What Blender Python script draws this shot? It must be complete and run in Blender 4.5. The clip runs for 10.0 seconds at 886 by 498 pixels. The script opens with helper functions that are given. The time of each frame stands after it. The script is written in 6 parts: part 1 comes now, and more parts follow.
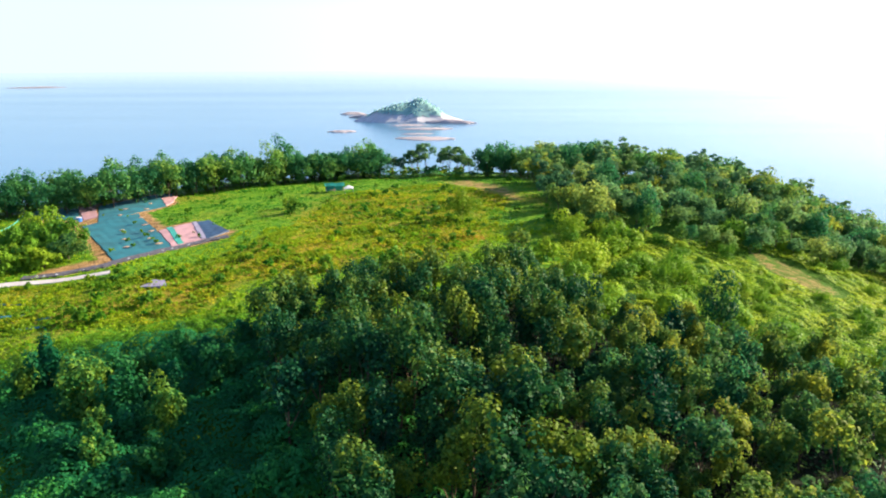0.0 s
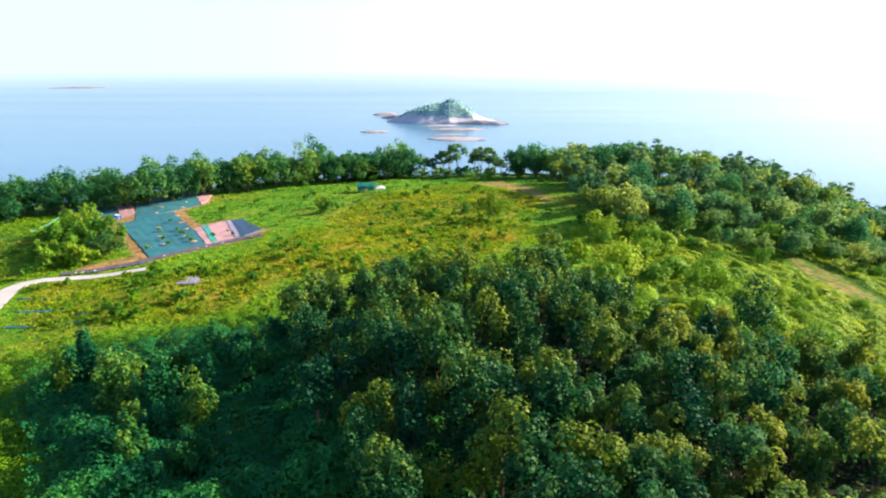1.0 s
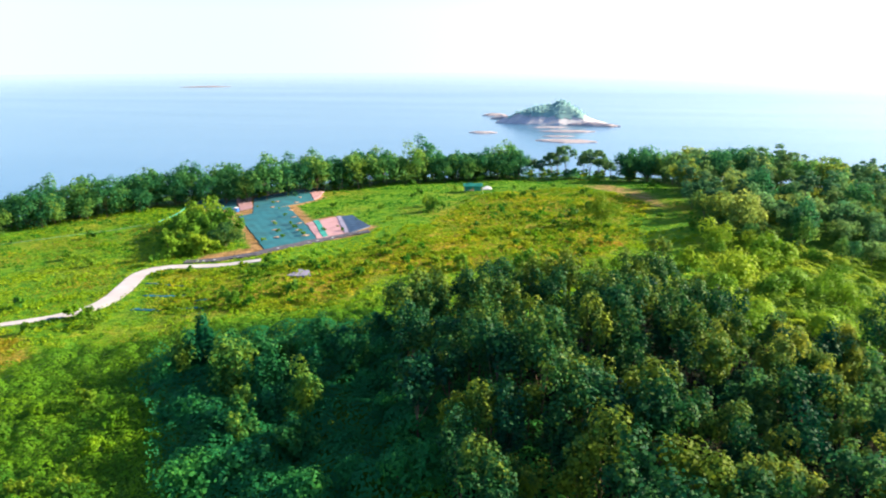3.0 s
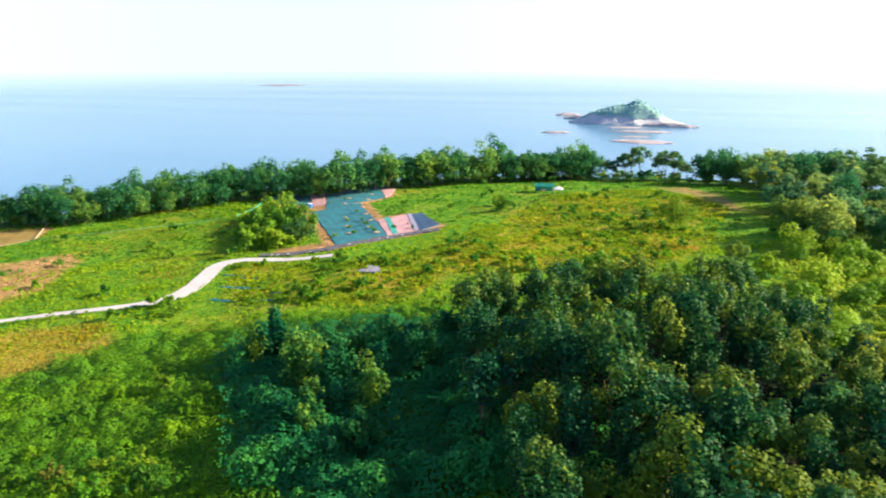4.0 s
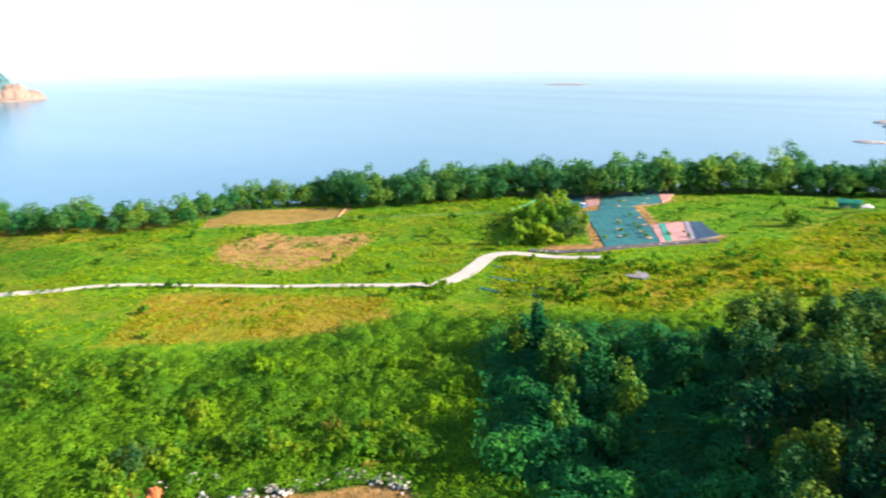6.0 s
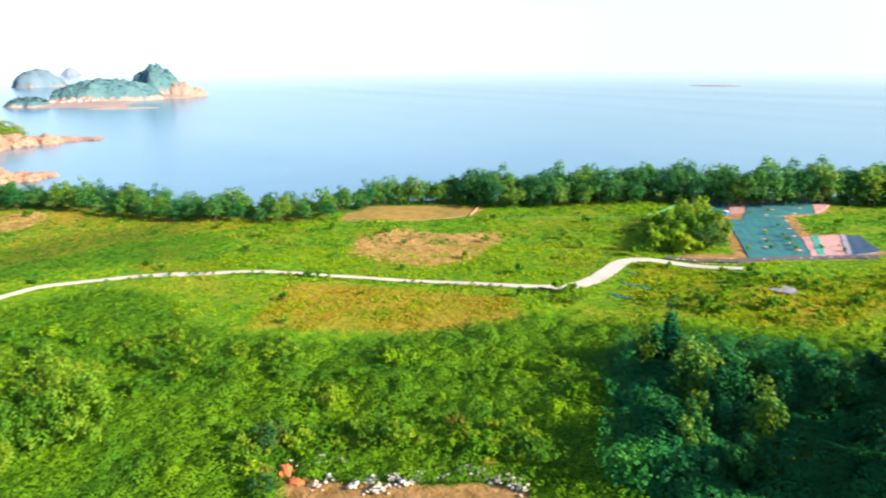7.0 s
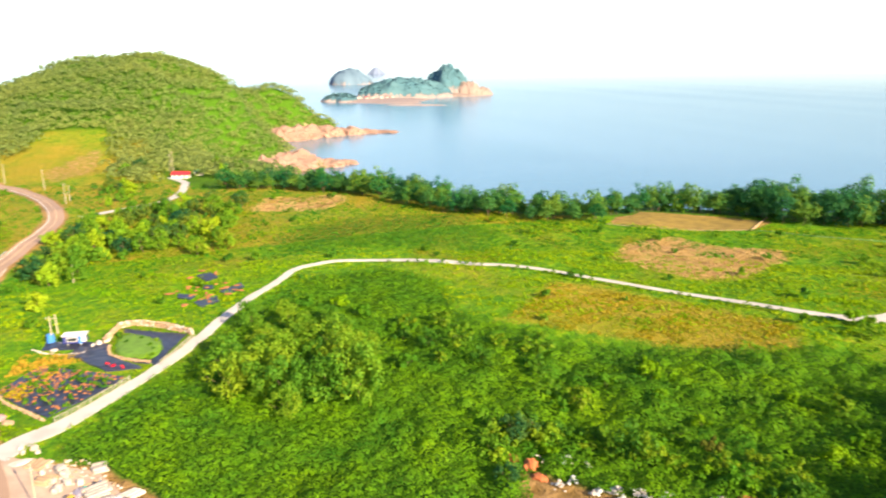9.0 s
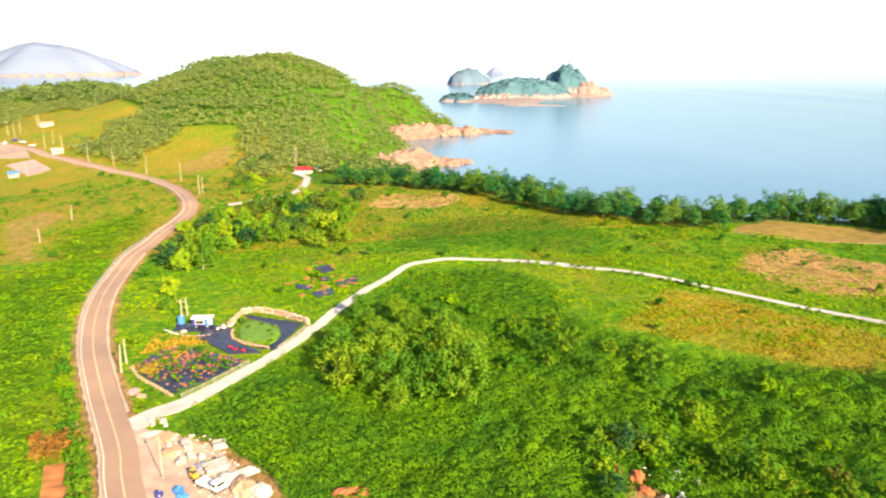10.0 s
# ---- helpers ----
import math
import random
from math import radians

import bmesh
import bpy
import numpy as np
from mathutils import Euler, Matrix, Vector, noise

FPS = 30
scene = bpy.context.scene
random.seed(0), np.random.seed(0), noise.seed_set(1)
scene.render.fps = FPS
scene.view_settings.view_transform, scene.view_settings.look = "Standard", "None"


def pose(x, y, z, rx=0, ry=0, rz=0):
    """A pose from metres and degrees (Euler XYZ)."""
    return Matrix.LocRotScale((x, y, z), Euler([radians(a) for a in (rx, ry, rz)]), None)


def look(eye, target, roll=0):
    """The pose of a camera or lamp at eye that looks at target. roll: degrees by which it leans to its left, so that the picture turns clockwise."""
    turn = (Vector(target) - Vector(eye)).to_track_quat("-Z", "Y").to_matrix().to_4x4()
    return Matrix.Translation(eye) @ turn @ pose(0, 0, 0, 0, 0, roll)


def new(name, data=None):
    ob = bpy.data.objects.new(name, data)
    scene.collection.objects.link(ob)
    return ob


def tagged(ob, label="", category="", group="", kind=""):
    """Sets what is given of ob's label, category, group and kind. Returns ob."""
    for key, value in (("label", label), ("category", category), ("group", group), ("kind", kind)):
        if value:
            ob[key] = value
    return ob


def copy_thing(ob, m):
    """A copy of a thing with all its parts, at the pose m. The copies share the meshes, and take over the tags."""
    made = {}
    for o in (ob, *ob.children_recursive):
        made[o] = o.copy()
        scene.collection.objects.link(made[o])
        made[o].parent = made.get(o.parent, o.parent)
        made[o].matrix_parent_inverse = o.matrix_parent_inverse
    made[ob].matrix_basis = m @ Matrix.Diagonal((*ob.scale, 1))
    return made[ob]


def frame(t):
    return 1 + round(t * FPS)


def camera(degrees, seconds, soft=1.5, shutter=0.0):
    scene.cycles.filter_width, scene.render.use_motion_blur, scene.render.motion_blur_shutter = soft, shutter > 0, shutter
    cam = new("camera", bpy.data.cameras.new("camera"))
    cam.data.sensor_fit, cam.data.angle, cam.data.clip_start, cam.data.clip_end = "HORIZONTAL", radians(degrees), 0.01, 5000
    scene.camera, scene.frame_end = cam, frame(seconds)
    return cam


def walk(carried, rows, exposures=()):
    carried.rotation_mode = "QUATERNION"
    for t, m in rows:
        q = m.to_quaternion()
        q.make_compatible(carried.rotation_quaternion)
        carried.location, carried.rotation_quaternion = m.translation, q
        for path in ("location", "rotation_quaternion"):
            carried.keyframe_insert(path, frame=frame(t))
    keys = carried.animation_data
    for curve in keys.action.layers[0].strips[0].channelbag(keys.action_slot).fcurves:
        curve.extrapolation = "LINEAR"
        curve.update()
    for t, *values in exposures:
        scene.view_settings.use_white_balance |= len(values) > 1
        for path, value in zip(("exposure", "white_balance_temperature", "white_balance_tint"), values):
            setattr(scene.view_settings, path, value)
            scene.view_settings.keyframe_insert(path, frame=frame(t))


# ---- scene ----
# ---------------------------------------------------------------- camera
EYE = (0.0, 0.0, 85.0)
cam = camera(62.6, 10.0, soft=1.95, shutter=0.5)
PATH = [  # seconds, yaw, pitch
    (0.0, 0.00, -14.70), (0.5, 1.01, -14.68), (1.0, 2.49, -14.65), (1.5, 4.37, -14.62), (2.0, 6.42, -14.60),
    (3.5, 13.56, -14.61), (4.0, 16.55, -14.66), (4.5, 20.44, -14.70), (5.0, 26.05, -14.70), (5.5, 32.11, -14.68),
    (6.0, 38.13, -14.70), (7.5, 53.83, -14.68), (8.0, 59.26, -14.65), (8.5, 64.71, -14.64), (9.0, 70.04, -14.65),
    (9.5, 75.15, -14.64), (10.0, 79.07, -14.65)]
walk(cam, [(t, pose(*EYE, 90 + pitch, 0, yaw)) for t, yaw, pitch in PATH],
     exposures=[(0.0, 1.7, 5950, 19), (3.5, 1.74, 6000, 18), (6.0, 1.77, 6250, 16), (8.0, 1.77, 6550, 15), (10.0, 1.76, 7050, 16)])

# ---------------------------------------------------------------- sky and sun
SUN_AZ, SUN_EL = 68.0, 26.0       # degrees clockwise from +y, and above the horizon
world = bpy.data.worlds.new("sky")
scene.world = world
world.use_nodes = True
wn = world.node_tree
sky = wn.nodes.new("ShaderNodeTexSky")
sky.sky_type, sky.sun_disc = "NISHITA", False
sky.sun_elevation, sky.sun_rotation = radians(SUN_EL), radians(SUN_AZ)
sky.altitude, sky.air_density, sky.dust_density, sky.ozone_density = 0, 0.9, 1.2, 1.6
way, cut, low, put = [wn.nodes.new(k) for k in ("ShaderNodeTexCoord", "ShaderNodeSeparateXYZ", "ShaderNodeMath", "ShaderNodeCombineXYZ")]
low.operation, low.inputs[1].default_value = "MAXIMUM", 0.06     # the sky's lowest band goes on behind the haze at the sea's rim
wn.links.new(way.outputs["Generated"], cut.inputs[0])
wn.links.new(cut.outputs[2], low.inputs[0])
for k, s in ((0, cut.outputs[0]), (1, cut.outputs[1]), (2, low.outputs[0])):
    wn.links.new(s, put.inputs[k])
wn.links.new(put.outputs[0], sky.inputs[0])
wn.links.new(sky.outputs[0], wn.nodes["Background"].inputs[0])
wn.nodes["Background"].inputs[1].default_value = 0.085
sun = new("sun", bpy.data.lights.new("sun", "SUN"))
sun.data.energy, sun.data.angle, sun.data.color = 4.6, radians(0.6), (1.0, 0.8, 0.5)
ca, sa, ce, se = (math.cos(radians(SUN_AZ)), math.sin(radians(SUN_AZ)), math.cos(radians(SUN_EL)), math.sin(radians(SUN_EL)))
sun.matrix_world = look((sa * ce * 50, ca * ce * 50, se * 50), (0, 0, 0))
# ---------------------------------------------------------------- materials
def shader(name):
    m = bpy.data.materials.new(name)
    m.use_nodes = True
    return m, m.node_tree, m.node_tree.nodes["Principled BSDF"]


def node(t, kind, **values):
    n = t.nodes.new(kind)
    for key, value in values.items():
        n.inputs[key.replace("_", " ")].default_value = value
    return n


def noise_tex(t, scale, detail=3.0, rough=0.55, coord="Object"):
    c = t.nodes.new("ShaderNodeTexCoord")
    n = node(t, "ShaderNodeTexNoise", Scale=scale, Detail=detail, Roughness=rough)
    t.links.new(c.outputs[coord], n.inputs["Vector"])
    return n.outputs["Fac"]


def ramp(t, fac, stops):
    r = t.nodes.new("ShaderNodeValToRGB")
    e = r.color_ramp.elements
    while len(e) < len(stops):
        e.new(0.5)
    for el, (p, c) in zip(e, stops):
        el.position, el.color = p, (*c, 1) if len(c) == 3 else c
    t.links.new(fac, r.inputs[0])
    return r.outputs[0]


def blend(t, fac, a, b, mode="MIX"):
    m = t.nodes.new("ShaderNodeMix")
    m.data_type, m.blend_type = "RGBA", mode
    for sock, v in ((m.inputs[0], fac), (m.inputs[6], a), (m.inputs[7], b)):
        if hasattr(v, "is_linked"):
            t.links.new(v, sock)
        else:
            sock.default_value = v if isinstance(v, float) else (*v, 1)
    return m.outputs[2]


def calc(t, op, a, b=0.0, clamp=False):
    m = t.nodes.new("ShaderNodeMath")
    m.operation, m.use_clamp = op, clamp
    for sock, v in zip(m.inputs, (a, b)):
        if hasattr(v, "is_linked"):
            t.links.new(v, sock)
        else:
            sock.default_value = v
    return m.outputs[0]


def bump(t, p, height, strength=0.4, distance=0.1):
    b = node(t, "ShaderNodeBump", Strength=strength, Distance=distance)
    t.links.new(height, b.inputs["Height"])
    t.links.new(b.outputs[0], p.inputs["Normal"])


def plain(name, colour, rough=0.6, metal=0.0, scale=3.0, vary=0.25, relief=0.3, grain=40.0):
    """A painted, mineral or woven surface: stains at one scale, grain at a finer one."""
    m, t, p = shader(name)
    big, fine = noise_tex(t, scale, 4), noise_tex(t, grain, 2)
    dark = tuple(c * (1 - vary) for c in colour)
    light = tuple(min(1, c * (1 + vary * 0.7)) for c in colour)
    c = ramp(t, big, [(0.3, dark), (0.7, light)])
    c = blend(t, calc(t, "MULTIPLY", fine, 0.5), c, tuple(x * 0.75 for x in colour))
    info = t.nodes.new("ShaderNodeObjectInfo")
    c = blend(t, calc(t, "MULTIPLY", info.outputs["Random"], vary * 0.6), c, dark)
    t.links.new(c, p.inputs["Base Color"])
    p.inputs["Roughness"].default_value, p.inputs["Metallic"].default_value = rough, metal
    bump(t, p, fine, relief, 0.02)
    return m


def foliage(name, dark, mid, light, clear=0.35, patch=0.25, single=0.25):
    """Leaves: hue varies leaf by leaf, over the crown and from plant to plant; thin enough to let light through."""
    m, t, p = shader(name)
    geo, info = t.nodes.new("ShaderNodeNewGeometry"), t.nodes.new("ShaderNodeObjectInfo")
    f = calc(t, "ADD", calc(t, "MULTIPLY", geo.outputs["Random Per Island"], single), (0.25 - single) / 2)
    f = calc(t, "ADD", f, calc(t, "MULTIPLY", noise_tex(t, patch, 2), 0.75))
    f = calc(t, "ADD", f, calc(t, "MULTIPLY", calc(t, "SUBTRACT", info.outputs["Random"], 0.5), 0.4))
    stops = [(0.28, dark), (0.52, mid), (0.8, light)]
    c = ramp(t, f, stops)
    t.links.new(c, p.inputs["Base Color"])
    p.inputs["Roughness"].default_value = 0.55
    p.inputs["Specular IOR Level"].default_value = 0.08
    thin = t.nodes.new("ShaderNodeBsdfTranslucent")
    t.links.new(c, thin.inputs["Color"])
    mix = t.nodes.new("ShaderNodeMixShader")
    mix.inputs[0].default_value = clear
    t.links.new(p.outputs[0], mix.inputs[1])
    t.links.new(thin.outputs[0], mix.inputs[2])
    t.links.new(mix.outputs[0], t.nodes["Material Output"].inputs["Surface"])
    return m


def ground_material():
    m, t, p = shader("meadow_ground")

    def weight(name):
        a = t.nodes.new("ShaderNodeAttribute")
        a.attribute_name = name
        return a.outputs["Fac"]
    big, mid, fine = noise_tex(t, 0.035, 4), noise_tex(t, 0.35, 4, 0.6), noise_tex(t, 2.2, 4, 0.65)
    green = ramp(t, mid, [(0.32, (0.048, 0.19, 0.009)), (0.52, (0.115, 0.285, 0.006)), (0.7, (0.24, 0.37, 0.007))])
    speck = ramp(t, noise_tex(t, 1.3, 5, 0.7), [(0.42, (0, 0, 0)), (0.6, (1, 1, 1))])
    green = blend(t, calc(t, "MULTIPLY", speck, 0.45), green, (0.03, 0.085, 0.006))
    straw = ramp(t, fine, [(0.34, (0.07, 0.14, 0.008)), (0.5, (0.26, 0.225, 0.014)), (0.68, (0.44, 0.3, 0.07))])
    bare = ramp(t, mid, [(0.35, (0.24, 0.15, 0.05)), (0.7, (0.4, 0.26, 0.12))])
    lush = ramp(t, fine, [(0.3, (0.03, 0.1, 0.008)), (0.7, (0.085, 0.2, 0.01))])
    rock = ramp(t, mid, [(0.3, (0.26, 0.17, 0.12)), (0.6, (0.45, 0.33, 0.25))])
    rag = calc(t, "ADD", calc(t, "MULTIPLY", mid, 0.7), calc(t, "MULTIPLY", fine, 0.5))

    def edge(name, sharp=3.0):
        f = calc(t, "SUBTRACT", calc(t, "ADD", weight(name), rag), 1.1)
        return calc(t, "ADD", calc(t, "MULTIPLY", f, sharp), 0.5, True)
    patchy = calc(t, "MULTIPLY", calc(t, "SUBTRACT", big, 0.5), 2.6)
    c = blend(t, calc(t, "ADD", edge("straw", 2.0), patchy, True), green, straw)
    c = blend(t, edge("lush"), c, lush)
    # forest floor near black: shade between the trees is put into its colour
    c = blend(t, edge("wood_shade"), c, ramp(t, fine, [(0.35, (0.005, 0.011, 0.006)), (0.7, (0.013, 0.022, 0.01))]))
    c = blend(t, edge("bare", 3.5), c, bare)
    c = blend(t, edge("rock", 5.0), c, rock)
    t.links.new(c, p.inputs["Base Color"])
    p.inputs["Roughness"].default_value, p.inputs["Specular IOR Level"].default_value = 0.95, 0.1
    clump = t.nodes.new("ShaderNodeTexVoronoi")
    clump.inputs["Scale"].default_value = 0.42
    where = t.nodes.new("ShaderNodeTexCoord")
    t.links.new(where.outputs["Object"], clump.inputs["Vector"])
    relief = calc(t, "SUBTRACT", calc(t, "ADD", fine, calc(t, "MULTIPLY", mid, 1.6)), calc(t, "MULTIPLY", clump.outputs["Distance"], 0.6))
    bump(t, p, relief, 1.0, 0.9)
    return m


def sea_material():
    m, t, p = shader("sea_water")
    swell = noise_tex(t, 0.004, 3)
    ripple = calc(t, "ADD", noise_tex(t, 0.35, 4, 0.6), calc(t, "MULTIPLY", noise_tex(t, 0.05, 3), 0.8))
    t.links.new(ramp(t, swell, [(0.35, (0.055, 0.165, 0.265)), (0.65, (0.075, 0.185, 0.29))]), p.inputs["Base Color"])
    p.inputs["IOR"].default_value = 1.33
    place, band = t.nodes.new("ShaderNodeTexCoord"), t.nodes.new("ShaderNodeMapping")
    band.inputs["Scale"].default_value, band.inputs["Rotation"].default_value = (0.0007, 0.006, 1), (0, 0, radians(24))
    t.links.new(place.outputs["Object"], band.inputs[0])
    slick = node(t, "ShaderNodeTexNoise", Scale=1.0, Detail=3.0)
    t.links.new(band.outputs[0], slick.inputs["Vector"])
    calm = ramp(t, slick.outputs["Fac"], [(0.35, (0.17, 0.17, 0.17)), (0.7, (0.145, 0.145, 0.145))])
    far = node(t, "ShaderNodeVectorMath")
    far.operation = "LENGTH"
    t.links.new(place.outputs["Object"], far.inputs[0])
    haze_fade = calc(t, "SUBTRACT", 1.0, calc(t, "DIVIDE", calc(t, "SUBTRACT", far.outputs["Value"], 1900.0), 2900.0, True))      # smoother farther out: the rim mirrors pale sky in place of haze
    t.links.new(calc(t, "ADD", calc(t, "MULTIPLY", calm, haze_fade), 0.015), p.inputs["Roughness"])
    bump(t, p, calc(t, "MULTIPLY", ripple, haze_fade), 0.18, 0.5)
    return m


def rock_material(name, dark, light):
    m, t, p = shader(name)
    big, fine = noise_tex(t, 0.12, 5, 0.6), noise_tex(t, 1.1, 4, 0.6)
    c = ramp(t, big, [(0.32, dark), (0.62, light)])
    c = blend(t, calc(t, "MULTIPLY", fine, 0.6), c, tuple(x * 0.6 for x in dark))
    t.links.new(c, p.inputs["Base Color"])
    p.inputs["Roughness"].default_value = 0.9
    bump(t, p, calc(t, "ADD", big, fine), 0.9, 0.8)
    return m


def asphalt_material():
    m, t, p = shader("asphalt")
    big, fine = noise_tex(t, 0.12, 4), noise_tex(t, 6, 3)
    c = ramp(t, big, [(0.3, (0.26, 0.17, 0.125)), (0.7, (0.33, 0.225, 0.165))])
    c = blend(t, calc(t, "MULTIPLY", fine, 0.4), c, (0.23, 0.175, 0.14))
    t.links.new(c, p.inputs["Base Color"])
    p.inputs["Roughness"].default_value = 0.85
    bump(t, p, fine, 0.3, 0.02)
    return m


GROUND, SEA, ASPHALT = ground_material(), sea_material(), asphalt_material()
CONCRETE = plain("pale_concrete", (0.46, 0.44, 0.43), 0.85, 0, 0.25, 0.2, 0.3, 8)
BARK = plain("bark", (0.13, 0.085, 0.055), 0.9, 0, 1.2, 0.4, 0.8, 9)
# teal shade and yellow sunlit tips are put into these leaf tones
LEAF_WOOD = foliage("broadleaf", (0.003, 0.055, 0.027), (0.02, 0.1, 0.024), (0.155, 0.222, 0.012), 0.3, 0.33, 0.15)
LEAF_COAST = foliage("coast_leaf", (0.03, 0.16, 0.06), (0.08, 0.245, 0.055), (0.22, 0.345, 0.04), 0.58, 0.14, 0.15)
# headland leaf paled and blued: haze is put into the base colour
LEAF_HEAD_HAZE = foliage("hazed_headland_leaf", (0.06, 0.2, 0.085), (0.145, 0.285, 0.08), (0.36, 0.42, 0.06), 0.66, 0.1, 0.15)
# olive leaf, lifted: brightness of sunlit haze is put into its colour
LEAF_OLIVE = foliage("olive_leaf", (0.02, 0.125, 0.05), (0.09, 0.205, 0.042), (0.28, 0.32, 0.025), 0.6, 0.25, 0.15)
# darker, teal vine leaf: shade on the draped trees is put into it
LEAF_DRAPE = foliage("shaded_drape_leaf", (0.008, 0.105, 0.04), (0.03, 0.175, 0.04), (0.19, 0.31, 0.02), 0.42, 0.28, 0.15)
# shaded copy of the vine leaf: bluish skylight is put into its colour
LEAF_SHADE = foliage("shaded_vine_leaf", (0.018, 0.175, 0.058), (0.034, 0.245, 0.06), (0.095, 0.335, 0.037), 0.5, 0.2, 0.12)
# pine needles lightened the same way, with haze in their colour
LEAF_PINE_HAZE = foliage("hazed_pine_needles", (0.045, 0.155, 0.075), (0.085, 0.21, 0.075), (0.17, 0.28, 0.06), 0.5, 0.3)
LEAF_VINE = foliage("vine_leaf", (0.06, 0.22, 0.016), (0.135, 0.315, 0.008), (0.25, 0.41, 0.006), 0.5, 0.1, 0.12)
# lit copy of the vine leaf: the bank's sun glow is put into it
LEAF_BANK = foliage("sunlit_bank_leaf", (0.085, 0.23, 0.018), (0.19, 0.36, 0.018), (0.36, 0.46, 0.018), 0.38, 0.1, 0.15)
LEAF_WEED = foliage("weed_leaf", (0.035, 0.19, 0.016), (0.125, 0.32, 0.008), (0.3, 0.42, 0.006), 0.5, 0.06, 0.12)
LEAF_STRAW = foliage("dry_grass", (0.18, 0.23, 0.01), (0.35, 0.28, 0.015), (0.52, 0.33, 0.05), 0.42, 0.07, 0.15)
LEAF_HAY = foliage("bleached_grass", (0.36, 0.27, 0.08), (0.48, 0.345, 0.14), (0.56, 0.4, 0.19), 0.35, 0.08, 0.12)
LEAF_RUST_GRASS = foliage("rusty_grass", (0.2, 0.22, 0.015), (0.4, 0.24, 0.03), (0.5, 0.26, 0.05), 0.4, 0.15, 0.2)
LEAF_MEADOW = foliage("meadow_leaf", (0.085, 0.26, 0.008), (0.2, 0.36, 0.008), (0.38, 0.43, 0.012), 0.52, 0.05, 0.08)
LEAF_CLUMP = foliage("sunlit_crown_leaf", (0.07, 0.215, 0.018), (0.14, 0.29, 0.018), (0.25, 0.36, 0.02), 0.45, 0.22)
LEAF_SEDGE = foliage("yellowing_grass", (0.045, 0.185, 0.012), (0.185, 0.305, 0.009), (0.46, 0.42, 0.008), 0.5, 0.08, 0.15)
# far forest leaf washed out: aerial haze is put into its base colour
LEAF_FAR_HAZE = foliage("hazed_hill_leaf", (0.215, 0.32, 0.10), (0.285, 0.37, 0.105), (0.38, 0.425, 0.11), 0.68, 0.022, 0.1)
ROCK_PINK = rock_material("pink_cliff", (0.2, 0.12, 0.095), (0.4, 0.26, 0.2))
# ---------------------------------------------------------------- lie of the land
COAST = [(230, -450), (225, 0), (205, 120), (180, 210), (150, 285), (105, 345), (45, 345), (0, 343), (-48, 340), (-87, 330),
         (-118, 312), (-145, 287), (-178, 272), (-228, 208), (-243, 175), (-258, 138), (-278, 118), (-300, 108), (-338, 88),
         (-368, 66), (-420, 52), (-500, 42), (-566, 50), (-596, 84), (-640, 96), (-690, 84), (-765, 82), (-815, 110),
         (-850, 185), (-900, 170), (-950, 110), (-985, 20), (-990, -90), (-1060, -170), (-1160, -260), (-1130, -420), (-900, -560), (-500, -600)]
HILLS = [  # centre x, y, spread x, y, height
    (0, 230, 110, 100, 10), (15, 95, 45, 45, 6), (-200, 60, 60, 60, 2), (-150, -60, 90, 90, -3), (-75, 45, 45, 45, -3.5),
    (-690, -28, 105, 95, 62), (-720, -190, 90, 70, 4), (-835, 125, 60, 45, 36), (-1010, -270, 90, 90, 26), (130, 60, 60, 120, -6), (98, 270, 50, 42, 7), (158, 235, 38, 60, -12)]


def waves(x, y, k, seed):
    """Smooth bumps of about -1 to 1, k metres long."""
    r = np.random.RandomState(seed)
    total = 0
    for i in range(5):
        a, p, s = r.uniform(0, 6.28), r.uniform(0, 6.28), r.uniform(0.7, 1.5) * 6.28 / k
        total = total + np.sin((x * math.cos(a) + y * math.sin(a)) * s + p)
    return total / 2.6


def lumps(x, y, k, seed):
    """Rounded bumps of about -1 to 1 with no direction of their own, k metres apart."""
    table = np.random.RandomState(seed).uniform(-1, 1, (128, 128))
    u, v = np.asarray(x, float) / k + 500, np.asarray(y, float) / k + 500
    i, j = np.floor(u).astype(int), np.floor(v).astype(int)
    f, g = u - i, v - j
    f, g = f * f * (3 - 2 * f), g * g * (3 - 2 * g)
    at = lambda a, b: table[a % 128, b % 128]
    return (at(i, j) * (1 - f) + at(i + 1, j) * f) * (1 - g) + (at(i, j + 1) * (1 - f) + at(i + 1, j + 1) * f) * g


def inside(x, y, poly):
    """Distance to the outline of a polygon, positive within it."""
    d, odd = np.full(np.shape(x), 1e9), np.zeros(np.shape(x), bool)
    for (ax, ay), (bx, by) in zip(poly, poly[1:] + poly[:1]):
        ux, uy = bx - ax, by - ay
        f = np.clip(((x - ax) * ux + (y - ay) * uy) / (ux * ux + uy * uy), 0, 1)
        d = np.minimum(d, np.hypot(x - ax - f * ux, y - ay - f * uy))
        odd ^= ((ay > y) != (by > y)) & (x < ux * (y - ay) / (uy + (uy == 0) * 1e-9) + ax)
    return np.where(odd, d, -d)


def ease(f):
    f = np.clip(f, 0, 1)
    return f * f * (3 - 2 * f)


def ground_z(x, y):
    x, y = np.asarray(x, float), np.asarray(y, float)
    top = 27 - 5 * ease((-x - 300) / 120)
    for hx, hy, sx, sy, h in HILLS:
        top = top + h * np.exp(-((x - hx) / sx) ** 2 / 2 - ((y - hy) / sy) ** 2 / 2)
    top = top + 0.35 * waves(x, y, 40, 3) + 2.2 * waves(x, y, 55, 4) * np.clip((top - 36) / 20, 0, 1)
    shore = inside(x, y, COAST) + 5 * waves(x, y, 45, 5)
    far = ease((-x - 400) / 100)
    return -6 + (top + 6) * ease((shore + 30 - 12 * far) / (34 + 46 * far))


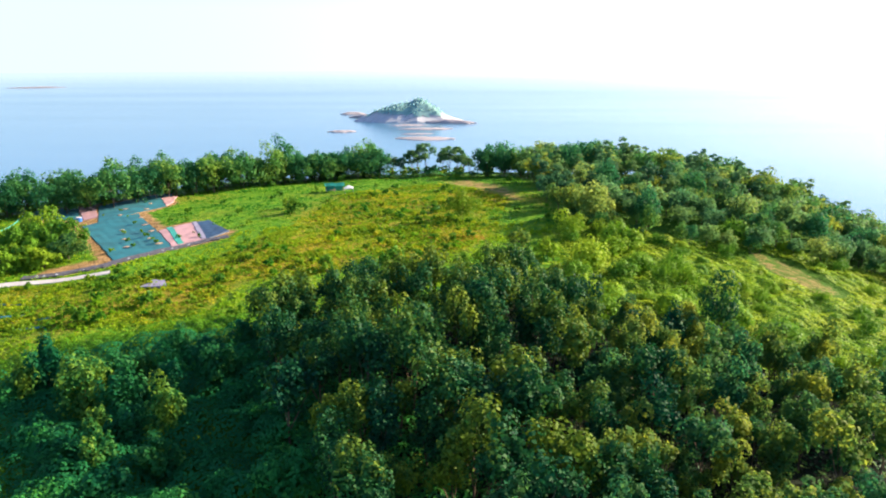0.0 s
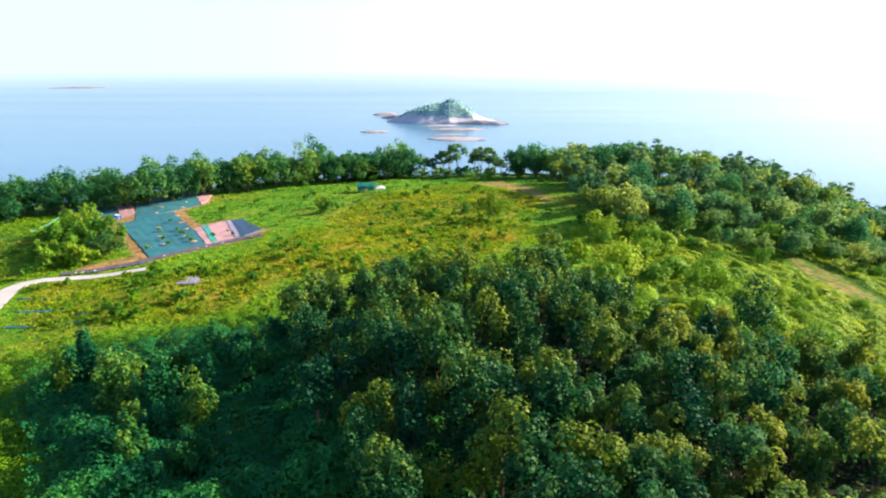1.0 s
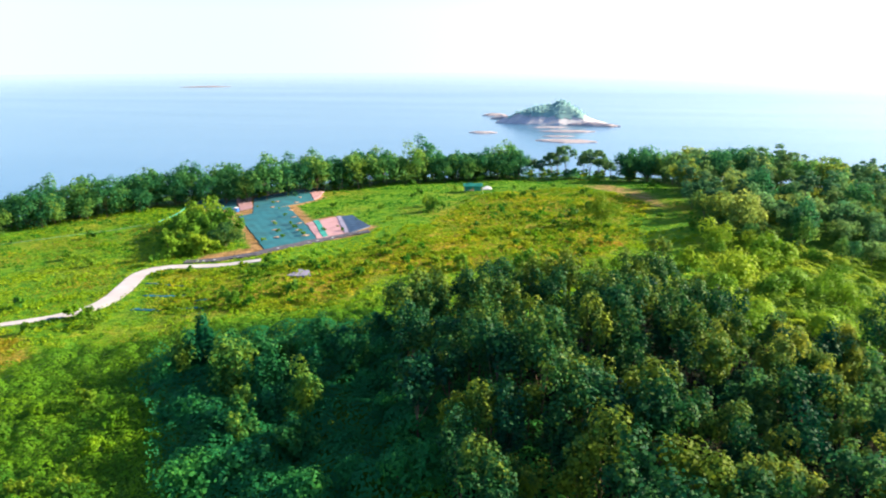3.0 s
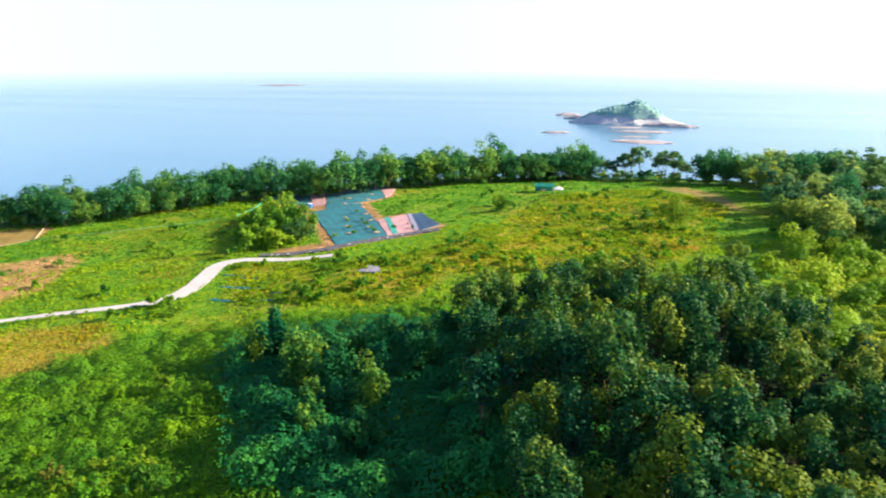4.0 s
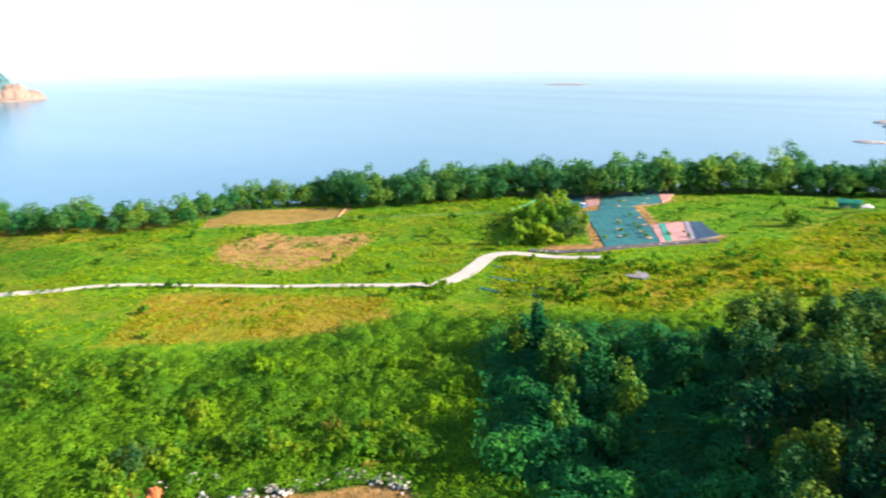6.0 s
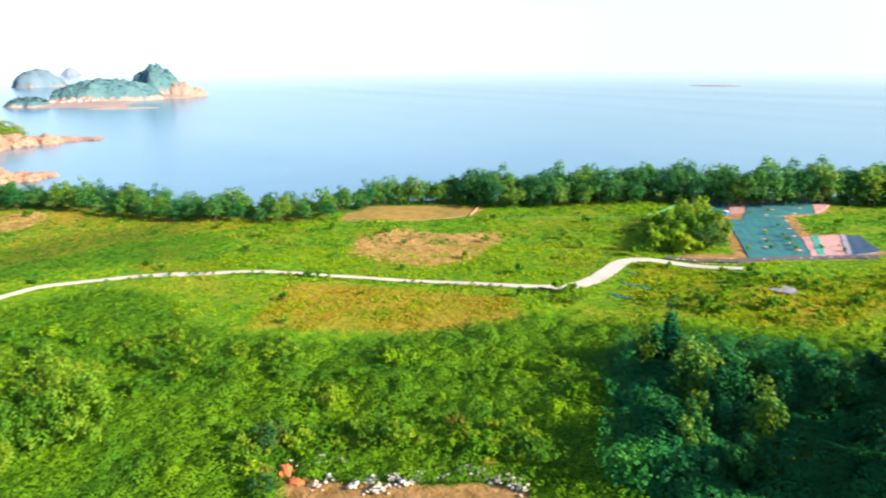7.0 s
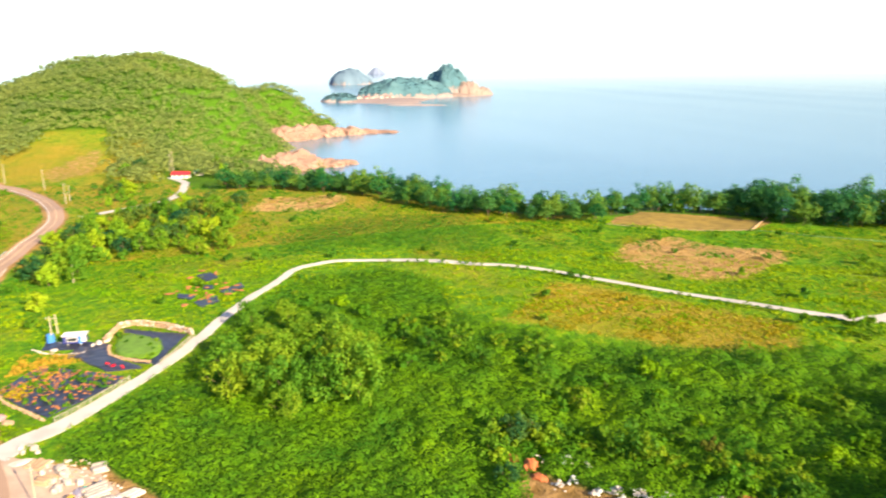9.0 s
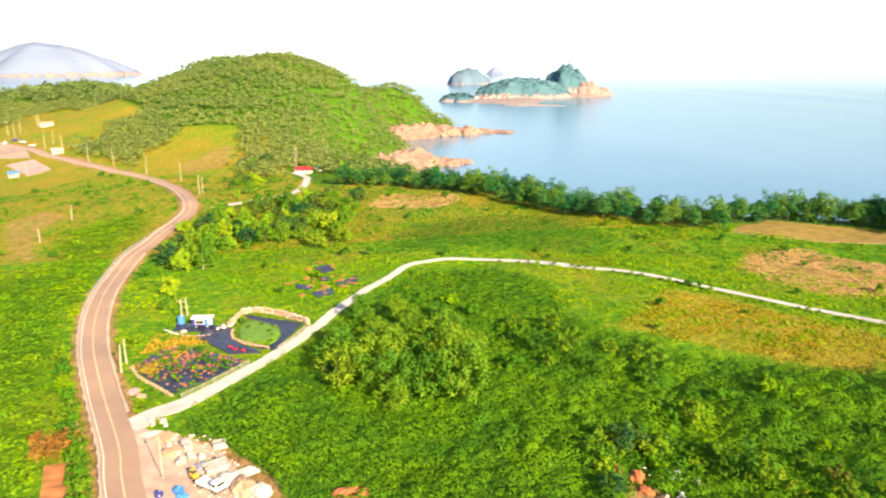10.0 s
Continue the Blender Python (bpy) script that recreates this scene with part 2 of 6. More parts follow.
def zat(x, y):
    return float(ground_z(x, y))
# ---------------------------------------------------------------- building helpers
def mesh_from(name, verts, faces, material, smooth=False):
    me = bpy.data.meshes.new(name)
    me.from_pydata([tuple(v) for v in verts], [], faces)
    me.materials.append(material)
    if smooth:
        me.polygons.foreach_set("use_smooth", [True] * len(me.polygons))
    me.update()
    return me


def part(name, bm, material, parent, label=""):
    me = bpy.data.meshes.new(name)
    bm.to_mesh(me)
    bm.free()
    me.materials.append(material)
    ob = new(name, me)
    ob.parent = parent
    return tagged(ob, label)


def part_mesh(name, me, parent, label="", at=None):
    ob = new(name, me)
    ob.parent = parent
    if at is not None:
        ob.matrix_basis = at
    return tagged(ob, label)


def box(bm, x, y, z, sx, sy, sz, turn=0.0, bevel=0.0):
    """A box of that size with its base centre at x, y, z."""
    made = bmesh.ops.create_cube(bm, size=1, matrix=Matrix.Translation((x, y, z + sz / 2)) @ pose(0, 0, 0, 0, 0, turn) @ Matrix.Diagonal((sx, sy, sz, 1)))
    if bevel:
        edges = {e for v in made["verts"] for e in v.link_edges}
        bmesh.ops.bevel(bm, geom=list(edges), offset=bevel, segments=1, affect="EDGES")
    return bm


def rod(bm, a, b, r1, r2, sides=7):
    a, b = Vector(a), Vector(b)
    m = Matrix.Translation((a + b) / 2) @ (b - a).to_track_quat("Z", "Y").to_matrix().to_4x4()
    bmesh.ops.create_cone(bm, cap_ends=True, segments=sides, radius1=r1, radius2=r2, depth=(b - a).length, matrix=m)
    return bm


def root(name, x, y, z, turn=0.0, size=1.0):
    ob = new(name)
    ob.matrix_basis = pose(x, y, z, 0, 0, turn) @ Matrix.Scale(size, 4)
    return ob


def glide(points, step):
    """A smooth line through points, at about even steps."""
    p = np.array(points, float)
    p = np.vstack([2 * p[0] - p[1], p, 2 * p[-1] - p[-2]])
    out = []
    for i in range(1, len(p) - 2):
        n = max(2, int(np.linalg.norm(p[i + 1] - p[i]) / step))
        for k in range(n):
            f = k / n
            out.append(0.5 * (2 * p[i] + (p[i + 1] - p[i - 1]) * f + (2 * p[i - 1] - 5 * p[i] + 4 * p[i + 1] - p[i + 2]) * f * f
                              + (3 * p[i] - p[i - 1] - 3 * p[i + 1] + p[i + 2]) * f ** 3))
    out.append(p[-2])
    return np.array(out)


def across(line):
    d = np.gradient(line, axis=0)
    d /= np.linalg.norm(d, axis=1)[:, None]
    return np.stack([-d[:, 1], d[:, 0]], 1)


def ribbon(name, points, offset, width, lift, material, step=2.0, thick=0.25, rag=0.0, seed=1, over=0.0):
    """A strip along a line, following the ground: top face and two side faces."""
    line = glide(points, step)
    side = across(line)
    r = np.random.RandomState(seed)
    n = len(line)
    if isinstance(width, list):
        width = np.interp(np.linspace(0, len(width) - 1, n), range(len(width)), width)
    wl, wr = (offset + width / 2 + rag * r.uniform(-1, 1, n)), (offset - width / 2 + rag * r.uniform(-1, 1, n))
    left, right = line + side * wl[:, None], line + side * wr[:, None]
    z = ground_z(line[:, 0], line[:, 1]) + lift
    zl, zr = np.maximum(z, ground_z(left[:, 0], left[:, 1]) + lift), np.maximum(z, ground_z(right[:, 0], right[:, 1]) + lift)
    if over:                                   # lies on a roadway that is twice over wide
        p, q = line + side * over, line - side * over
        p, q = np.maximum(z, ground_z(p[:, 0], p[:, 1]) + lift), np.maximum(z, ground_z(q[:, 0], q[:, 1]) + lift)
        mid = np.maximum(z, (p + q) / 2)
        zl = zr = mid + ((p if offset > 0 else q) - mid) * abs(offset) / over
        z = zl
    verts, faces = [], []
    for i in range(n):
        verts += [(*left[i], zl[i] - thick), (*left[i], zl[i]), (*((left[i] + right[i]) / 2), max(z[i] if abs(offset) < 1 else -99, (zl[i] + zr[i]) / 2)), (*right[i], zr[i]), (*right[i], zr[i] - thick)]
        if i:
            a, b = 5 * i - 5, 5 * i
            faces += [(a + k, b + k, b + k + 1, a + k + 1) for k in range(4)]
    return new(name, mesh_from(name, verts, faces, material))


def leaf_mesh(name, pts, nrm, size, material, seed, long=1.35, spread=0.6):
    """One mesh of many small folded leaves or sprays at pts, facing about nrm."""
    r = np.random.RandomState(seed)
    n = len(pts)
    nrm = nrm + r.normal(0, spread, (n, 3))
    nrm /= np.linalg.norm(nrm, axis=1)[:, None] + 1e-9
    t = np.cross(nrm, r.normal(0, 1, (n, 3)))
    t /= np.linalg.norm(t, axis=1)[:, None] + 1e-9
    b = np.cross(nrm, t)
    s = (np.asarray(size) * r.uniform(0.65, 1.35, n))[:, None]
    co = np.empty((n, 4, 3))
    co[:, 0] = pts - t * s * long / 2
    co[:, 1] = pts + b * s / 2 + nrm * s * 0.18
    co[:, 2] = pts + t * s * long / 2 - nrm * s * 0.1
    co[:, 3] = pts - b * s / 2 + nrm * s * 0.18
    me = bpy.data.meshes.new(name)
    me.vertices.add(4 * n)
    me.loops.add(4 * n)
    me.polygons.add(n)
    me.vertices.foreach_set("co", co.ravel())
    me.loops.foreach_set("vertex_index", np.arange(4 * n, dtype=np.int32))
    me.polygons.foreach_set("loop_start", np.arange(0, 4 * n, 4, dtype=np.int32))
    me.materials.append(material)
    me.update(calc_edges=True)
    return me


def ball(r, n):
    v = r.normal(0, 1, (n, 3))
    return v / np.linalg.norm(v, axis=1)[:, None]


def crown_points(seed, radius, low, high, lobes, n, tall=1.0, tip=(0.17, 0.3), up=0.25):
    """Leaf places and facings over a crown: uneven sprays at the ends of limbs, about the shell of an egg."""
    r = np.random.RandomState(seed)
    mid, half = (low + high) / 2, (high - low) / 2
    centres, sizes = [], []
    for i in range(lobes):
        d = ball(r, 1)[0]
        d[2] = d[2] * (1 - up) + up
        f = r.uniform(0.5, 0.95) * (1 + 0.25 * math.sin(3 * math.atan2(d[1], d[0]) + seed))
        wide = 1.1 - 0.35 * max(0, d[2])
        centres.append((d[0] * radius * f * wide, d[1] * radius * f * wide, mid + d[2] * half * f))
        sizes.append(radius * r.uniform(*tip))
    share = np.array(sizes) ** 2
    counts = np.maximum((n * share / share.sum()).astype(int), 4)
    pts, nrm = [], []
    for c, s, k in zip(centres, sizes, counts):
        d = ball(r, int(k * 1.6))
        d = d[d[:, 2] > -0.6 + 0.4 * r.rand(len(d))][:k]
        rad = s * r.uniform(0.74, 1.1, len(d)) * (1 + 0.3 * np.sin(d[:, 0] * 4 + s * 9) * np.sin(d[:, 1] * 4 + c[0]))
        pts.append(np.array(c) + d * rad[:, None] * (1, 1, tall))
        nrm.append(d * (1, 1, 0.8) + (0, 0, 0.3))
    return np.vstack(pts), np.vstack(nrm), centres


def trunk_bm(seed, height, r0, centres, limbs=3):
    r = random.Random(seed)
    bm = bmesh.new()
    lean = (r.uniform(-.4, .4), r.uniform(-.4, .4))
    a = (0, 0, -0.6)
    for k in range(3):
        b = (lean[0] * (k + 1) / 3 + r.uniform(-.1, .1), lean[1] * (k + 1) / 3 + r.uniform(-.1, .1), height * (k + 1) / 3)
        rod(bm, a, b, r0 * (1 - k * 0.25), r0 * (0.75 - k * 0.25), 5)
        if k:
            for c in centres[k::5][:limbs]:
                rod(bm, a, c, r0 * 0.42, r0 * 0.1, 3)
        a = b
    return bm


def make_tree(name, seed, radius, low, high, lobes, n, leaf, leaf_mat, x, y, tall=1.0, spread=0.36, trunk=0.16, long=1.35, up=0.25, tip=(0.17, 0.3)):
    tree = root(name, x, y, zat(x, y))
    pts, nrm, centres = crown_points(seed, radius, low, high, lobes, n, tall, tip, up)
    part("trunk", trunk_bm(seed, (low + high) / 2, trunk, centres), BARK, tree)
    part_mesh("crown", leaf_mesh(name + "_crown", pts, nrm, leaf, leaf_mat, seed, long, spread), tree)
    return tree


def hummocks(x, y, gap, tall, seed):
    """Steep-sided rounded heaps, as vines make over bushes and stumps."""
    rr = np.random.RandomState(seed).uniform(0, 1, (64, 64, 4))
    i, j = np.floor(x / gap).astype(int), np.floor(y / gap).astype(int)
    z = np.zeros(np.shape(x))
    for a in (-1, 0, 1):
        for b in (-1, 0, 1):
            q = rr[(i + a) % 64, (j + b) % 64]
            d = np.hypot(x - (i + a + q[..., 0]) * gap, y - (j + b + q[..., 1]) * gap) / (gap * (0.4 + 0.5 * q[..., 2]))
            z = np.maximum(z, tall * (0.25 + 0.75 * q[..., 3]) * np.clip(1 - d * d, 0, 1) ** 0.9)
    return z


def spots(poly, gap, seed, keep=None, jitter=0.42):
    """Uneven, well-spread places within a polygon."""
    r = np.random.RandomState(seed)
    p = np.array(poly, float)
    xs, ys = np.arange(p[:, 0].min(), p[:, 0].max(), gap), np.arange(p[:, 1].min(), p[:, 1].max(), gap * 0.87)
    X, Y = np.meshgrid(xs, ys)
    X[1::2] += gap / 2
    X, Y = (X + r.uniform(-jitter, jitter, X.shape) * gap).ravel(), (Y + r.uniform(-jitter, jitter, Y.shape) * gap).ravel()
    ok = inside(X, Y, list(map(tuple, poly))) > 0
    X, Y = X[ok], Y[ok]
    if keep is not None:
        ok = keep(X, Y)
        X, Y = X[ok], Y[ok]
    return list(zip(X.tolist(), Y.tolist()))


def plant(protos, places, seed, low=0.8, high=1.2, label=None, category="tree", group="", sink=0.0):
    """Copies of the prototypes at the places; the prototypes take the first places themselves."""
    r = random.Random(seed)
    for i, (x, y) in enumerate(places):
        s = r.uniform(low, high)
        m = pose(x, y, zat(x, y) - sink, r.uniform(-4, 4), r.uniform(-4, 4), r.uniform(0, 360)) @ Matrix.Diagonal((s * r.uniform(.9, 1.1), s * r.uniform(.9, 1.1), s * r.uniform(.88, 1.15), 1))
        k = i if i < len(protos) else r.randrange(len(protos))
        if i < len(protos):
            ob = protos[k]
            ob.matrix_basis = m
            tagged(ob, label[k] if isinstance(label, (list, tuple)) else label, category, group)
        else:
            ob = copy_thing(protos[k], Matrix.Identity(4))
            ob.matrix_basis = m


def forest(name, places, seed, n, leaf, material, radius, low, high, label, lobes=14, tall=1.1, tip=(0.17, 0.3)):
    """A stand too dense to count, as one mesh of leaves."""
    r = np.random.RandomState(seed)
    shapes = [crown_points(seed + k, radius, low, high, lobes, n, tall, tip)[:2] for k in range(7)]
    pts, nrm = [], []
    for x, y in places:
        p, q = shapes[r.randint(7)]
        a, s = r.uniform(0, 6.28), r.uniform(0.62, 1.35)
        turn = np.array([[math.cos(a), -math.sin(a), 0], [math.sin(a), math.cos(a), 0], [0, 0, 1]])
        pts.append((p * (s, s, s * r.uniform(0.85, 1.15))) @ turn.T + (x, y, zat(x, y)))
        nrm.append(q @ turn.T)
    return tagged(new(name, leaf_mesh(name, np.vstack(pts), np.vstack(nrm), leaf, material, seed)), label, "forest", kind="stuff")


# ---------------------------------------------------------------- plan of the place
LANE = [(-118.5, -32.4), (-121, -30.3), (-124.3, -27.6), (-128.2, -22.3), (-132.7, -18.4), (-137.1, -14.6), (-144.8, -8.3), (-149.4, -4.9), (-153.5, -2), (-157.7, 0.2), (-159.9, 2.0), (-166.9, 5.5),
        (-174.1, 10.0), (-182.3, 15.0), (-188.7, 20.2), (-194.1, 24.0), (-199.9, 28.3), (-202.2, 34.5), (-203, 41.9), (-198.4, 54.5), (-191, 66), (-183.2, 76.9), (-178.2, 84.4),
        (-169.1, 93.5), (-158, 101), (-146.4, 109.4), (-134.9, 117.5), (-121.5, 125), (-112.8, 130.2), (-107.8, 135.9), (-106.2, 142.3), (-107.2, 150), (-109, 157),
        (-109, 162), (-106, 165.8), (-98.5, 168), (-91.2, 170), (-82.5, 173.2)]
LANE_WIDTH = [5.6, 4.6, 3.6, 3.0, 2.8, 2.8, 2.8, 2.8, 2.7, 2.6, 2.5, 2.4, 2.3, 2.2, 2.2, 2.4, 3.0, 3.6, 2.4, 1.9, 1.8, 1.8, 1.8, 1.8, 1.8, 1.9, 2.0, 2.1, 2.3, 2.7, 3.8, 4.6, 4.8, 4.6, 3.8, 3.0, 2.8, 2.6]
ROAD = [(-60, -14), (-99, -27.3), (-112, -30.8), (-125, -35.3), (-140, -40.5), (-158, -46.2), (-176, -50.3), (-197, -53), (-217, -54), (-235, -52.8), (-254, -50.2), (-279, -46.5), (-304, -45.5),
        (-338, -52.3), (-372, -63.3), (-394, -73.7), (-418, -89.4), (-434, -104.7), (-454, -121.3), (-473, -138.8), (-499, -159.2), (-531, -182.7), (-558, -206), (-600, -240)]
SIDE_ROAD = [(-304, -37), (-315, -23), (-325, -9), (-345, -2), (-389, 2), (-411, -5)]
WOOD = [(-32, 112), (-28, 132), (5, 138), (24, 152), (36, 156), (50, 146), (62, 136), (74, 127), (86, 120), (40, 48), (20, 48), (0, 55), (-13, 72)]
HILL_WOOD = [(34, 250), (36, 236), (38, 216), (44, 205), (60, 202), (76, 200), (84, 206), (102, 206), (128, 200), (150, 196), (162, 214), (156, 250), (140, 285), (100, 335), (45, 340), (34, 300)]
VINES = [(-32, 112), (-28, 136), (-48, 140), (-75, 128), (-95, 118), (-108, 97), (-128, 72), (-150, 58), (-172, 62), (-190, 50), (-190, 30),
         (-160, 7), (-138, -9), (-118, -22), (-100, -10), (-80, 10), (-60, 30), (-20, 50), (-13, 72)]
VINE_BANK = [(22, 148), (30, 172), (36, 205), (44, 224), (70, 222), (88, 224), (122, 226), (150, 200), (150, 120), (100, 96), (66, 108), (46, 116), (32, 126)]
LEFT_FIELD = [(-92, -33), (-110, -42), (-135, -47), (-170, -57), (-230, -60), (-275, -56), (-300, -62), (-270, -84), (-230, -74), (-190, -110), (-110, -90)]
LANE_GREEN = [(-215, 36), (-214, 50), (-206, 66), (-196, 84), (-215, 100), (-250, 95), (-262, 60), (-250, 36), (-225, 22)]
WOOD_EDGE = [(-33, 112), (-13, 70), (0, 52), (14, 60), (0, 85), (-14, 118), (-27, 136)]
STRAW_STRIP = [(-161.4, 88.8), (-146.6, 100.7), (-127.8, 113.2), (-110.6, 120.6), (-101.4, 112.3), (-108.0, 101.5), (-115.9, 92.7), (-122.7, 86.2), (-131.7, 76.0), (-138.6, 67.5), (-141.7, 62.1), (-143.6, 67.2), (-150.1, 78.4)]
DRY_FIELD = [(-175, 116), (-187, 128), (-190, 149), (-173, 154), (-160, 164), (-151, 157), (-144, 136), (-148, 124), (-159, 117)]
PLOUGHED = [(-226, 168), (-212, 186), (-197, 196), (-187, 178), (-201, 159), (-216, 141), (-226, 150)]
PALE_FIELD = [(-290, 24), (-315, 34), (-313, 64), (-297, 66), (-278, 50)]
KNOLL_STRAW = [(-108, 166), (-80, 166), (-65, 176), (-56, 189), (-45, 214), (-38, 262), (-5, 290), (24, 262), (15, 200), (-1, 176), (-25, 166),
               (-48, 162), (-51, 142), (-60, 137), (-92, 136)]
BARE = [[(-3, 299), (11, 301), (22, 275), (29, 250), (26, 240), (18, 258), (4, 281)],
        [(85, 201), (91, 202), (99, 191), (102, 172), (93, 163), (87, 175), (84, 188)], [(-443, -73), (-493, -48), (-486, -41), (-430, -43), (-411, -62)],
        [(-152, 258), (-135, 268), (-110, 292), (-97, 262), (-101, 245), (-86, 219), (-78, 226), (-61.5, 210), (-61, 203), (-74, 193), (-83.5, 178.5), (-101, 170.5), (-102, 177.5), (-91, 185), (-98, 195), (-119, 227), (-123, 236), (-141, 241)],
        [(-283, -109), (-314, -103), (-294, -87), (-273, -91), (-235, -81), (-231, -90)]]
ORANGE_GRASS = [(-4, 196), (4, 203), (12, 197), (6, 188), (-3, 189)]
YARD = [(-118, -27), (-112, -15), (-101, -7), (-92, -4), (-80, -4), (-80, -22), (-99, -26)]
QUARRY = [(-90, 45.5), (-84, 49.5), (-79, 52.5), (-74, 57), (-68, 61), (-64, 66), (-58, 67.5), (-50, 60), (-70, 38)]
GARDEN = [(-146, -37), (-140, -34), (-131, -26), (-133, -22), (-144, -13), (-152, -5), (-161, -1), (-168, -5), (-175, -17), (-168, -32), (-155, -36)]
FAR_SLOPE = [(-640, -235), (-830, -275), (-862, -240), (-720, -175), (-613, -128), (-575, -108), (-560, -135), (-514, -130), (-495, -168), (-560, -225)]
HILL_GRASS = [(-448, -98), (-533, -78), (-525, -39), (-453, -35), (-408, -41), (-390, -55), (-416, -75)]


def from_line(x, y, points):
    """Distance from a line."""
    d = np.full(np.shape(x), 1e9)
    for (ax, ay), (bx, by) in zip(points, points[1:]):
        ux, uy = bx - ax, by - ay
        f = np.clip(((x - ax) * ux + (y - ay) * uy) / (ux * ux + uy * uy), 0, 1)
        d = np.minimum(d, np.hypot(x - ax - f * ux, y - ay - f * uy))
    return d


def clear_of_ways(x, y, gap=2.5):
    return (from_line(x, y, LANE) > gap) & (from_line(x, y, ROAD) > gap + 2.2) & (from_line(x, y, SIDE_ROAD) > gap + 0.5)


# ---------------------------------------------------------------- sea and land
def build_ground():
    xs = np.unique(np.concatenate([np.arange(-1210, -395, 11), np.arange(-395, 215, 2.5), np.arange(215, 300, 11)]))
    ys = np.unique(np.concatenate([np.arange(-640, -105, 11), np.arange(-105, 375, 2.5), np.arange(375, 400, 11)]))
    X, Y = np.meshgrid(xs, ys)
    Z = ground_z(X, Y)
    nx, ny = len(xs), len(ys)
    k = np.arange(nx * ny).reshape(ny, nx)
    quads = np.stack([k[:-1, :-1], k[:-1, 1:], k[1:, 1:], k[1:, :-1]], -1).reshape(-1, 4)
    quads = quads[(Z.ravel()[quads] > -5.5).any(1)]
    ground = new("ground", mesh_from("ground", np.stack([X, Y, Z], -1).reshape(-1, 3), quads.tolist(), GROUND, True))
    x, y = X.ravel(), Y.ravel()

    def soft(poly, w=5.0):
        return np.clip(0.5 + inside(x, y, poly) / (2 * w), 0, 1)
    far = ease((-x - 330) / 60)
    straw = np.maximum.reduce([soft(STRAW_STRIP, 4), soft(DRY_FIELD, 5), soft(PALE_FIELD), 0.9 * soft(BARE[1], 6), 0.7 * soft(KNOLL_STRAW, 8), 1.1 * soft(ORANGE_GRASS, 5), 0.65 * soft(HILL_GRASS, 10),
                               np.where(x < -230, 0.62, 0.2) * np.ones_like(x)])
    lush = np.maximum.reduce([soft(VINES, 3), soft(VINE_BANK, 4), soft(WOOD, 4), soft(HILL_WOOD, 4), 0.5 * soft(LEFT_FIELD, 6), 0.4 * soft(LANE_GREEN, 8), 0.9 * ease((-inside(x, y, COAST) + 28) / 10) * (x > -340),
                              1.0 * far * (1 - soft(HILL_GRASS, 10)) * (1 - soft(FAR_SLOPE, 10)) * np.maximum(ease((Z.ravel() - 30) / 12), ease((70 - inside(x, y, COAST)) / 20))]) * (1 - soft(STRAW_STRIP, 3))
    bare = np.maximum.reduce([soft(b, 3) * (0.5 if b[0][0] < -200 else 1 if b[0][0] < -100 else 0.45 if b[0][0] > 60 else 0.56) for b in BARE] + [soft(PLOUGHED, 1.5), 0.78 * soft(DRY_FIELD, 6), soft(YARD, 1.5), soft(QUARRY, 2), 0.3 * soft(GARDEN, 1.5), 0.8 * soft(PALE_FIELD, 6),
                              0.8 * (1 - np.clip((from_line(x, y, ROAD) - 3.5) / 2.5, 0, 1))])
    rock = np.where(x < -380, ease((11 - Z.ravel()) / 5), ease((20 - Z.ravel()) / 6)) * ease((25 - inside(x, y, COAST)) / 20)
    # weight of the shade tone on the ground under the wood
    wood_shade = soft(WOOD, 2.5)
    for name, w in (("straw", straw), ("lush", lush), ("wood_shade", wood_shade), ("bare", bare), ("rock", rock)):
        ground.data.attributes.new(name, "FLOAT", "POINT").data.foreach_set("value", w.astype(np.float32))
    return tagged(ground, "grassy headland with meadows, scrub and bare patches", "ground", kind="structure")


def build_sea():
    bm = bmesh.new()
    bmesh.ops.create_circle(bm, cap_ends=True, segments=160, radius=4950)
    me = bpy.data.meshes.new("sea")
    bm.to_mesh(me)
    bm.free()
    me.materials.append(SEA)
    return tagged(new("sea", me), "calm pale blue sea fading into haze", "water", kind="structure")


build_sea()
build_ground()
tagged(ribbon("road", ROAD, 0, 5.4, 0.16, ASPHALT, 3, 0.5), "two-lane sun-bleached asphalt road", "road", kind="structure")
tagged(ribbon("side_road", SIDE_ROAD, 0, 3.6, 0.14, CONCRETE, 3, 0.4), "narrow pale concrete side road", "road", kind="structure")
tagged(ribbon("lane", LANE, 0, LANE_WIDTH, 0.1, CONCRETE, 1.5, 0.4, 0.12), "narrow white concrete farm lane across the meadow", "path", kind="structure")
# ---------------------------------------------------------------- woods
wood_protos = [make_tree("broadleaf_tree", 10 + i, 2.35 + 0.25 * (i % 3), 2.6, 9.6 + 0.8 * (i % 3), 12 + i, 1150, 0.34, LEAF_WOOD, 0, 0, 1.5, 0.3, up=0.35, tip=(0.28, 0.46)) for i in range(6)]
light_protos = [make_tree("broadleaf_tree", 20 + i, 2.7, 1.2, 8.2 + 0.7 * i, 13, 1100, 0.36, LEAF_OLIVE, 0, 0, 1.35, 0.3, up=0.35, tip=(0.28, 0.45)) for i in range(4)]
wood_spots = spots(WOOD, 5.2, 21, lambda x, y: (np.hypot(x, y) > 60) & (np.hypot(x, y) < 128 + 5 * np.clip(10 - np.degrees(np.arctan2(x, y)), 0, 9)) & (np.degrees(np.arctan2(x, y)) < 35))
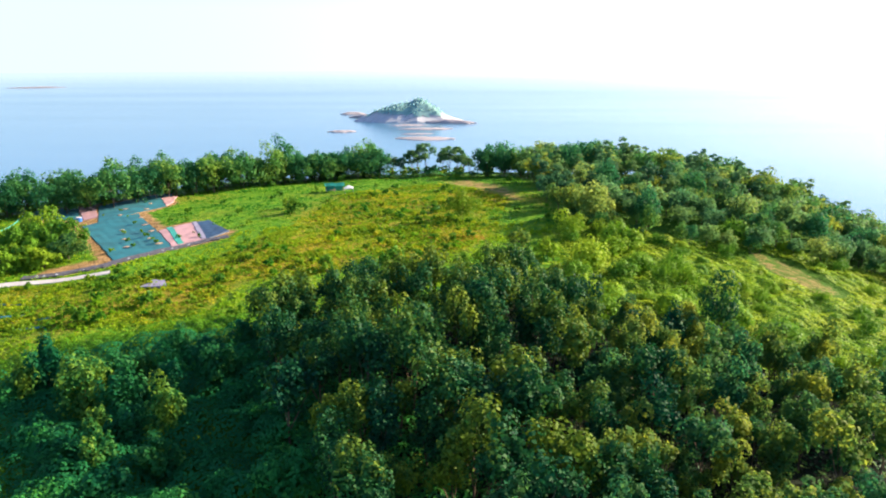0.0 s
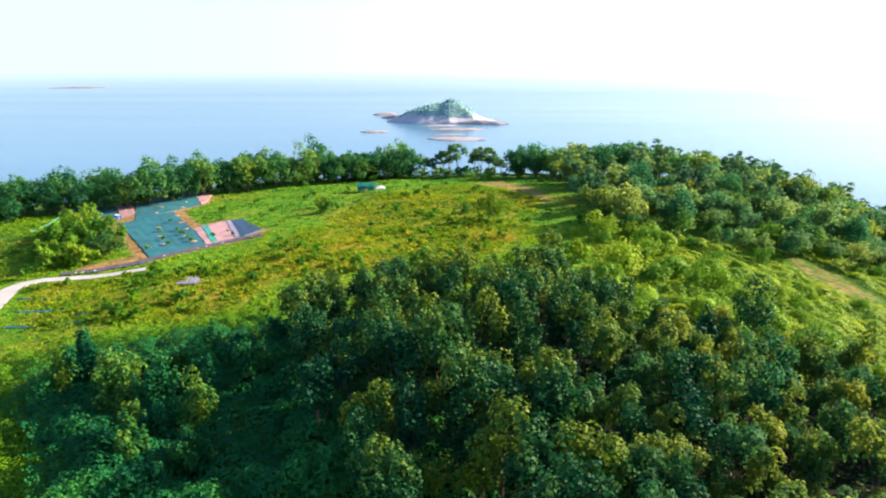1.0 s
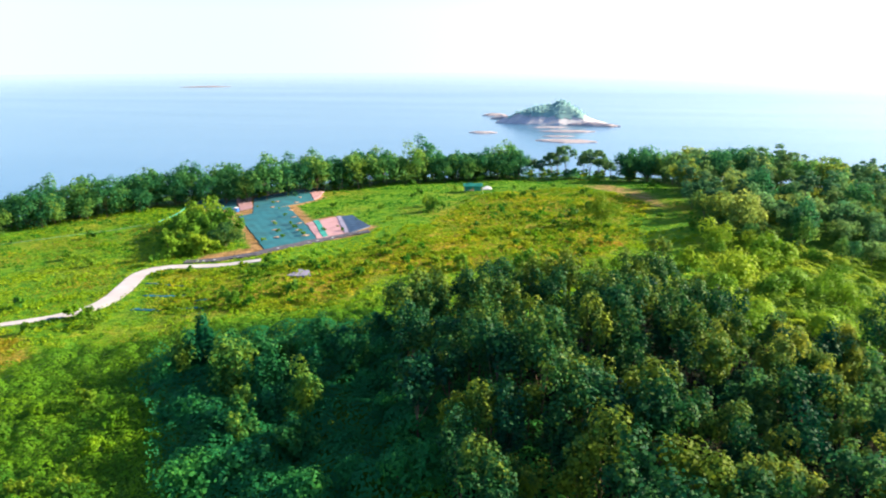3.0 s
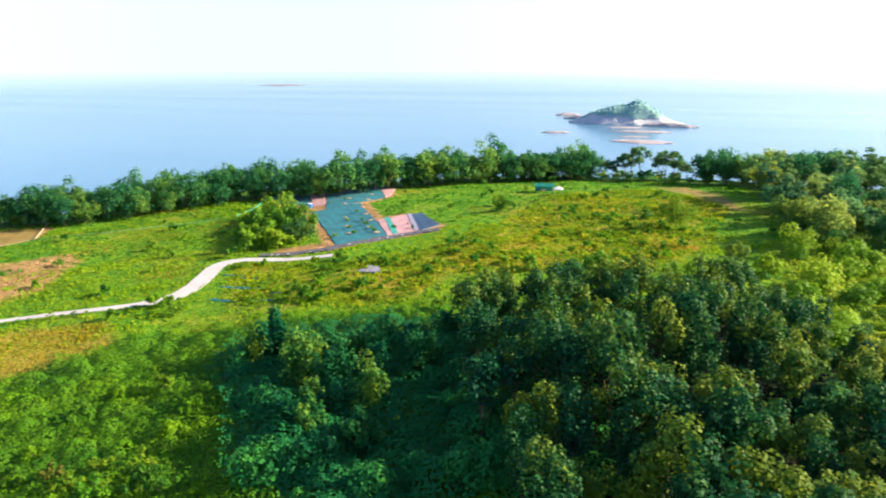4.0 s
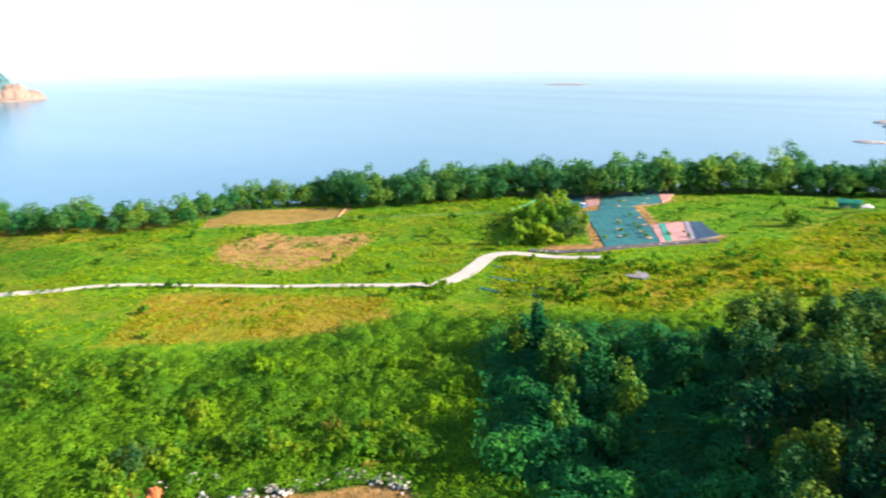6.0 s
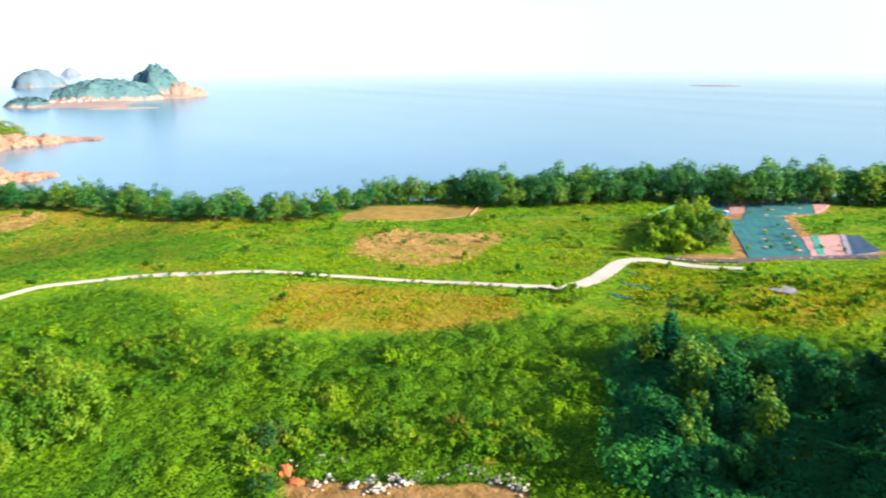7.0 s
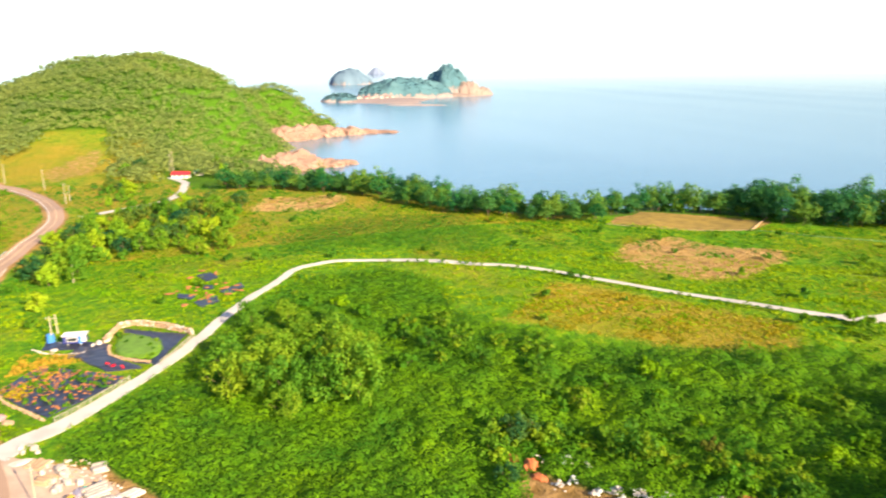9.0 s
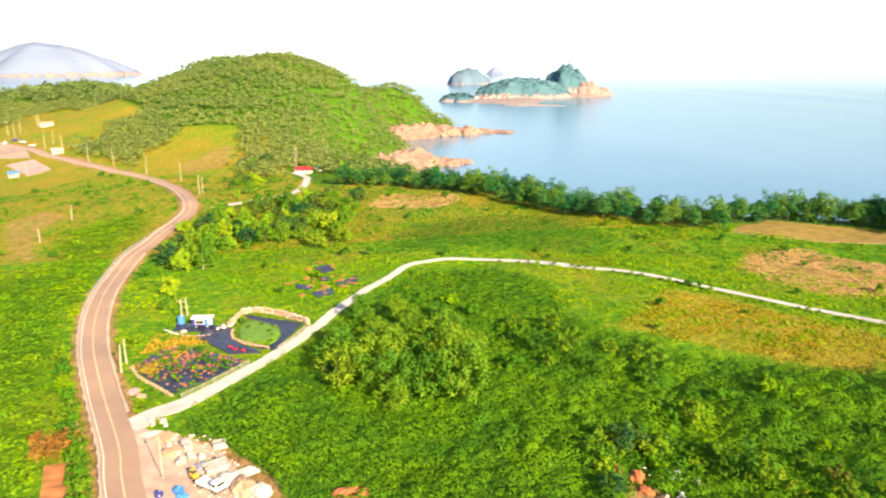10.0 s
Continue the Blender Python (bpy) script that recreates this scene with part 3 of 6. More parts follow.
# picks the wood's sunward side, whose leaf colour carries the haze's brightness
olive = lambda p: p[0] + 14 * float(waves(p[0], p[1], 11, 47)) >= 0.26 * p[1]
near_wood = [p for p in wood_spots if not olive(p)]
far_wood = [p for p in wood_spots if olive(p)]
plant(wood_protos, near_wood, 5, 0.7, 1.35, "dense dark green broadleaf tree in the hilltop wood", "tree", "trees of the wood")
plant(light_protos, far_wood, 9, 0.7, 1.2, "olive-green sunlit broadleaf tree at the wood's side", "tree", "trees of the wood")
head_protos = [make_tree("deciduous_tree", 40 + i, 4.3 + 0.35 * (i % 3), 0.4, 10.2 + 0.8 * (i % 3), 26, 1500, 0.5, (LEAF_HEAD_HAZE, LEAF_HEAD_HAZE, LEAF_COAST, LEAF_HEAD_HAZE, LEAF_OLIVE)[i], 0, 0, 1.0, tip=(0.26, 0.42), up=0.3) for i in range(5)]
head_pines = [make_tree("pine_tree", 46 + i, 3.2 + 0.3 * i, 3.6, 12.4 + i, 16, 900, 0.46, LEAF_PINE_HAZE, 0, 0, 0.62, trunk=0.22, tip=(0.24, 0.38)) for i in range(2)]
head_spots = spots(HILL_WOOD, 8.6, 22)
piny = lambda p: p[1] > 225 and (int(p[0] * 7 + p[1] * 3) % 4 == 0)
plant(head_protos, [p for p in head_spots if not piny(p)], 40, 0.7, 1.25, "round-crowned green tree in the headland wood", "tree", "trees of the headland wood")
foot = glide([(40, 214), (46, 204), (60, 199), (80, 199), (102, 203), (126, 198), (148, 192)], 4.6)
foot_r = np.random.RandomState(42)
plant([copy_thing(p, Matrix.Identity(4)) for p in head_protos], [(float(x + foot_r.uniform(-2, 2)), float(y + foot_r.uniform(-4, 3))) for x, y in foot], 43, 0.4, 0.85, "small round-crowned tree at the foot of the headland wood", "tree", "trees of the headland wood")
plant(head_pines, [p for p in head_spots if piny(p)], 41, 0.85, 1.15, "dark pine rising among the headland trees", "tree", "pines of the headland wood")
coast_protos = [make_tree("coast_tree", 60 + i, 4.9 + 0.4 * (i % 2), -0.8, 11.4 + 0.6 * i, 30, 1150, 0.56, LEAF_COAST, 0, 0, 1.05, up=0.16, tip=(0.26, 0.4)) for i in range(5)]
COAST_TREES = [(34, 318), (0, 322), (-24, 330), (-47, 323), (-80, 308), (-109, 288), (-131, 264), (-160, 252), (-180, 228), (-205, 196),
               (-219, 168), (-231, 136), (-254, 110), (-275, 97), (-318, 78), (-348, 50), (-362, 25)]
line = glide(COAST_TREES, 6.0)
side = across(line)
r = np.random.RandomState(8)
coast_spots = []
for row in (4, 0, -5, -10):
    coast_spots += [(float(p[0] - s[0] * (row + r.uniform(-2.4, 2.4))), float(p[1] - s[1] * (row + r.uniform(-2.4, 2.4)))) for p, s in zip(line, side) if r.rand() > 0.08]
off_field = lambda p: float(inside(np.array(p[0]), np.array(p[1]), PLOUGHED)) < -3.5
def behind_field(p):
    while not off_field(p):
        p = (p[0] * 1.015, p[1] * 1.015)
    return p


coast_spots = [behind_field(p) for p in coast_spots if not -26 < p[0] < 14]
plant(coast_protos, [p for p in coast_spots if p[0] > -215], 7, 0.78, 1.2, "bushy green tree in the belt along the sea cliff", "tree", "trees along the cliff")

low_coast = [make_tree("coast_tree", 66 + i, 3.8, 0.0, 7.6 + 0.9 * i, 26, 1000, 0.44, (LEAF_COAST, LEAF_COAST, LEAF_DRAPE)[i], 0, 0, 1.05, up=0.16, tip=(0.24, 0.4)) for i in range(3)]
plant(low_coast, [p for p in coast_spots if p[0] <= -215], 6, 0.6, 1.2, "low wind-shaped green tree in the belt along the cliff", "tree", "trees along the cliff")

pine_protos = [make_tree("pine_tree", 180 + i, 3.1 + 0.3 * i, 2.6, 9.8 + i, 17, 900, 0.5, LEAF_PINE_HAZE, 0, 0, 0.7, trunk=0.2, tip=(0.26, 0.42)) for i in range(3)]
PINES = [(-23, 329), (-19, 324), (-14, 330), (-11.5, 326), (-8, 329), (0, 328), (3, 324), (6.5, 329), (9, 325), (12, 328), (-44, 330), (-38, 327), (-33, 331), (-52, 322), (-57, 326), (44, 318), (50, 312), (60, 316)]
plant(pine_protos, PINES, 19, 0.85, 1.2, "open-crowned dark pine on the cliff edge", "tree", "pines on the cliff")

# ---------------------------------------------------------------- vines, weeds and grass
def mound(x, y):
    """Height of the tangle of vines over the ground."""
    return np.clip(0.5 + 0.6 * lumps(x, y, 9, 31) + 0.25 * lumps(x, y, 3.2, 32) + 0.1 * lumps(x, y, 1.3, 33), 0.1, 3.5) + hummocks(x, y, 4.6, 1.5, 34) * np.clip(0.7 + 0.8 * lumps(x, y, 20, 35), 0.05, 1.5) + hummocks(x + 2, y, 2.1, 0.62, 38)


def carpet(name, poly, density, leaf, material, seed, top, label, category, keep=None, steep=False):
    r = np.random.RandomState(seed)
    p = np.array(poly)
    (x0, y0), (x1, y1) = p.min(0), p.max(0)
    n = int((x1 - x0) * (y1 - y0) * density)
    x, y = r.uniform(x0, x1, n), r.uniform(y0, y1, n)
    ok = (inside(x, y, poly) + r.uniform(-2.5, 2.5, n) > 0) & clear_of_ways(x, y)
    if steep:
        ok &= r.rand(n) * 3 < np.sqrt(1 + ((top(x + 0.2, y) - top(x, y)) ** 2 + (top(x, y + 0.2) - top(x, y)) ** 2) / 0.04)
    if keep is not None:
        ok &= keep(x, y)
    x, y = x[ok], y[ok]
    h = lambda a, b: ground_z(a, b) + top(a, b)
    z = h(x, y)
    nrm = np.stack([np.clip((z - h(x + 0.4, y)) / 0.4, -2, 2), np.clip((z - h(x, y + 0.4)) / 0.4, -2, 2), np.ones_like(z)], 1)
    pts = np.stack([x, y, z - r.rand(len(x)) ** 2 * 0.3], 1)
    ob = new(name, leaf_mesh(name, pts, nrm, leaf, material, seed, 1.2, 0.2))
    return tagged(ob, label, category, kind="stuff")


VINE_HOLLOW = [(-34, 128), (-48, 130), (-70, 120), (-76, 108), (-62, 92), (-52, 76), (-34, 70), (-16, 78), (-13, 92), (-28, 112)]
carpet("vine_cover", VINES, 38, 0.32, LEAF_VINE, 51, mound, "tangle of broad-leaved green vines over the slope", "vines",
       lambda x, y: (inside(x, y, STRAW_STRIP) < 0) & (inside(x, y, QUARRY) < 0.6) & (inside(x, y, YARD) < 0) & (np.hypot(x, y) > 70) & (inside(x, y, VINE_HOLLOW) < 0), True)
def draped(x, y):
    return 0.35 * mound(x, y) + hummocks(x, y, 7.6, 2.0, 5) * np.clip(0.5 + 0.9 * lumps(x, y, 24, 6), 0.1, 1.2) + 0.5 * hummocks(x + 3, y, 2.6, 1.8, 7)


carpet("vine_cover", VINE_BANK, 32, 0.34, LEAF_BANK, 52, draped, "green vines smothering bushes at the wood's edge", "vines", lambda x, y: (inside(x, y, BARE[1]) < 0) & (inside(x, y, HILL_WOOD) < 2), True)
carpet("vine_cover", VINE_HOLLOW, 40, 0.36, LEAF_SHADE, 56, lambda x, y: 0.6 * mound(x, y) + hummocks(x + 9, y, 6.8, 3.4, 15) + 0.5 * hummocks(x, y + 4, 3.0, 1.6, 16), "vines draped in heaps over dead bushes", "vines", None, True)


carpet("vine_cover", [(-66, 312), (-30, 318), (0, 312), (26, 308), (34, 322), (0, 336), (-40, 338), (-70, 326)], 7, 0.55, LEAF_COAST, 59, lambda x, y: 0.8 + 1.2 * hummocks(x, y, 6, 2.0, 60), "low green vines over the lip of the cliff", "vines", None, True)
carpet("vine_cover", WOOD_EDGE, 14, 0.36, LEAF_SHADE, 53, lambda x, y: mound(x, y) * 1.4 + 0.6, "vines hanging over the wood's edge", "vines")
carpet("field_crop", LEFT_FIELD, 13, 0.46, LEAF_VINE, 54, lambda x, y: 0.3 * mound(x, y) + hummocks(x, y, 4.2, 1.3, 36), "lush green growth in the low field", "field growth", lambda x, y: inside(x, y, [(-110.4, -42), (-111, -35), (-98, -31), (-97, -39)]) < 0, True)
carpet("undergrowth", WOOD, 1.6, 0.5, LEAF_WOOD, 57, lambda x, y: 1.2 + 0.9 * lumps(x, y, 2.2, 58), "dark leafy undergrowth beneath the wood", "undergrowth", lambda x, y: np.hypot(x, y) > 62)
carpet("field_crop", LANE_GREEN, 2.6, 0.5, LEAF_VINE, 55, lambda x, y: 0.5 * mound(x, y), "lush green growth beyond the lane", "field growth")


def tufts(name, poly, density, tall, material, seed, label, keep=None):
    """Upright blades in uneven drifts."""
    r = np.random.RandomState(seed)
    p = np.array(poly)
    (x0, y0), (x1, y1) = p.min(0), p.max(0)
    n = int((x1 - x0) * (y1 - y0) * density)
    x, y = r.uniform(x0, x1, n), r.uniform(y0, y1, n)
    ok = (inside(x, y, poly) > 0) & clear_of_ways(x, y, 1.9) & (waves(x, y, 14, seed) + waves(x, y, 5, seed + 1) + r.uniform(-1.2, 1.2, n) > 0)
    if keep is not None:
        ok &= keep(x, y)
    x, y = x[ok], y[ok]
    n = len(x)
    k = 3                                      # blades in each clump
    x, y = np.repeat(x, k) + r.normal(0, 0.22, n * k), np.repeat(y, k) + r.normal(0, 0.22, n * k)
    size = np.repeat(tall * r.uniform(0.5, 1.4, n) * (1 + 0.35 * waves(x[::k], y[::k], 22, seed + 3)), k)
    a = r.uniform(0, 6.28, n * k)
    nrm = np.stack([np.cos(a), np.sin(a), r.uniform(0.1, 0.7, n * k)], 1)
    pts = np.stack([x, y, ground_z(x, y) + size * 0.3], 1)
    return tagged(new(name, leaf_mesh(name, pts, nrm, size * 0.4, material, seed, 2.4, 0.2)), label, "grass", kind="stuff")


MEADOW = [(-345, 55), (-310, 72), (-270, 92), (-225, 130), (-215, 190), (-160, 245), (-110, 285), (-40, 318), (30, 312), (36, 232), (36, 172), (5, 138), (-28, 134), (-75, 126),
          (-110, 110), (-150, 58), (-190, 50), (-160, 5), (-120, -25), (-100, -60), (-150, -120), (-300, -150), (-420, -110), (-400, -20)]
def no_crop(x, y):
    ok = (inside(x, y, PLOUGHED) < 0) & (inside(x, y, GARDEN) < 0) & (inside(x, y, VINES) < 1) & (inside(x, y, YARD) < 0) & (inside(x, y, LEFT_FIELD) < 0) & (inside(x, y, LANE_GREEN) < 0)
    for b in BARE:
        ok &= inside(x, y, b) < 0
    return ok


near_meadow = lambda x, y: no_crop(x, y) & (np.hypot(x, y) < 215)
def weed_top(x, y):
    return 0.12 + hummocks(x, y, 2.4, 1.15, 81) * np.clip(0.55 + 0.7 * lumps(x, y, 15, 82), 0.1, 1.3) + 0.12 * lumps(x, y, 0.9, 83)


drift = lambda x, y, seed, cut: lumps(x, y, 17, seed) + 0.7 * lumps(x, y, 6, seed + 1) > cut
weedy = lambda x, y: no_crop(x, y) & (inside(x, y, STRAW_STRIP) < 0) & (inside(x, y, DRY_FIELD) < 0) & (np.hypot(x + 67, y - 161) > 5)
carpet("meadow_weeds", KNOLL_STRAW, 9, 0.4, LEAF_SEDGE, 84, weed_top, "tall yellowing weeds in clumps on the knoll", "weeds", lambda x, y: weedy(x, y) & drift(x, y, 86, -0.15), True)
carpet("meadow_weeds", KNOLL_STRAW, 7, 0.4, LEAF_WEED, 85, lambda x, y: 0.7 * weed_top(x, y), "rank green weeds in clumps on the knoll", "weeds", lambda x, y: weedy(x, y) & ~drift(x, y, 86, -0.15), True)
WEST_MEADOW = [(-345, 55), (-310, 72), (-270, 92), (-225, 130), (-215, 190), (-160, 245), (-125, 225), (-100, 178), (-112, 168), (-104, 140), (-150, 106), (-186, 78), (-206, 44), (-196, 18), (-172, 0), (-230, -40), (-330, -30)]
carpet("meadow_weeds", WEST_MEADOW, 4.6, 0.42, LEAF_MEADOW, 87, weed_top, "yellowing weeds in drifts over the far meadow", "weeds", lambda x, y: weedy(x, y) & drift(x, y, 89, -0.1) & (np.hypot(x, y) < 290), True)
carpet("meadow_weeds", WEST_MEADOW, 4.2, 0.46, LEAF_VINE, 88, weed_top, "rank green weeds in drifts over the far meadow", "weeds", lambda x, y: weedy(x, y) & drift(x, y, 91, 0.3) & (np.hypot(x, y) < 290), True)
carpet("dry_grass", WEST_MEADOW, 5, 0.42, LEAF_STRAW, 92, lambda x, y: 0.6 * weed_top(x, y), "streaks of dry straw-coloured grass in the far meadow", "grass", lambda x, y: weedy(x, y) & drift(x, y, 93, 0.45) & (np.hypot(x, y) < 330), True)
tufts("meadow_weeds", MEADOW, 1.6, 0.6, LEAF_WEED, 61, "rough green and yellow weeds of the meadow", near_meadow)
tufts("meadow_weeds", MEADOW, 0.8, 0.6, LEAF_WEED, 65, "rough green weeds of the farther meadow", lambda x, y: no_crop(x, y) & (np.hypot(x, y) >= 215))
tufts("dry_grass", STRAW_STRIP, 3.0, 0.5, LEAF_STRAW, 62, "dry yellow grass beside the lane")
tufts("dry_grass", DRY_FIELD, 8.0, 0.36, LEAF_HAY, 68, "bleached pinkish dry grass of a fallow plot")
tufts("dry_grass", ORANGE_GRASS, 6.0, 0.4, LEAF_RUST_GRASS, 70, "rust-coloured dry grass on the knoll")
tufts("dry_grass", PALE_FIELD, 4.0, 0.4, LEAF_HAY, 69, "bleached dry grass beside the cliff trees")
tufts("dry_grass", KNOLL_STRAW, 2.4, 0.8, LEAF_SEDGE, 63, "yellowing tall grass on the knoll", no_crop)

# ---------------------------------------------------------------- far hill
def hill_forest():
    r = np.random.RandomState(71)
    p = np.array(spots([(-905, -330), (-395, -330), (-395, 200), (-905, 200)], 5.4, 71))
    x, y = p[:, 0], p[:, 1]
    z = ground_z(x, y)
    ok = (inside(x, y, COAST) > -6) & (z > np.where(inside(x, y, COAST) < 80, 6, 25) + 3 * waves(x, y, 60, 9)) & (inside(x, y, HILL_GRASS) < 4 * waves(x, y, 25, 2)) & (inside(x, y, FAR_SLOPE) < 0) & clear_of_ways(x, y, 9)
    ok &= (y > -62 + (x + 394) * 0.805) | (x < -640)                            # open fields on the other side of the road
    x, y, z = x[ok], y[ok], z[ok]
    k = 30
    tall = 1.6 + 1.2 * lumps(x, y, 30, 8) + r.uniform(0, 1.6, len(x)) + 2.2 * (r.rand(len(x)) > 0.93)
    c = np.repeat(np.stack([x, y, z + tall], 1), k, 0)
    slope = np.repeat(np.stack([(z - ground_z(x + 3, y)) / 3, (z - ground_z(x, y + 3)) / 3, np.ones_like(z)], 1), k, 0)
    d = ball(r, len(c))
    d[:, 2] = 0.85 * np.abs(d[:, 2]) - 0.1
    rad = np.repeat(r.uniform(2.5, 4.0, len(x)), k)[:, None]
    return tagged(new("hill_forest", leaf_mesh("hill_forest", c + d * rad, d * 0.9 + slope * 0.4, 1.2, LEAF_FAR_HAZE, 72, 1.2, 0.4)), "sunlit green forest covering the round hill", "forest", kind="stuff")


hill_forest()
headland_trees = np.random.RandomState(73)
hx, hy = headland_trees.uniform(-1140, -900, 900), headland_trees.uniform(-420, -120, 900)
hk = (inside(hx, hy, COAST) > 5) & (ground_z(hx, hy) > 27)
forest("far_headland_forest", list(zip(hx[hk].tolist(), hy[hk].tolist())), 74, 34, 2.6, LEAF_FAR_HAZE, 6.0, 0.0, 8.0, "green wood on the low headland beyond the road", 8)
# ---------------------------------------------------------------- more materials
NET = plain("teal_net", (0.003, 0.135, 0.17), 0.85, 0, 0.22, 0.4, 0.5, 5)
NET_GREEN = plain("green_net", (0.03, 0.30, 0.24), 0.7, 0, 0.5, 0.2, 0.3, 8)
PINK = plain("pink_ground_sheet", (0.42, 0.25, 0.26), 0.8, 0, 0.3, 0.25, 0.5, 4)
BLACK_SHEET = plain("black_plastic", (0.025, 0.03, 0.06), 0.4, 0, 0.4, 0.5, 0.5, 4)
TURF = plain("green_turf", (0.11, 0.25, 0.02), 0.95, 0, 0.6, 0.4, 0.8, 5)
SLATE = plain("grey_sheet", (0.24, 0.23, 0.32), 0.7, 0, 0.6, 0.3, 0.4, 5)
SOIL = plain("orange_soil", (0.38, 0.15, 0.05), 0.95, 0, 0.4, 0.35, 0.8, 4)
STONE_PALE = plain("pale_stone", (0.5, 0.46, 0.43), 0.9, 0, 0.8, 0.35, 0.8, 5)
WEATHERED_WHITE = plain("weathered_white", (0.4, 0.365, 0.34), 0.7, 0, 0.7, 0.3, 0.3, 8)
STONE_BLUE = plain("bluish_stone", (0.42, 0.46, 0.5), 0.9, 0, 0.8, 0.35, 0.8, 5)
STONE_DARK = plain("dark_stone", (0.09, 0.09, 0.11), 0.85, 0, 0.8, 0.5, 0.8, 5)
STONE_BUFF = plain("buff_stone", (0.4, 0.28, 0.18), 0.9, 0, 0.8, 0.35, 0.8, 5)
WHITE = plain("white_paint", (0.66, 0.66, 0.65), 0.45, 0, 0.7, 0.1, 0.1, 12)
YELLOW = plain("yellow_paint", (0.65, 0.38, 0.05), 0.5, 0, 0.7, 0.2, 0.1, 12)
LINE_PAINT = plain("worn_road_paint", (0.66, 0.48, 0.3), 0.7, 0, 0.3, 0.25, 0.2, 6)
LINE_WHITE = plain("worn_white_road_paint", (0.72, 0.72, 0.7), 0.7, 0, 0.3, 0.2, 0.2, 6)
BLUE = plain("blue_plastic", (0.04, 0.2, 0.6), 0.45, 0, 0.8, 0.2, 0.2, 10)
NAVY = plain("navy_paint", (0.03, 0.04, 0.2), 0.4, 0, 0.8, 0.2, 0.1, 10)
RED = plain("red_paint", (0.6, 0.03, 0.04), 0.5, 0, 0.6, 0.2, 0.1, 10)
ROOF_GREEN = plain("green_tarpaulin", (0.02, 0.3, 0.25), 0.5, 0, 0.6, 0.3, 0.4, 6)
FENCE_NET = plain("faded_green_net", (0.13, 0.3, 0.1), 0.8, 0, 0.5, 0.3, 0.3, 8)
STEEL = plain("galvanised_steel", (0.6, 0.62, 0.65), 0.4, 0.7, 1.0, 0.15, 0.1, 12)
TIMBER = plain("weathered_timber", (0.36, 0.26, 0.18), 0.85, 0, 0.8, 0.35, 0.5, 9)
POLE_GREY = plain("concrete_pole", (0.42, 0.36, 0.28), 0.85, 0, 0.8, 0.2, 0.3, 9)
RUBBER = plain("black_rubber", (0.025, 0.025, 0.025), 0.8)
DARK_GLASS = plain("dark_window_glass", (0.03, 0.04, 0.05), 0.08, 0, 1, 0.1, 0.0)
RUST = plain("rusty_red_soil", (0.42, 0.13, 0.05), 0.95, 0, 0.4, 0.3, 0.8, 5)
LEAF_SHRUB = foliage("shrub_leaf", (0.04, 0.145, 0.014), (0.085, 0.21, 0.012), (0.19, 0.29, 0.012), 0.4, 0.25)
LEAF_RUSSET = foliage("russet_leaf", (0.16, 0.1, 0.02), (0.34, 0.15, 0.04), (0.45, 0.22, 0.06), 0.3, 0.4)
LEAF_BROWN = foliage("withered_leaf", (0.09, 0.12, 0.015), (0.17, 0.16, 0.025), (0.26, 0.2, 0.04), 0.35, 0.4)
PETAL = foliage("red_petals", (0.4, 0.01, 0.03), (0.6, 0.02, 0.05), (0.7, 0.06, 0.08), 0.3, 0.6)
# islet and far shores: distance haze is put into the rock and scrub colours
ISLE_HAZE_ROCK = rock_material("hazed_islet_rock", (0.46, 0.50, 0.55), (0.50, 0.49, 0.49))
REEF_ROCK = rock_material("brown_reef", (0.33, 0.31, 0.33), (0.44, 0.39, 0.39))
ISLE_HAZE_LEAF = foliage("hazed_islet_scrub", (0.30, 0.53, 0.54), (0.33, 0.56, 0.55), (0.38, 0.59, 0.54), 0.5, 0.03)
FAR_HAZE_LEAF = foliage("hazed_far_scrub", (0.05, 0.14, 0.19), (0.068, 0.162, 0.208), (0.085, 0.18, 0.22), 0.1, 0.02)
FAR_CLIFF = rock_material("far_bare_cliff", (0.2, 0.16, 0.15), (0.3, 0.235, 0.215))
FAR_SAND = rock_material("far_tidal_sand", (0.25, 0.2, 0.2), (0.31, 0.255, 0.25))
FAR_HAZE_ROCK = rock_material("hazed_far_cliff", (0.22, 0.19, 0.2), (0.31, 0.265, 0.265))
# farthest scrub: blue haze outweighs its own green in the base colour
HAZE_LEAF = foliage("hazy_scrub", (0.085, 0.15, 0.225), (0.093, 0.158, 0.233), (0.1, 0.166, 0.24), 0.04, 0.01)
FAINT_LEAF = foliage("haze_faded_scrub", (0.15, 0.2, 0.31), (0.154, 0.204, 0.314), (0.158, 0.208, 0.318), 0.04, 0.01)


def sheet(name, quad, lift, material, n=16, wrinkle=0.05, parent=None):
    """A cloth or film laid on the ground between four corners, with turned-down edges."""
    a, b, c, d = [np.array(p, float) for p in quad]
    verts, faces = [], []
    for i in range(n + 1):
        for j in range(n + 1):
            u, v = [0.0 if q == 0 else 1.0 if q == n else 0.006 + 0.988 * (q - 1) / (n - 2) for q in (i, j)]
            p = (a * (1 - u) + b * u) * (1 - v) + (d * (1 - u) + c * u) * v
            edge = i in (0, n) or j in (0, n)
            p = p + 0.12 * np.array([waves(p[0], p[1], 6, 1), waves(p[0], p[1], 6, 2)])
            verts.append((p[0], p[1], zat(*p) + (-0.05 if edge else lift + wrinkle * waves(p[0], p[1], 3, 7))))
    for i in range(n):
        for j in range(n):
            k = i * (n + 1) + j
            faces.append((k, k + n + 1, k + n + 2, k + 1))
    ob = new(name, mesh_from(name, verts, faces, material))
    ob.parent = parent
    return ob


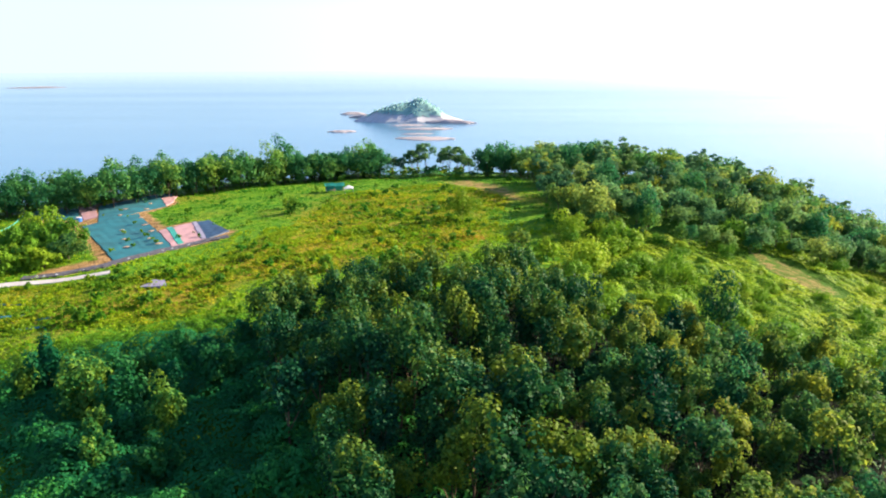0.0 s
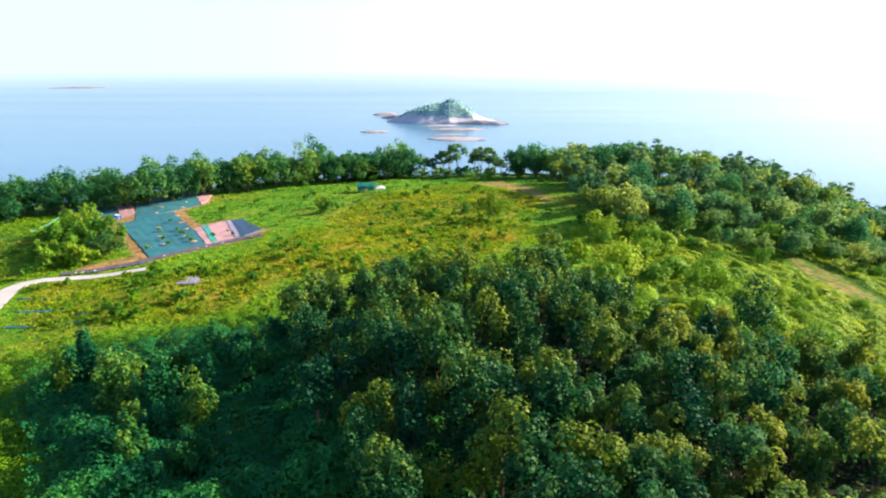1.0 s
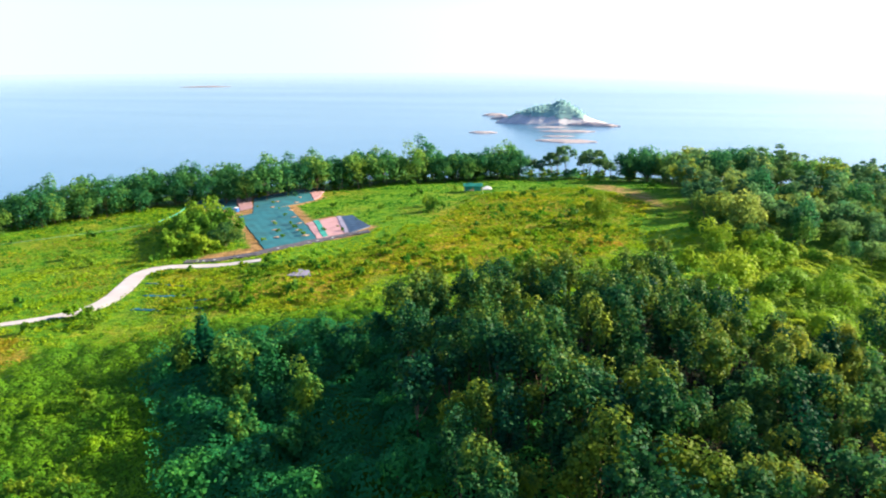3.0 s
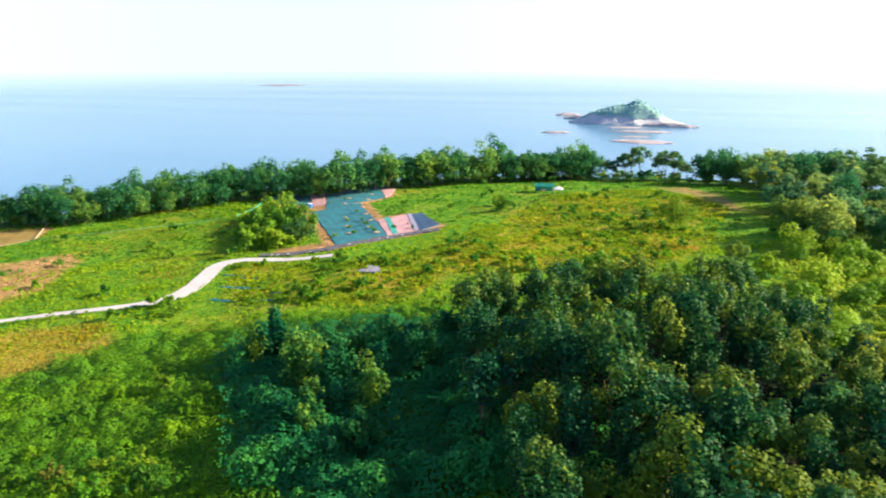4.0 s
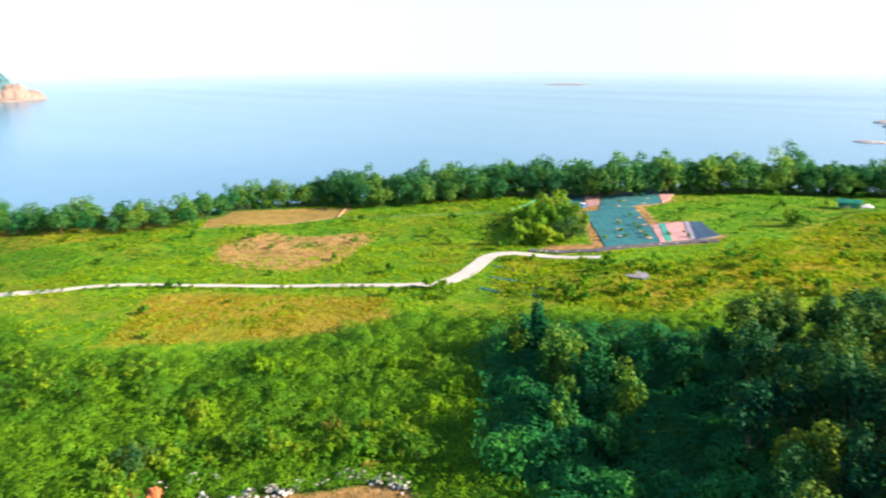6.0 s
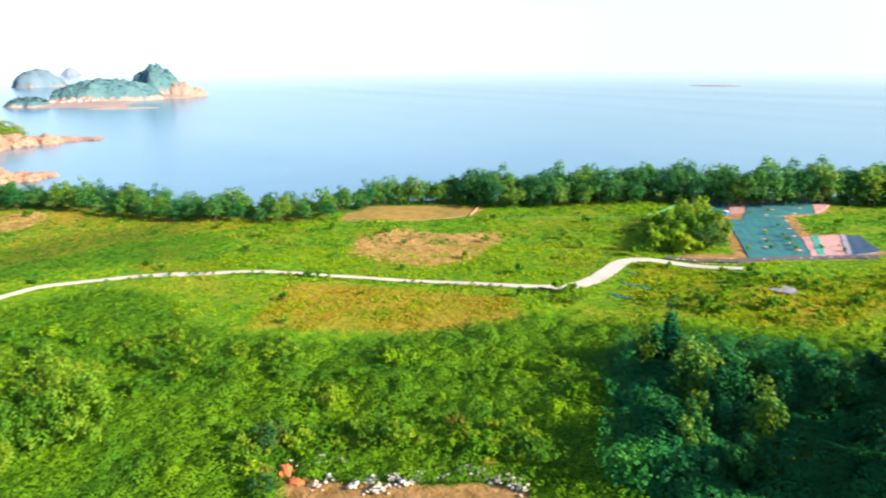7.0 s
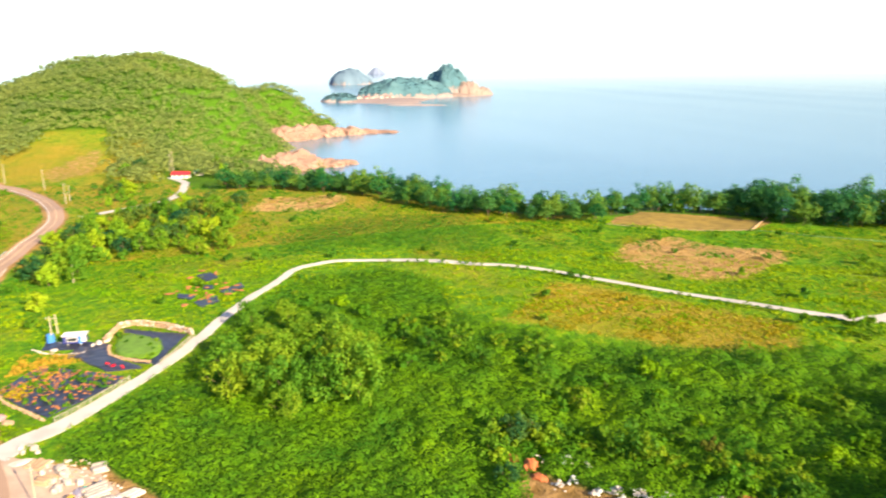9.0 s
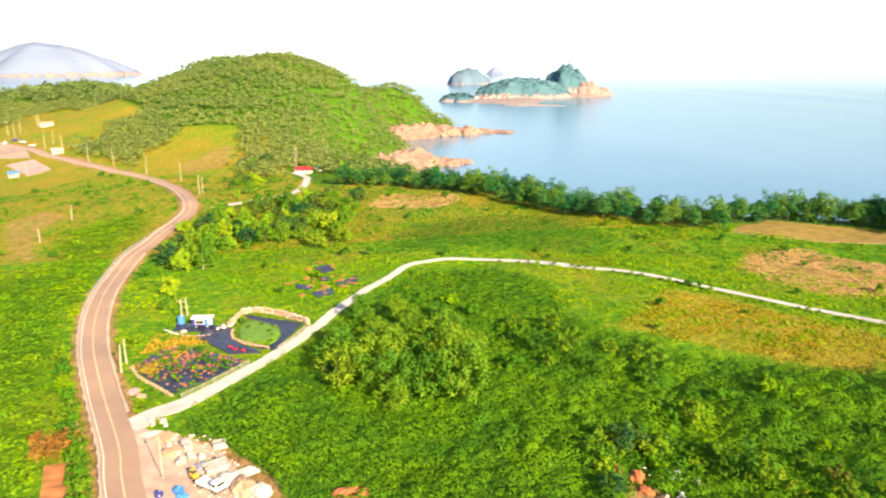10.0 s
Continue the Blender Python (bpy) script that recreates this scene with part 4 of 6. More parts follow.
def stone_meshes(name, material, count=5, seed=1):
    out = []
    for k in range(count):
        bm = bmesh.new()
        bmesh.ops.create_icosphere(bm, subdivisions=2, radius=0.5)
        r = random.Random(seed * 100 + k)
        sx, sy, sz = r.uniform(.8, 1.3), r.uniform(.7, 1.1), r.uniform(.5, .85)
        for v in bm.verts:
            f = 1 + r.uniform(-0.17, 0.17)
            v.co = Vector((v.co.x * sx * f, v.co.y * sy * f, v.co.z * sz * f))
        me = bpy.data.meshes.new(name)
        bm.to_mesh(me)
        bm.free()
        me.materials.append(material)
        out.append(me)
    return out


PALE_STONES, BLUE_STONES, DARK_STONES, BUFF_STONES = [stone_meshes(n, m, 5, k) for k, (n, m) in enumerate(
    (("pale_rock", STONE_PALE), ("blue_rock", STONE_BLUE), ("dark_rock", STONE_DARK), ("buff_rock", STONE_BUFF)))]


def loose_stone(name, me, x, y, z, size, r, parent=None):
    ob = new(name, me)
    ob.matrix_basis = pose(x, y, z, r.uniform(-20, 20), r.uniform(-20, 20), r.uniform(0, 360)) @ Matrix.Scale(size, 4)
    ob.parent = parent
    return ob


# ---------------------------------------------------------------- road furniture
ribbon("centre_line", ROAD, 0.0, 0.2, 0.19, LINE_PAINT, 3, 0.02, over=2.7)
for name, off in (("edge_line", 2.4),):
    tagged(ribbon(name, ROAD, off, 0.15, 0.19, LINE_WHITE, 3, 0.02, over=2.7), "worn white line along the road's edge", "road marking", kind="structure")
tagged(bpy.data.objects["centre_line"], "worn yellow centre line on the road", "road marking", kind="structure")
tagged(ribbon("kerb", ROAD[:12], 2.95, 0.4, 0.3, plain("buff_kerb", (0.5, 0.36, 0.26), 0.9, 0, 0.5, 0.3), 3, 0.5), "low buff concrete kerb along the road", "kerb", kind="structure")
tagged(ribbon("kerb", ROAD[11:], 2.9, 0.35, 0.3, plain("grey_kerb", (0.45, 0.38, 0.33), 0.9, 0, 0.5, 0.3), 3, 0.5), "pale concrete kerb along the road", "kerb", kind="structure")
tagged(ribbon("shoulder", ROAD[3:10], -3.0, 0.5, 0.2, plain("dusty_shoulder", (0.45, 0.38, 0.32), 0.9, 0, 0.4, 0.3), 3, 0.4, 0.1), "pale concrete shoulder of the road", "shoulder", kind="structure")


def guardrail(points, off):
    line = glide(points, 4.0)
    line = line + across(line) * off
    z = ground_z(line[:, 0], line[:, 1]) + 0.15
    g = root("guardrail", line[0, 0], line[0, 1], z[0])
    o = np.array([line[0, 0], line[0, 1], z[0]])
    verts, faces = [], []
    side = across(line)
    profile = [(0.0, 0.42), (0.08, 0.5), (0.0, 0.58), (0.08, 0.66), (0.0, 0.74), (-0.03, 0.74), (-0.03, 0.42)]
    for i in range(len(line)):
        for w, h in profile:
            verts.append((line[i, 0] - side[i, 0] * w - o[0], line[i, 1] - side[i, 1] * w - o[1], z[i] + h - o[2]))
        if i:
            a, b = 7 * i - 7, 7 * i
            faces += [(a + k, b + k, b + (k + 1) % 7, a + (k + 1) % 7) for k in range(7)]
    part_mesh("rail", mesh_from("rail", verts, faces, STEEL), g, "ribbed pale steel rail")
    bm = bmesh.new()
    box(bm, 0, 0, -0.3, 0.12, 0.12, 1.1)
    me = bpy.data.meshes.new("rail_post")
    bm.to_mesh(me)
    bm.free()
    me.materials.append(POLE_GREY)
    for i in range(len(line)):
        part_mesh("post", me, g, at=Matrix.Translation((line[i, 0] + side[i, 0] * 0.1 - o[0], line[i, 1] + side[i, 1] * 0.1 - o[1], z[i] - o[2])))
    return tagged(g, "pale steel guardrail along the road's edge", "guardrail")


guardrail(ROAD[1:11], 3.25)
for k, (x, y) in enumerate([(-138.2, -45.6), (-130.0, -42.8), (-121.8, -39.8), (-114.8, -37.4)]):
    b = bmesh.new()
    box(b, 0, 0, -0.1, 3.6, 0.12, 0.9, 0, 0.02)
    board = root("timber_board", x, y, zat(x, y), 17)
    part("panel", b, TIMBER, board)
    b = bmesh.new()
    for s in (-1.5, 1.5):
        box(b, s, 0.1, -0.3, 0.12, 0.1, 1.3)
    part("stake", b, TIMBER, board)
    tagged(board, "weathered brown timber board beside the road", "board", "boards by the road")


def utility_pole(x, y, tall, arm=True, turn=0.0, lean=0.0):
    p = new("utility_pole")
    p.matrix_basis = pose(x, y, zat(x, y), lean, 0, turn)
    part("shaft", rod(bmesh.new(), (0, 0, -0.5), (0, 0, tall), 0.19, 0.11, 8), POLE_GREY, p)
    if arm:
        part("crossarm", box(bmesh.new(), 0, 0.1, tall - 0.7, 1.8, 0.1, 0.12, 0, 0.01), TIMBER, p)
        for k in (-0.8, 0, 0.8):
            part("insulator", rod(bmesh.new(), (k, 0.1, tall - 0.58), (k, 0.1, tall - 0.3), 0.06, 0.04, 6), WHITE, p, "white porcelain insulator")
    return tagged(p, "weathered pale concrete utility pole standing by the road", "utility pole", "utility poles")


for k, (x, y, tall, arm) in enumerate([(-143.9, -37.5, 6, False), (-148, -37.3, 5.5, False), (-169.5, -29.5, 6.2, True), (-174.6, -29, 4.5, False), (-214.9, -30.1, 5, False),
                                       (-249.8, -9.9, 5, False), (-338.3, -46.3, 9, True), (-345, -45.6, 7, False), (-391.7, -62, 10, True), (-419.7, -84, 10, True), (-447.3, -107, 10.5, True),
                                       (-464, -125, 11, True), (-503.5, -150, 10, True), (-530, -163, 9, True), (-515, -164, 10, True), (-566.6, -199, 12, True), (-595, -205, 10, True),
                                       (-597, -214, 11, True), (-622, -200, 9, True), (-628, -203, 8, True), (-427, -147, 7, False), (-288.6, -86, 6, False), (-256, -87, 5, False),
                                       (-423, -5.1, 10.5, True), (-420, -3.5, 12.5, True)]):
    utility_pole(x, y, tall, arm, (k * 37) % 90, ((k * 53) % 7 - 3) * 1.0)


# ---------------------------------------------------------------- netted plots on the knoll
def plot_sheet(name, quad, lift, mat_, label):
    return tagged(sheet(name, quad, lift, mat_), label, "ground sheet", "sheets of the netted plots")


plot_sheet("net_sheet", [(-128.9, 267.8), (-109.1, 290.2), (-99.4, 257.7), (-111.4, 229.6)], 0.14, NET, "teal shade net spread over the upper plot")
plot_sheet("net_sheet", [(-115.9, 227.9), (-103.9, 243.3), (-75.0, 195.5), (-85.2, 181.6)], 0.2, NET, "teal shade net spread over the lower plot")
plot_sheet("net_sheet", [(-150.6, 258.4), (-135.3, 266.0), (-123.5, 241.5), (-139.5, 243.1)], 0.14, NET, "teal shade net beside the pink sheet")
plot_sheet("ground_sheet", [(-133.9, 262.5), (-130.0, 267.8), (-116.9, 241.2), (-120.5, 238.8)], 0.3, PINK, "pale pink woven sheet between two nets")
plot_sheet("ground_sheet", [(-107.4, 273.6), (-103.6, 280.4), (-99.6, 263.6), (-99.8, 258.4)], 0.3, PINK, "pink woven sheet at the plot's corner")
plot_sheet("ground_sheet", [(-85.6, 213.5), (-78.0, 222.5), (-68.2, 202.4), (-75.1, 195.4)], 0.3, PINK, "faded pink woven sheet with tufts growing through")
plot_sheet("net_strip", [(-84.2, 216.2), (-82.9, 217.4), (-73.0, 199.0), (-74.3, 197.8)], 0.42, NET_GREEN, "pale green net strip across the pink sheet")
plot_sheet("ground_sheet", [(-77.4, 223.2), (-74.6, 226.3), (-63.2, 210.0), (-67.6, 202.6)], 0.22, plain("dark_slate_sheet", (0.02, 0.06, 0.12), 0.6, 0, 0.3, 0.4, 0.5, 5), "dark blue-green sheet at the plot's end")
plot_sheet("ground_sheet", [(-78.4, 222.2), (-77.4, 223.4), (-67.9, 203.0), (-69.0, 202.2)], 0.44, SLATE, "grey strip between two ground sheets")
plot_sheet("ground_sheet", [(-69.6, 159.4), (-68.4, 164.2), (-65.4, 164.0), (-63.7, 159.9)], 0.5, SLATE, "grey-violet tarpaulin lying in the meadow")
for k, (x, y) in enumerate([(-107, 262), (-112, 252), (-104, 251), (-109, 241), (-100, 236), (-94, 224), (-99, 219), (-88, 214), (-93, 206), (-85, 205), (-88, 196), (-80, 199)]):
    scrap_w = 0.5 + 0.2 * (k % 3)
    tagged(sheet("sand_patch", [(x - scrap_w, y - 0.8), (x - 0.3, y + 0.7), (x + scrap_w, y + 0.4), (x + 0.3, y - 0.6)], 0.36, STONE_BUFF, 6, 0.03), "patch of washed buff sand on the net", "sand", "sand patches on the net")
for quad in ([(-98, 138), (-97, 139), (-90, 138.8), (-91, 138)], [(-88, 138.6), (-87, 139.4), (-79, 139.2), (-80, 138.4)], [(-104, 153.4), (-103, 154), (-92, 153.6), (-93, 153)], [(-100, 146), (-99, 146.8), (-88, 147.2), (-89, 146.2)], [(-92, 143), (-91, 143.6), (-82, 144), (-83, 143.2)]):
    tagged(sheet("ground_sheet", quad, 0.16, NET, 8), "teal mulch strip half hidden in the grass", "ground sheet", "mulch strips in the grass")


drum = root("water_drum", -121.2, 237.2, zat(-121.2, 237.2))
part("barrel", rod(bmesh.new(), (0, 0, -0.1), (0, 0, 1.5), 0.95, 0.95, 14), BLUE, drum)
part("lid", rod(bmesh.new(), (0, 0, 1.5), (0, 0, 1.6), 0.99, 0.8, 14), WHITE, drum, "white lid")
tagged(drum, "round blue plastic water drum beside the plots", "water drum")


def stone_edging(points, meshes, size, gap, seed, label, rows=1, group="stones"):
    """A dry wall or edging of separate stones."""
    line = glide(points, gap)
    side = across(line)
    w = root("stone_wall", line[0, 0], line[0, 1], zat(*line[0]))
    r = random.Random(seed)
    o = w.matrix_basis.translation
    for k in range(rows):
        for (x, y), s in zip(line, side):
            x, y = x + s[0] * r.uniform(-.4, .4) * size, y + s[1] * r.uniform(-.4, .4) * size
            loose_stone("stone", r.choice(meshes), x - o.x, y - o.y, zat(x, y) + size * (0.2 + 0.55 * k) - o.z, size * r.uniform(.75, 1.35), r, w)
    return tagged(w, label, "stone wall")


EDGE_LINE = [(-103, 170.4), (-96.8, 172.6), (-92, 175), (-86.5, 178), (-83, 182), (-78.6, 187.6), (-74.4, 193.6), (-68, 200), (-61.6, 203)]
tagged(ribbon("dark_bank", EDGE_LINE, 0.6, 3.0, 0.3, STONE_DARK, 1.5, 0.5, 0.3), "bank of dark gravel below the netted plots", "gravel bank", kind="structure")
stone_edging(EDGE_LINE, DARK_STONES + BLUE_STONES[:1], 0.75, 0.8, 3, "edging of dark stones below the netted plots")


# ---------------------------------------------------------------- shelters on the knoll
def shelter(x, y, turn):
    s = root("farm_shelter", x, y, zat(x, y), turn)
    for px in (-3.2, 0, 3.2):
        for py in (-2, 2):
            part("post", rod(bmesh.new(), (px, py, -0.3), (px, py, 2.6), 0.07, 0.07, 6), TIMBER, s)
    b = bmesh.new()
    n = 8
    grid = [[b.verts.new((-3.8 + 7.6 * i / n, -2.6 + 5.2 * j / n, 2.55 + 0.9 * (1 - abs(2 * j / n - 1)) - 0.12 * math.sin(i * 1.6) * (1 - abs(2 * j / n - 1)))) for j in range(n + 1)] for i in range(n + 1)]
    for i in range(n):
        for j in range(n):
            b.faces.new((grid[i][j], grid[i + 1][j], grid[i + 1][j + 1], grid[i][j + 1]))
    bmesh.ops.solidify(b, geom=b.faces[:], thickness=0.05)
    part("roof", b, ROOF_GREEN, s, "sagging green tarpaulin roof")
    part("back_wall", box(bmesh.new(), 0, 2.0, 0, 6.6, 0.08, 2.3, 0, 0.01), ROOF_GREEN, s)
    part("table", box(bmesh.new(), -0.6, 0, 0.7, 2.4, 1.0, 0.08, 0, 0.01), TIMBER, s)
    return tagged(s, "open farm shelter with a sagging green tarpaulin roof", "shelter")


def canopy(x, y, turn):
    c = root("canopy_tent", x, y, zat(x, y), turn)
    for px in (-1.5, 1.5):
        for py in (-1.5, 1.5):
            part("leg", rod(bmesh.new(), (px, py, -0.2), (px, py, 2.1), 0.04, 0.04, 6), STEEL, c)
    b = bmesh.new()
    bmesh.ops.create_cone(b, cap_ends=True, segments=4, radius1=2.45, radius2=0.1, depth=1.0, matrix=Matrix.Translation((0, 0, 2.55)) @ pose(0, 0, 0, 0, 0, 45))
    part("roof", b, WHITE, c, "white peaked canopy roof")
    b = bmesh.new()
    for a in range(4):
        m = pose(0, 0, 0, 0, 0, 90 * a)
        bmesh.ops.create_cube(b, size=1, matrix=m @ Matrix.Translation((0, 1.7, 1.98)) @ Matrix.Diagonal((3.4, 0.04, 0.24, 1)))
    part("valance", b, WHITE, c)
    return tagged(c, "small white peaked canopy tent on the knoll", "tent")


shelter(-41.5, 275.5, 12)
canopy(-35, 267.5, 5)


# ---------------------------------------------------------------- field fences
def net_fence(points, tall, material, label):
    line = glide(points, 3.0)
    z = ground_z(line[:, 0], line[:, 1])
    f = root("net_fence", line[0, 0], line[0, 1], z[0])
    o = (line[0, 0], line[0, 1], z[0])
    bm = bmesh.new()
    box(bm, 0, 0, -0.3, 0.09, 0.09, tall + 0.45)
    me = bpy.data.meshes.new("fence_post")
    bm.to_mesh(me)
    bm.free()
    me.materials.append(POLE_GREY)
    verts, faces = [], []
    for i in range(len(line)):
        p = Matrix.Translation((line[i, 0] - o[0], line[i, 1] - o[1], z[i] - o[2]))
        part_mesh("post", me, f, at=p)
        for dx, h in ((0, 0.05), (0, tall), (0.05, tall), (0.05, 0.05)):
            verts.append((line[i, 0] - o[0] + dx, line[i, 1] - o[1], z[i] - o[2] + h - (0.12 * tall if i % 2 and h > 0.1 else 0)))
        if i:
            a, b = 4 * i - 4, 4 * i
            faces += [(a + k, b + k, b + (k + 1) % 4, a + (k + 1) % 4) for k in range(4)]
    part_mesh("net", mesh_from("net", verts, faces, material), f, "sagging pale net")
    return tagged(f, label, "fence")


net_fence([(-187.1, 177.6), (-195.7, 189.0), (-204, 200)], 0.7, STONE_BUFF, "low fence of pale net on thin posts")
net_fence([(-187.1, 177.6), (-168.1, 192.4), (-154.0, 206.3), (-139.4, 217.1)], 0.35, FENCE_NET, "low faded green net fence across the meadow")
net_fence([(-139.4, 217.1), (-141.0, 231.5), (-149.0, 255)], 0.5, NET_GREEN, "low pale green net fence beside the plots")
net_fence([(-215.4, 139.3), (-206.0, 148.6), (-198.1, 159.7), (-187.1, 177.6)], 0.3, STONE_BUFF, "low pale edging net along the ploughed field")
# ---------------------------------------------------------------- garden beside the lane
def garden_film(name, quad, lift, material, label):
    return tagged(sheet(name, quad, lift, material, 14, 0.06), label, "ground sheet", "sheets of the garden")


garden_film("mulch_film", [(-145.5, -36), (-157, -30), (-143.5, -12.6), (-131.8, -25.5)], 0.14, BLACK_SHEET, "black plastic mulch strewn with soil and plants")
garden_film("mulch_film", [(-168.5, -23.5), (-164.2, -17.4), (-156.6, -17.4), (-159.5, -25.6)], 0.2, BLACK_SHEET, "black plastic film in front of the trailer")
garden_film("mulch_film", [(-160.5, -24.6), (-157.2, -17.6), (-146.8, -10.4), (-148.0, -17.2)], 0.26, BLACK_SHEET, "black plastic film along the garden path")
garden_film("mulch_film", [(-172.6, -15.2), (-162.2, -1.8), (-147.8, -7.8), (-150.6, -12.4)], 0.16, BLACK_SHEET, "black plastic film round the grassy bed")
garden_film("mulch_film", [(-170.3, -31), (-168.5, -24), (-164, -24), (-166, -31)], 0.18, BLACK_SHEET, "black plastic film under the trailer")
for quad in ([(-205, 2), (-206.5, 5.5), (-202, 7.5), (-199.5, 4)], [(-193, -3), (-190, 1), (-187, 0), (-190, -3.4)], [(-184, 0.5), (-187, 6), (-182, 6.5), (-179, 2)], [(-190.5, 7), (-195, 13), (-191, 13.4), (-187, 8.5)], [(-197, 3.4), (-196, 6), (-193.6, 5.6), (-194.6, 3)]):
    tagged(sheet("mulch_film", quad, 0.34, BLACK_SHEET, 8), "scrap of black plastic film among the weeds", "ground sheet", "scraps of film")


rnd_film = random.Random(52)
SOIL_LUMPS = stone_meshes("clod", SOIL, 3, 11)


def grass_bed(outline, label):
    """A low domed bed of turf."""
    line = glide(outline + outline[:1], 1.2)[:-1]
    mid = line.mean(0)
    verts, faces, n = [], [], len(line)
    for f, h in ((1.0, -0.05), (0.97, 0.34), (0.7, 0.5), (0.35, 0.58)):
        verts += [(*(mid + (p - mid) * f), zat(*(mid + (p - mid) * f)) + h) for p in line]
    verts.append((*mid, zat(*mid) + 0.6))
    for k in range(3):
        faces += [(k * n + i, k * n + (i + 1) % n, (k + 1) * n + (i + 1) % n, (k + 1) * n + i) for i in range(n)]
    faces += [(3 * n + i, 3 * n + (i + 1) % n, 4 * n) for i in range(n)]
    return tagged(new("grass_bed", mesh_from("grass_bed", verts, faces, TURF, True)), label, "flower bed")


for k in range(34):
    a, b = rnd_film.uniform(0, 6.28), rnd_film.uniform(0, 1) ** 0.5
    film_x, film_y = -194 + 15 * b * math.cos(a), 4 + 9.5 * b * math.sin(a)
    if float(from_line(np.array(film_x), np.array(film_y), LANE)) > 3:
        m = new("soil_clod", rnd_film.choice(SOIL_LUMPS))
        m.matrix_basis = pose(film_x, film_y, zat(film_x, film_y) + 0.3, 0, 0, rnd_film.uniform(0, 360)) @ Matrix.Diagonal((rnd_film.uniform(0.8, 2.2), rnd_film.uniform(0.6, 1.6), 0.5, 1))
        tagged(m, "clod of orange soil among the film scraps", "soil clod", "clods among the film scraps")
RING_BED = [(-162.2, -16.6), (-167.8, -16.0), (-168.6, -14.0), (-165.4, -10.3), (-159.6, -7.2), (-154.2, -6.9), (-150.6, -9.0), (-152.6, -12.1), (-156.2, -15.2)]
grass_bed(RING_BED, "low grassy bed inside the curved stone wall")
stone_edging([(-161.6, -0.6), (-165.6, -3.6), (-170.4, -7.7), (-173.6, -12.6), (-173.4, -15.6), (-171, -17), (-165.8, -18.6)], BUFF_STONES + PALE_STONES[:1], 0.62, 0.42, 7,
             "curved dry wall of buff stones round the garden", 4)
stone_edging([(-163.0, -17.6), (-158.6, -17.3), (-155.4, -16), (-151.6, -12.4), (-149.2, -9.2)], BUFF_STONES, 0.5, 0.42, 8, "edging of buff stones round the grassy bed", 2)
stone_edging([(-167, -33), (-164, -30), (-162, -26), (-161.6, -22)], PALE_STONES + BUFF_STONES[:2], 0.5, 0.5, 9, "row of pale stones below the trailer", 1)
stone_edging([(-146, -36), (-141, -33.6), (-136, -29.6), (-131, -26)], BUFF_STONES, 0.5, 0.5, 10, "rough stone edging at the garden's corner", 2)

rnd = random.Random(12)
clump_small = []
for k in range(3):
    pts, nrm, _ = crown_points(200 + k, 0.5, 0, 0.8, 6, 46, 1.0, (0.3, 0.5))
    clump_small.append(leaf_mesh("low_plant", pts, nrm, 0.26, LEAF_SHRUB, 200 + k))
pts, nrm, _ = crown_points(210, 0.6, 0, 0.9, 7, 60, 1.0, (0.3, 0.5))
flower_mesh = leaf_mesh("flowers", pts, nrm, 0.24, PETAL, 210)
CLOD = stone_meshes("clod", SOIL, 4, 9)


def low_plant(x, y, size, lift=0.0, me=None, name="low_plant", label="small leafy green plant", group="garden plants"):
    ob = new(name, me or rnd.choice(clump_small))
    ob.matrix_basis = pose(x, y, zat(x, y) + lift, 0, 0, rnd.uniform(0, 360)) @ Matrix.Scale(size, 4)
    return tagged(ob, label, "plant", group)


BED = [(-145.6, -35.8), (-157, -29.8), (-143.6, -12.9), (-132, -25.6)]
for x, y in spots(BED, 0.92, 31):
    u = waves(x, y, 8, 77)
    if u > 0.0 - 0.12 * (-147 - x) or rnd.random() < 0.36:
        m = new("soil_clod", rnd.choice(CLOD))
        m.matrix_basis = pose(x, y, zat(x, y) + 0.15, 0, 0, rnd.uniform(0, 360)) @ Matrix.Diagonal((rnd.uniform(.25, 0.95), rnd.uniform(.25, 0.8), 0.4, 1))
        tagged(m, "clod of orange soil on the mulch film", "soil clod", "clods on the film")
    if rnd.random() < 0.17:
        low_plant(x + 0.5, y + 0.4, rnd.uniform(0.6, 1.4), 0.1, label="small green plant growing through the mulch film")
for x, y in [(-151, -17.1), (-149.2, -15.8), (-147.8, -14.1)]:
    low_plant(x, y, 0.85, 0.15, flower_mesh, "flower_clump", "clump of bright red flowers in the garden", "red flowers")
for x, y in [(-161, -8), (-158, -9), (-156, -8.5), (-163, -14), (-166, -15.5), (-164, -11), (-152, -8.5), (-150, -9.5), (-168, -16)]:
    low_plant(x, y, rnd.uniform(0.9, 1.6), 0, label="round green shrub in the walled bed")


tufts("bed_grass", RING_BED, 26, 0.5, LEAF_WEED, 66, "fresh green grass of the walled bed")
tufts("bed_grass", [(-146, -36.5), (-158, -31), (-156, -24), (-148, -26), (-140, -31)], 5, 0.5, LEAF_STRAW, 64, "orange-yellow weeds spreading over the mulch film")
tufts("film_weeds", [(-207, 0), (-205, 9), (-194, 14), (-182, 8), (-178, 1), (-190, -5)], 2.2, 0.42, LEAF_WEED, 73, "weeds growing between scraps of film")
tufts("bed_grass", [(-168, -34), (-163, -28), (-160, -23), (-155, -22), (-158, -30), (-150, -36)], 8, 0.45, LEAF_STRAW, 67, "yellowing grass at the garden's edge")


FENCE_BAR = bpy.data.meshes.new("fence_bar")
b = box(bmesh.new(), 0, 0, 0, 0.035, 0.03, 1.0)
b.to_mesh(FENCE_BAR)
b.free()
FENCE_BAR.materials.append(WEATHERED_WHITE)


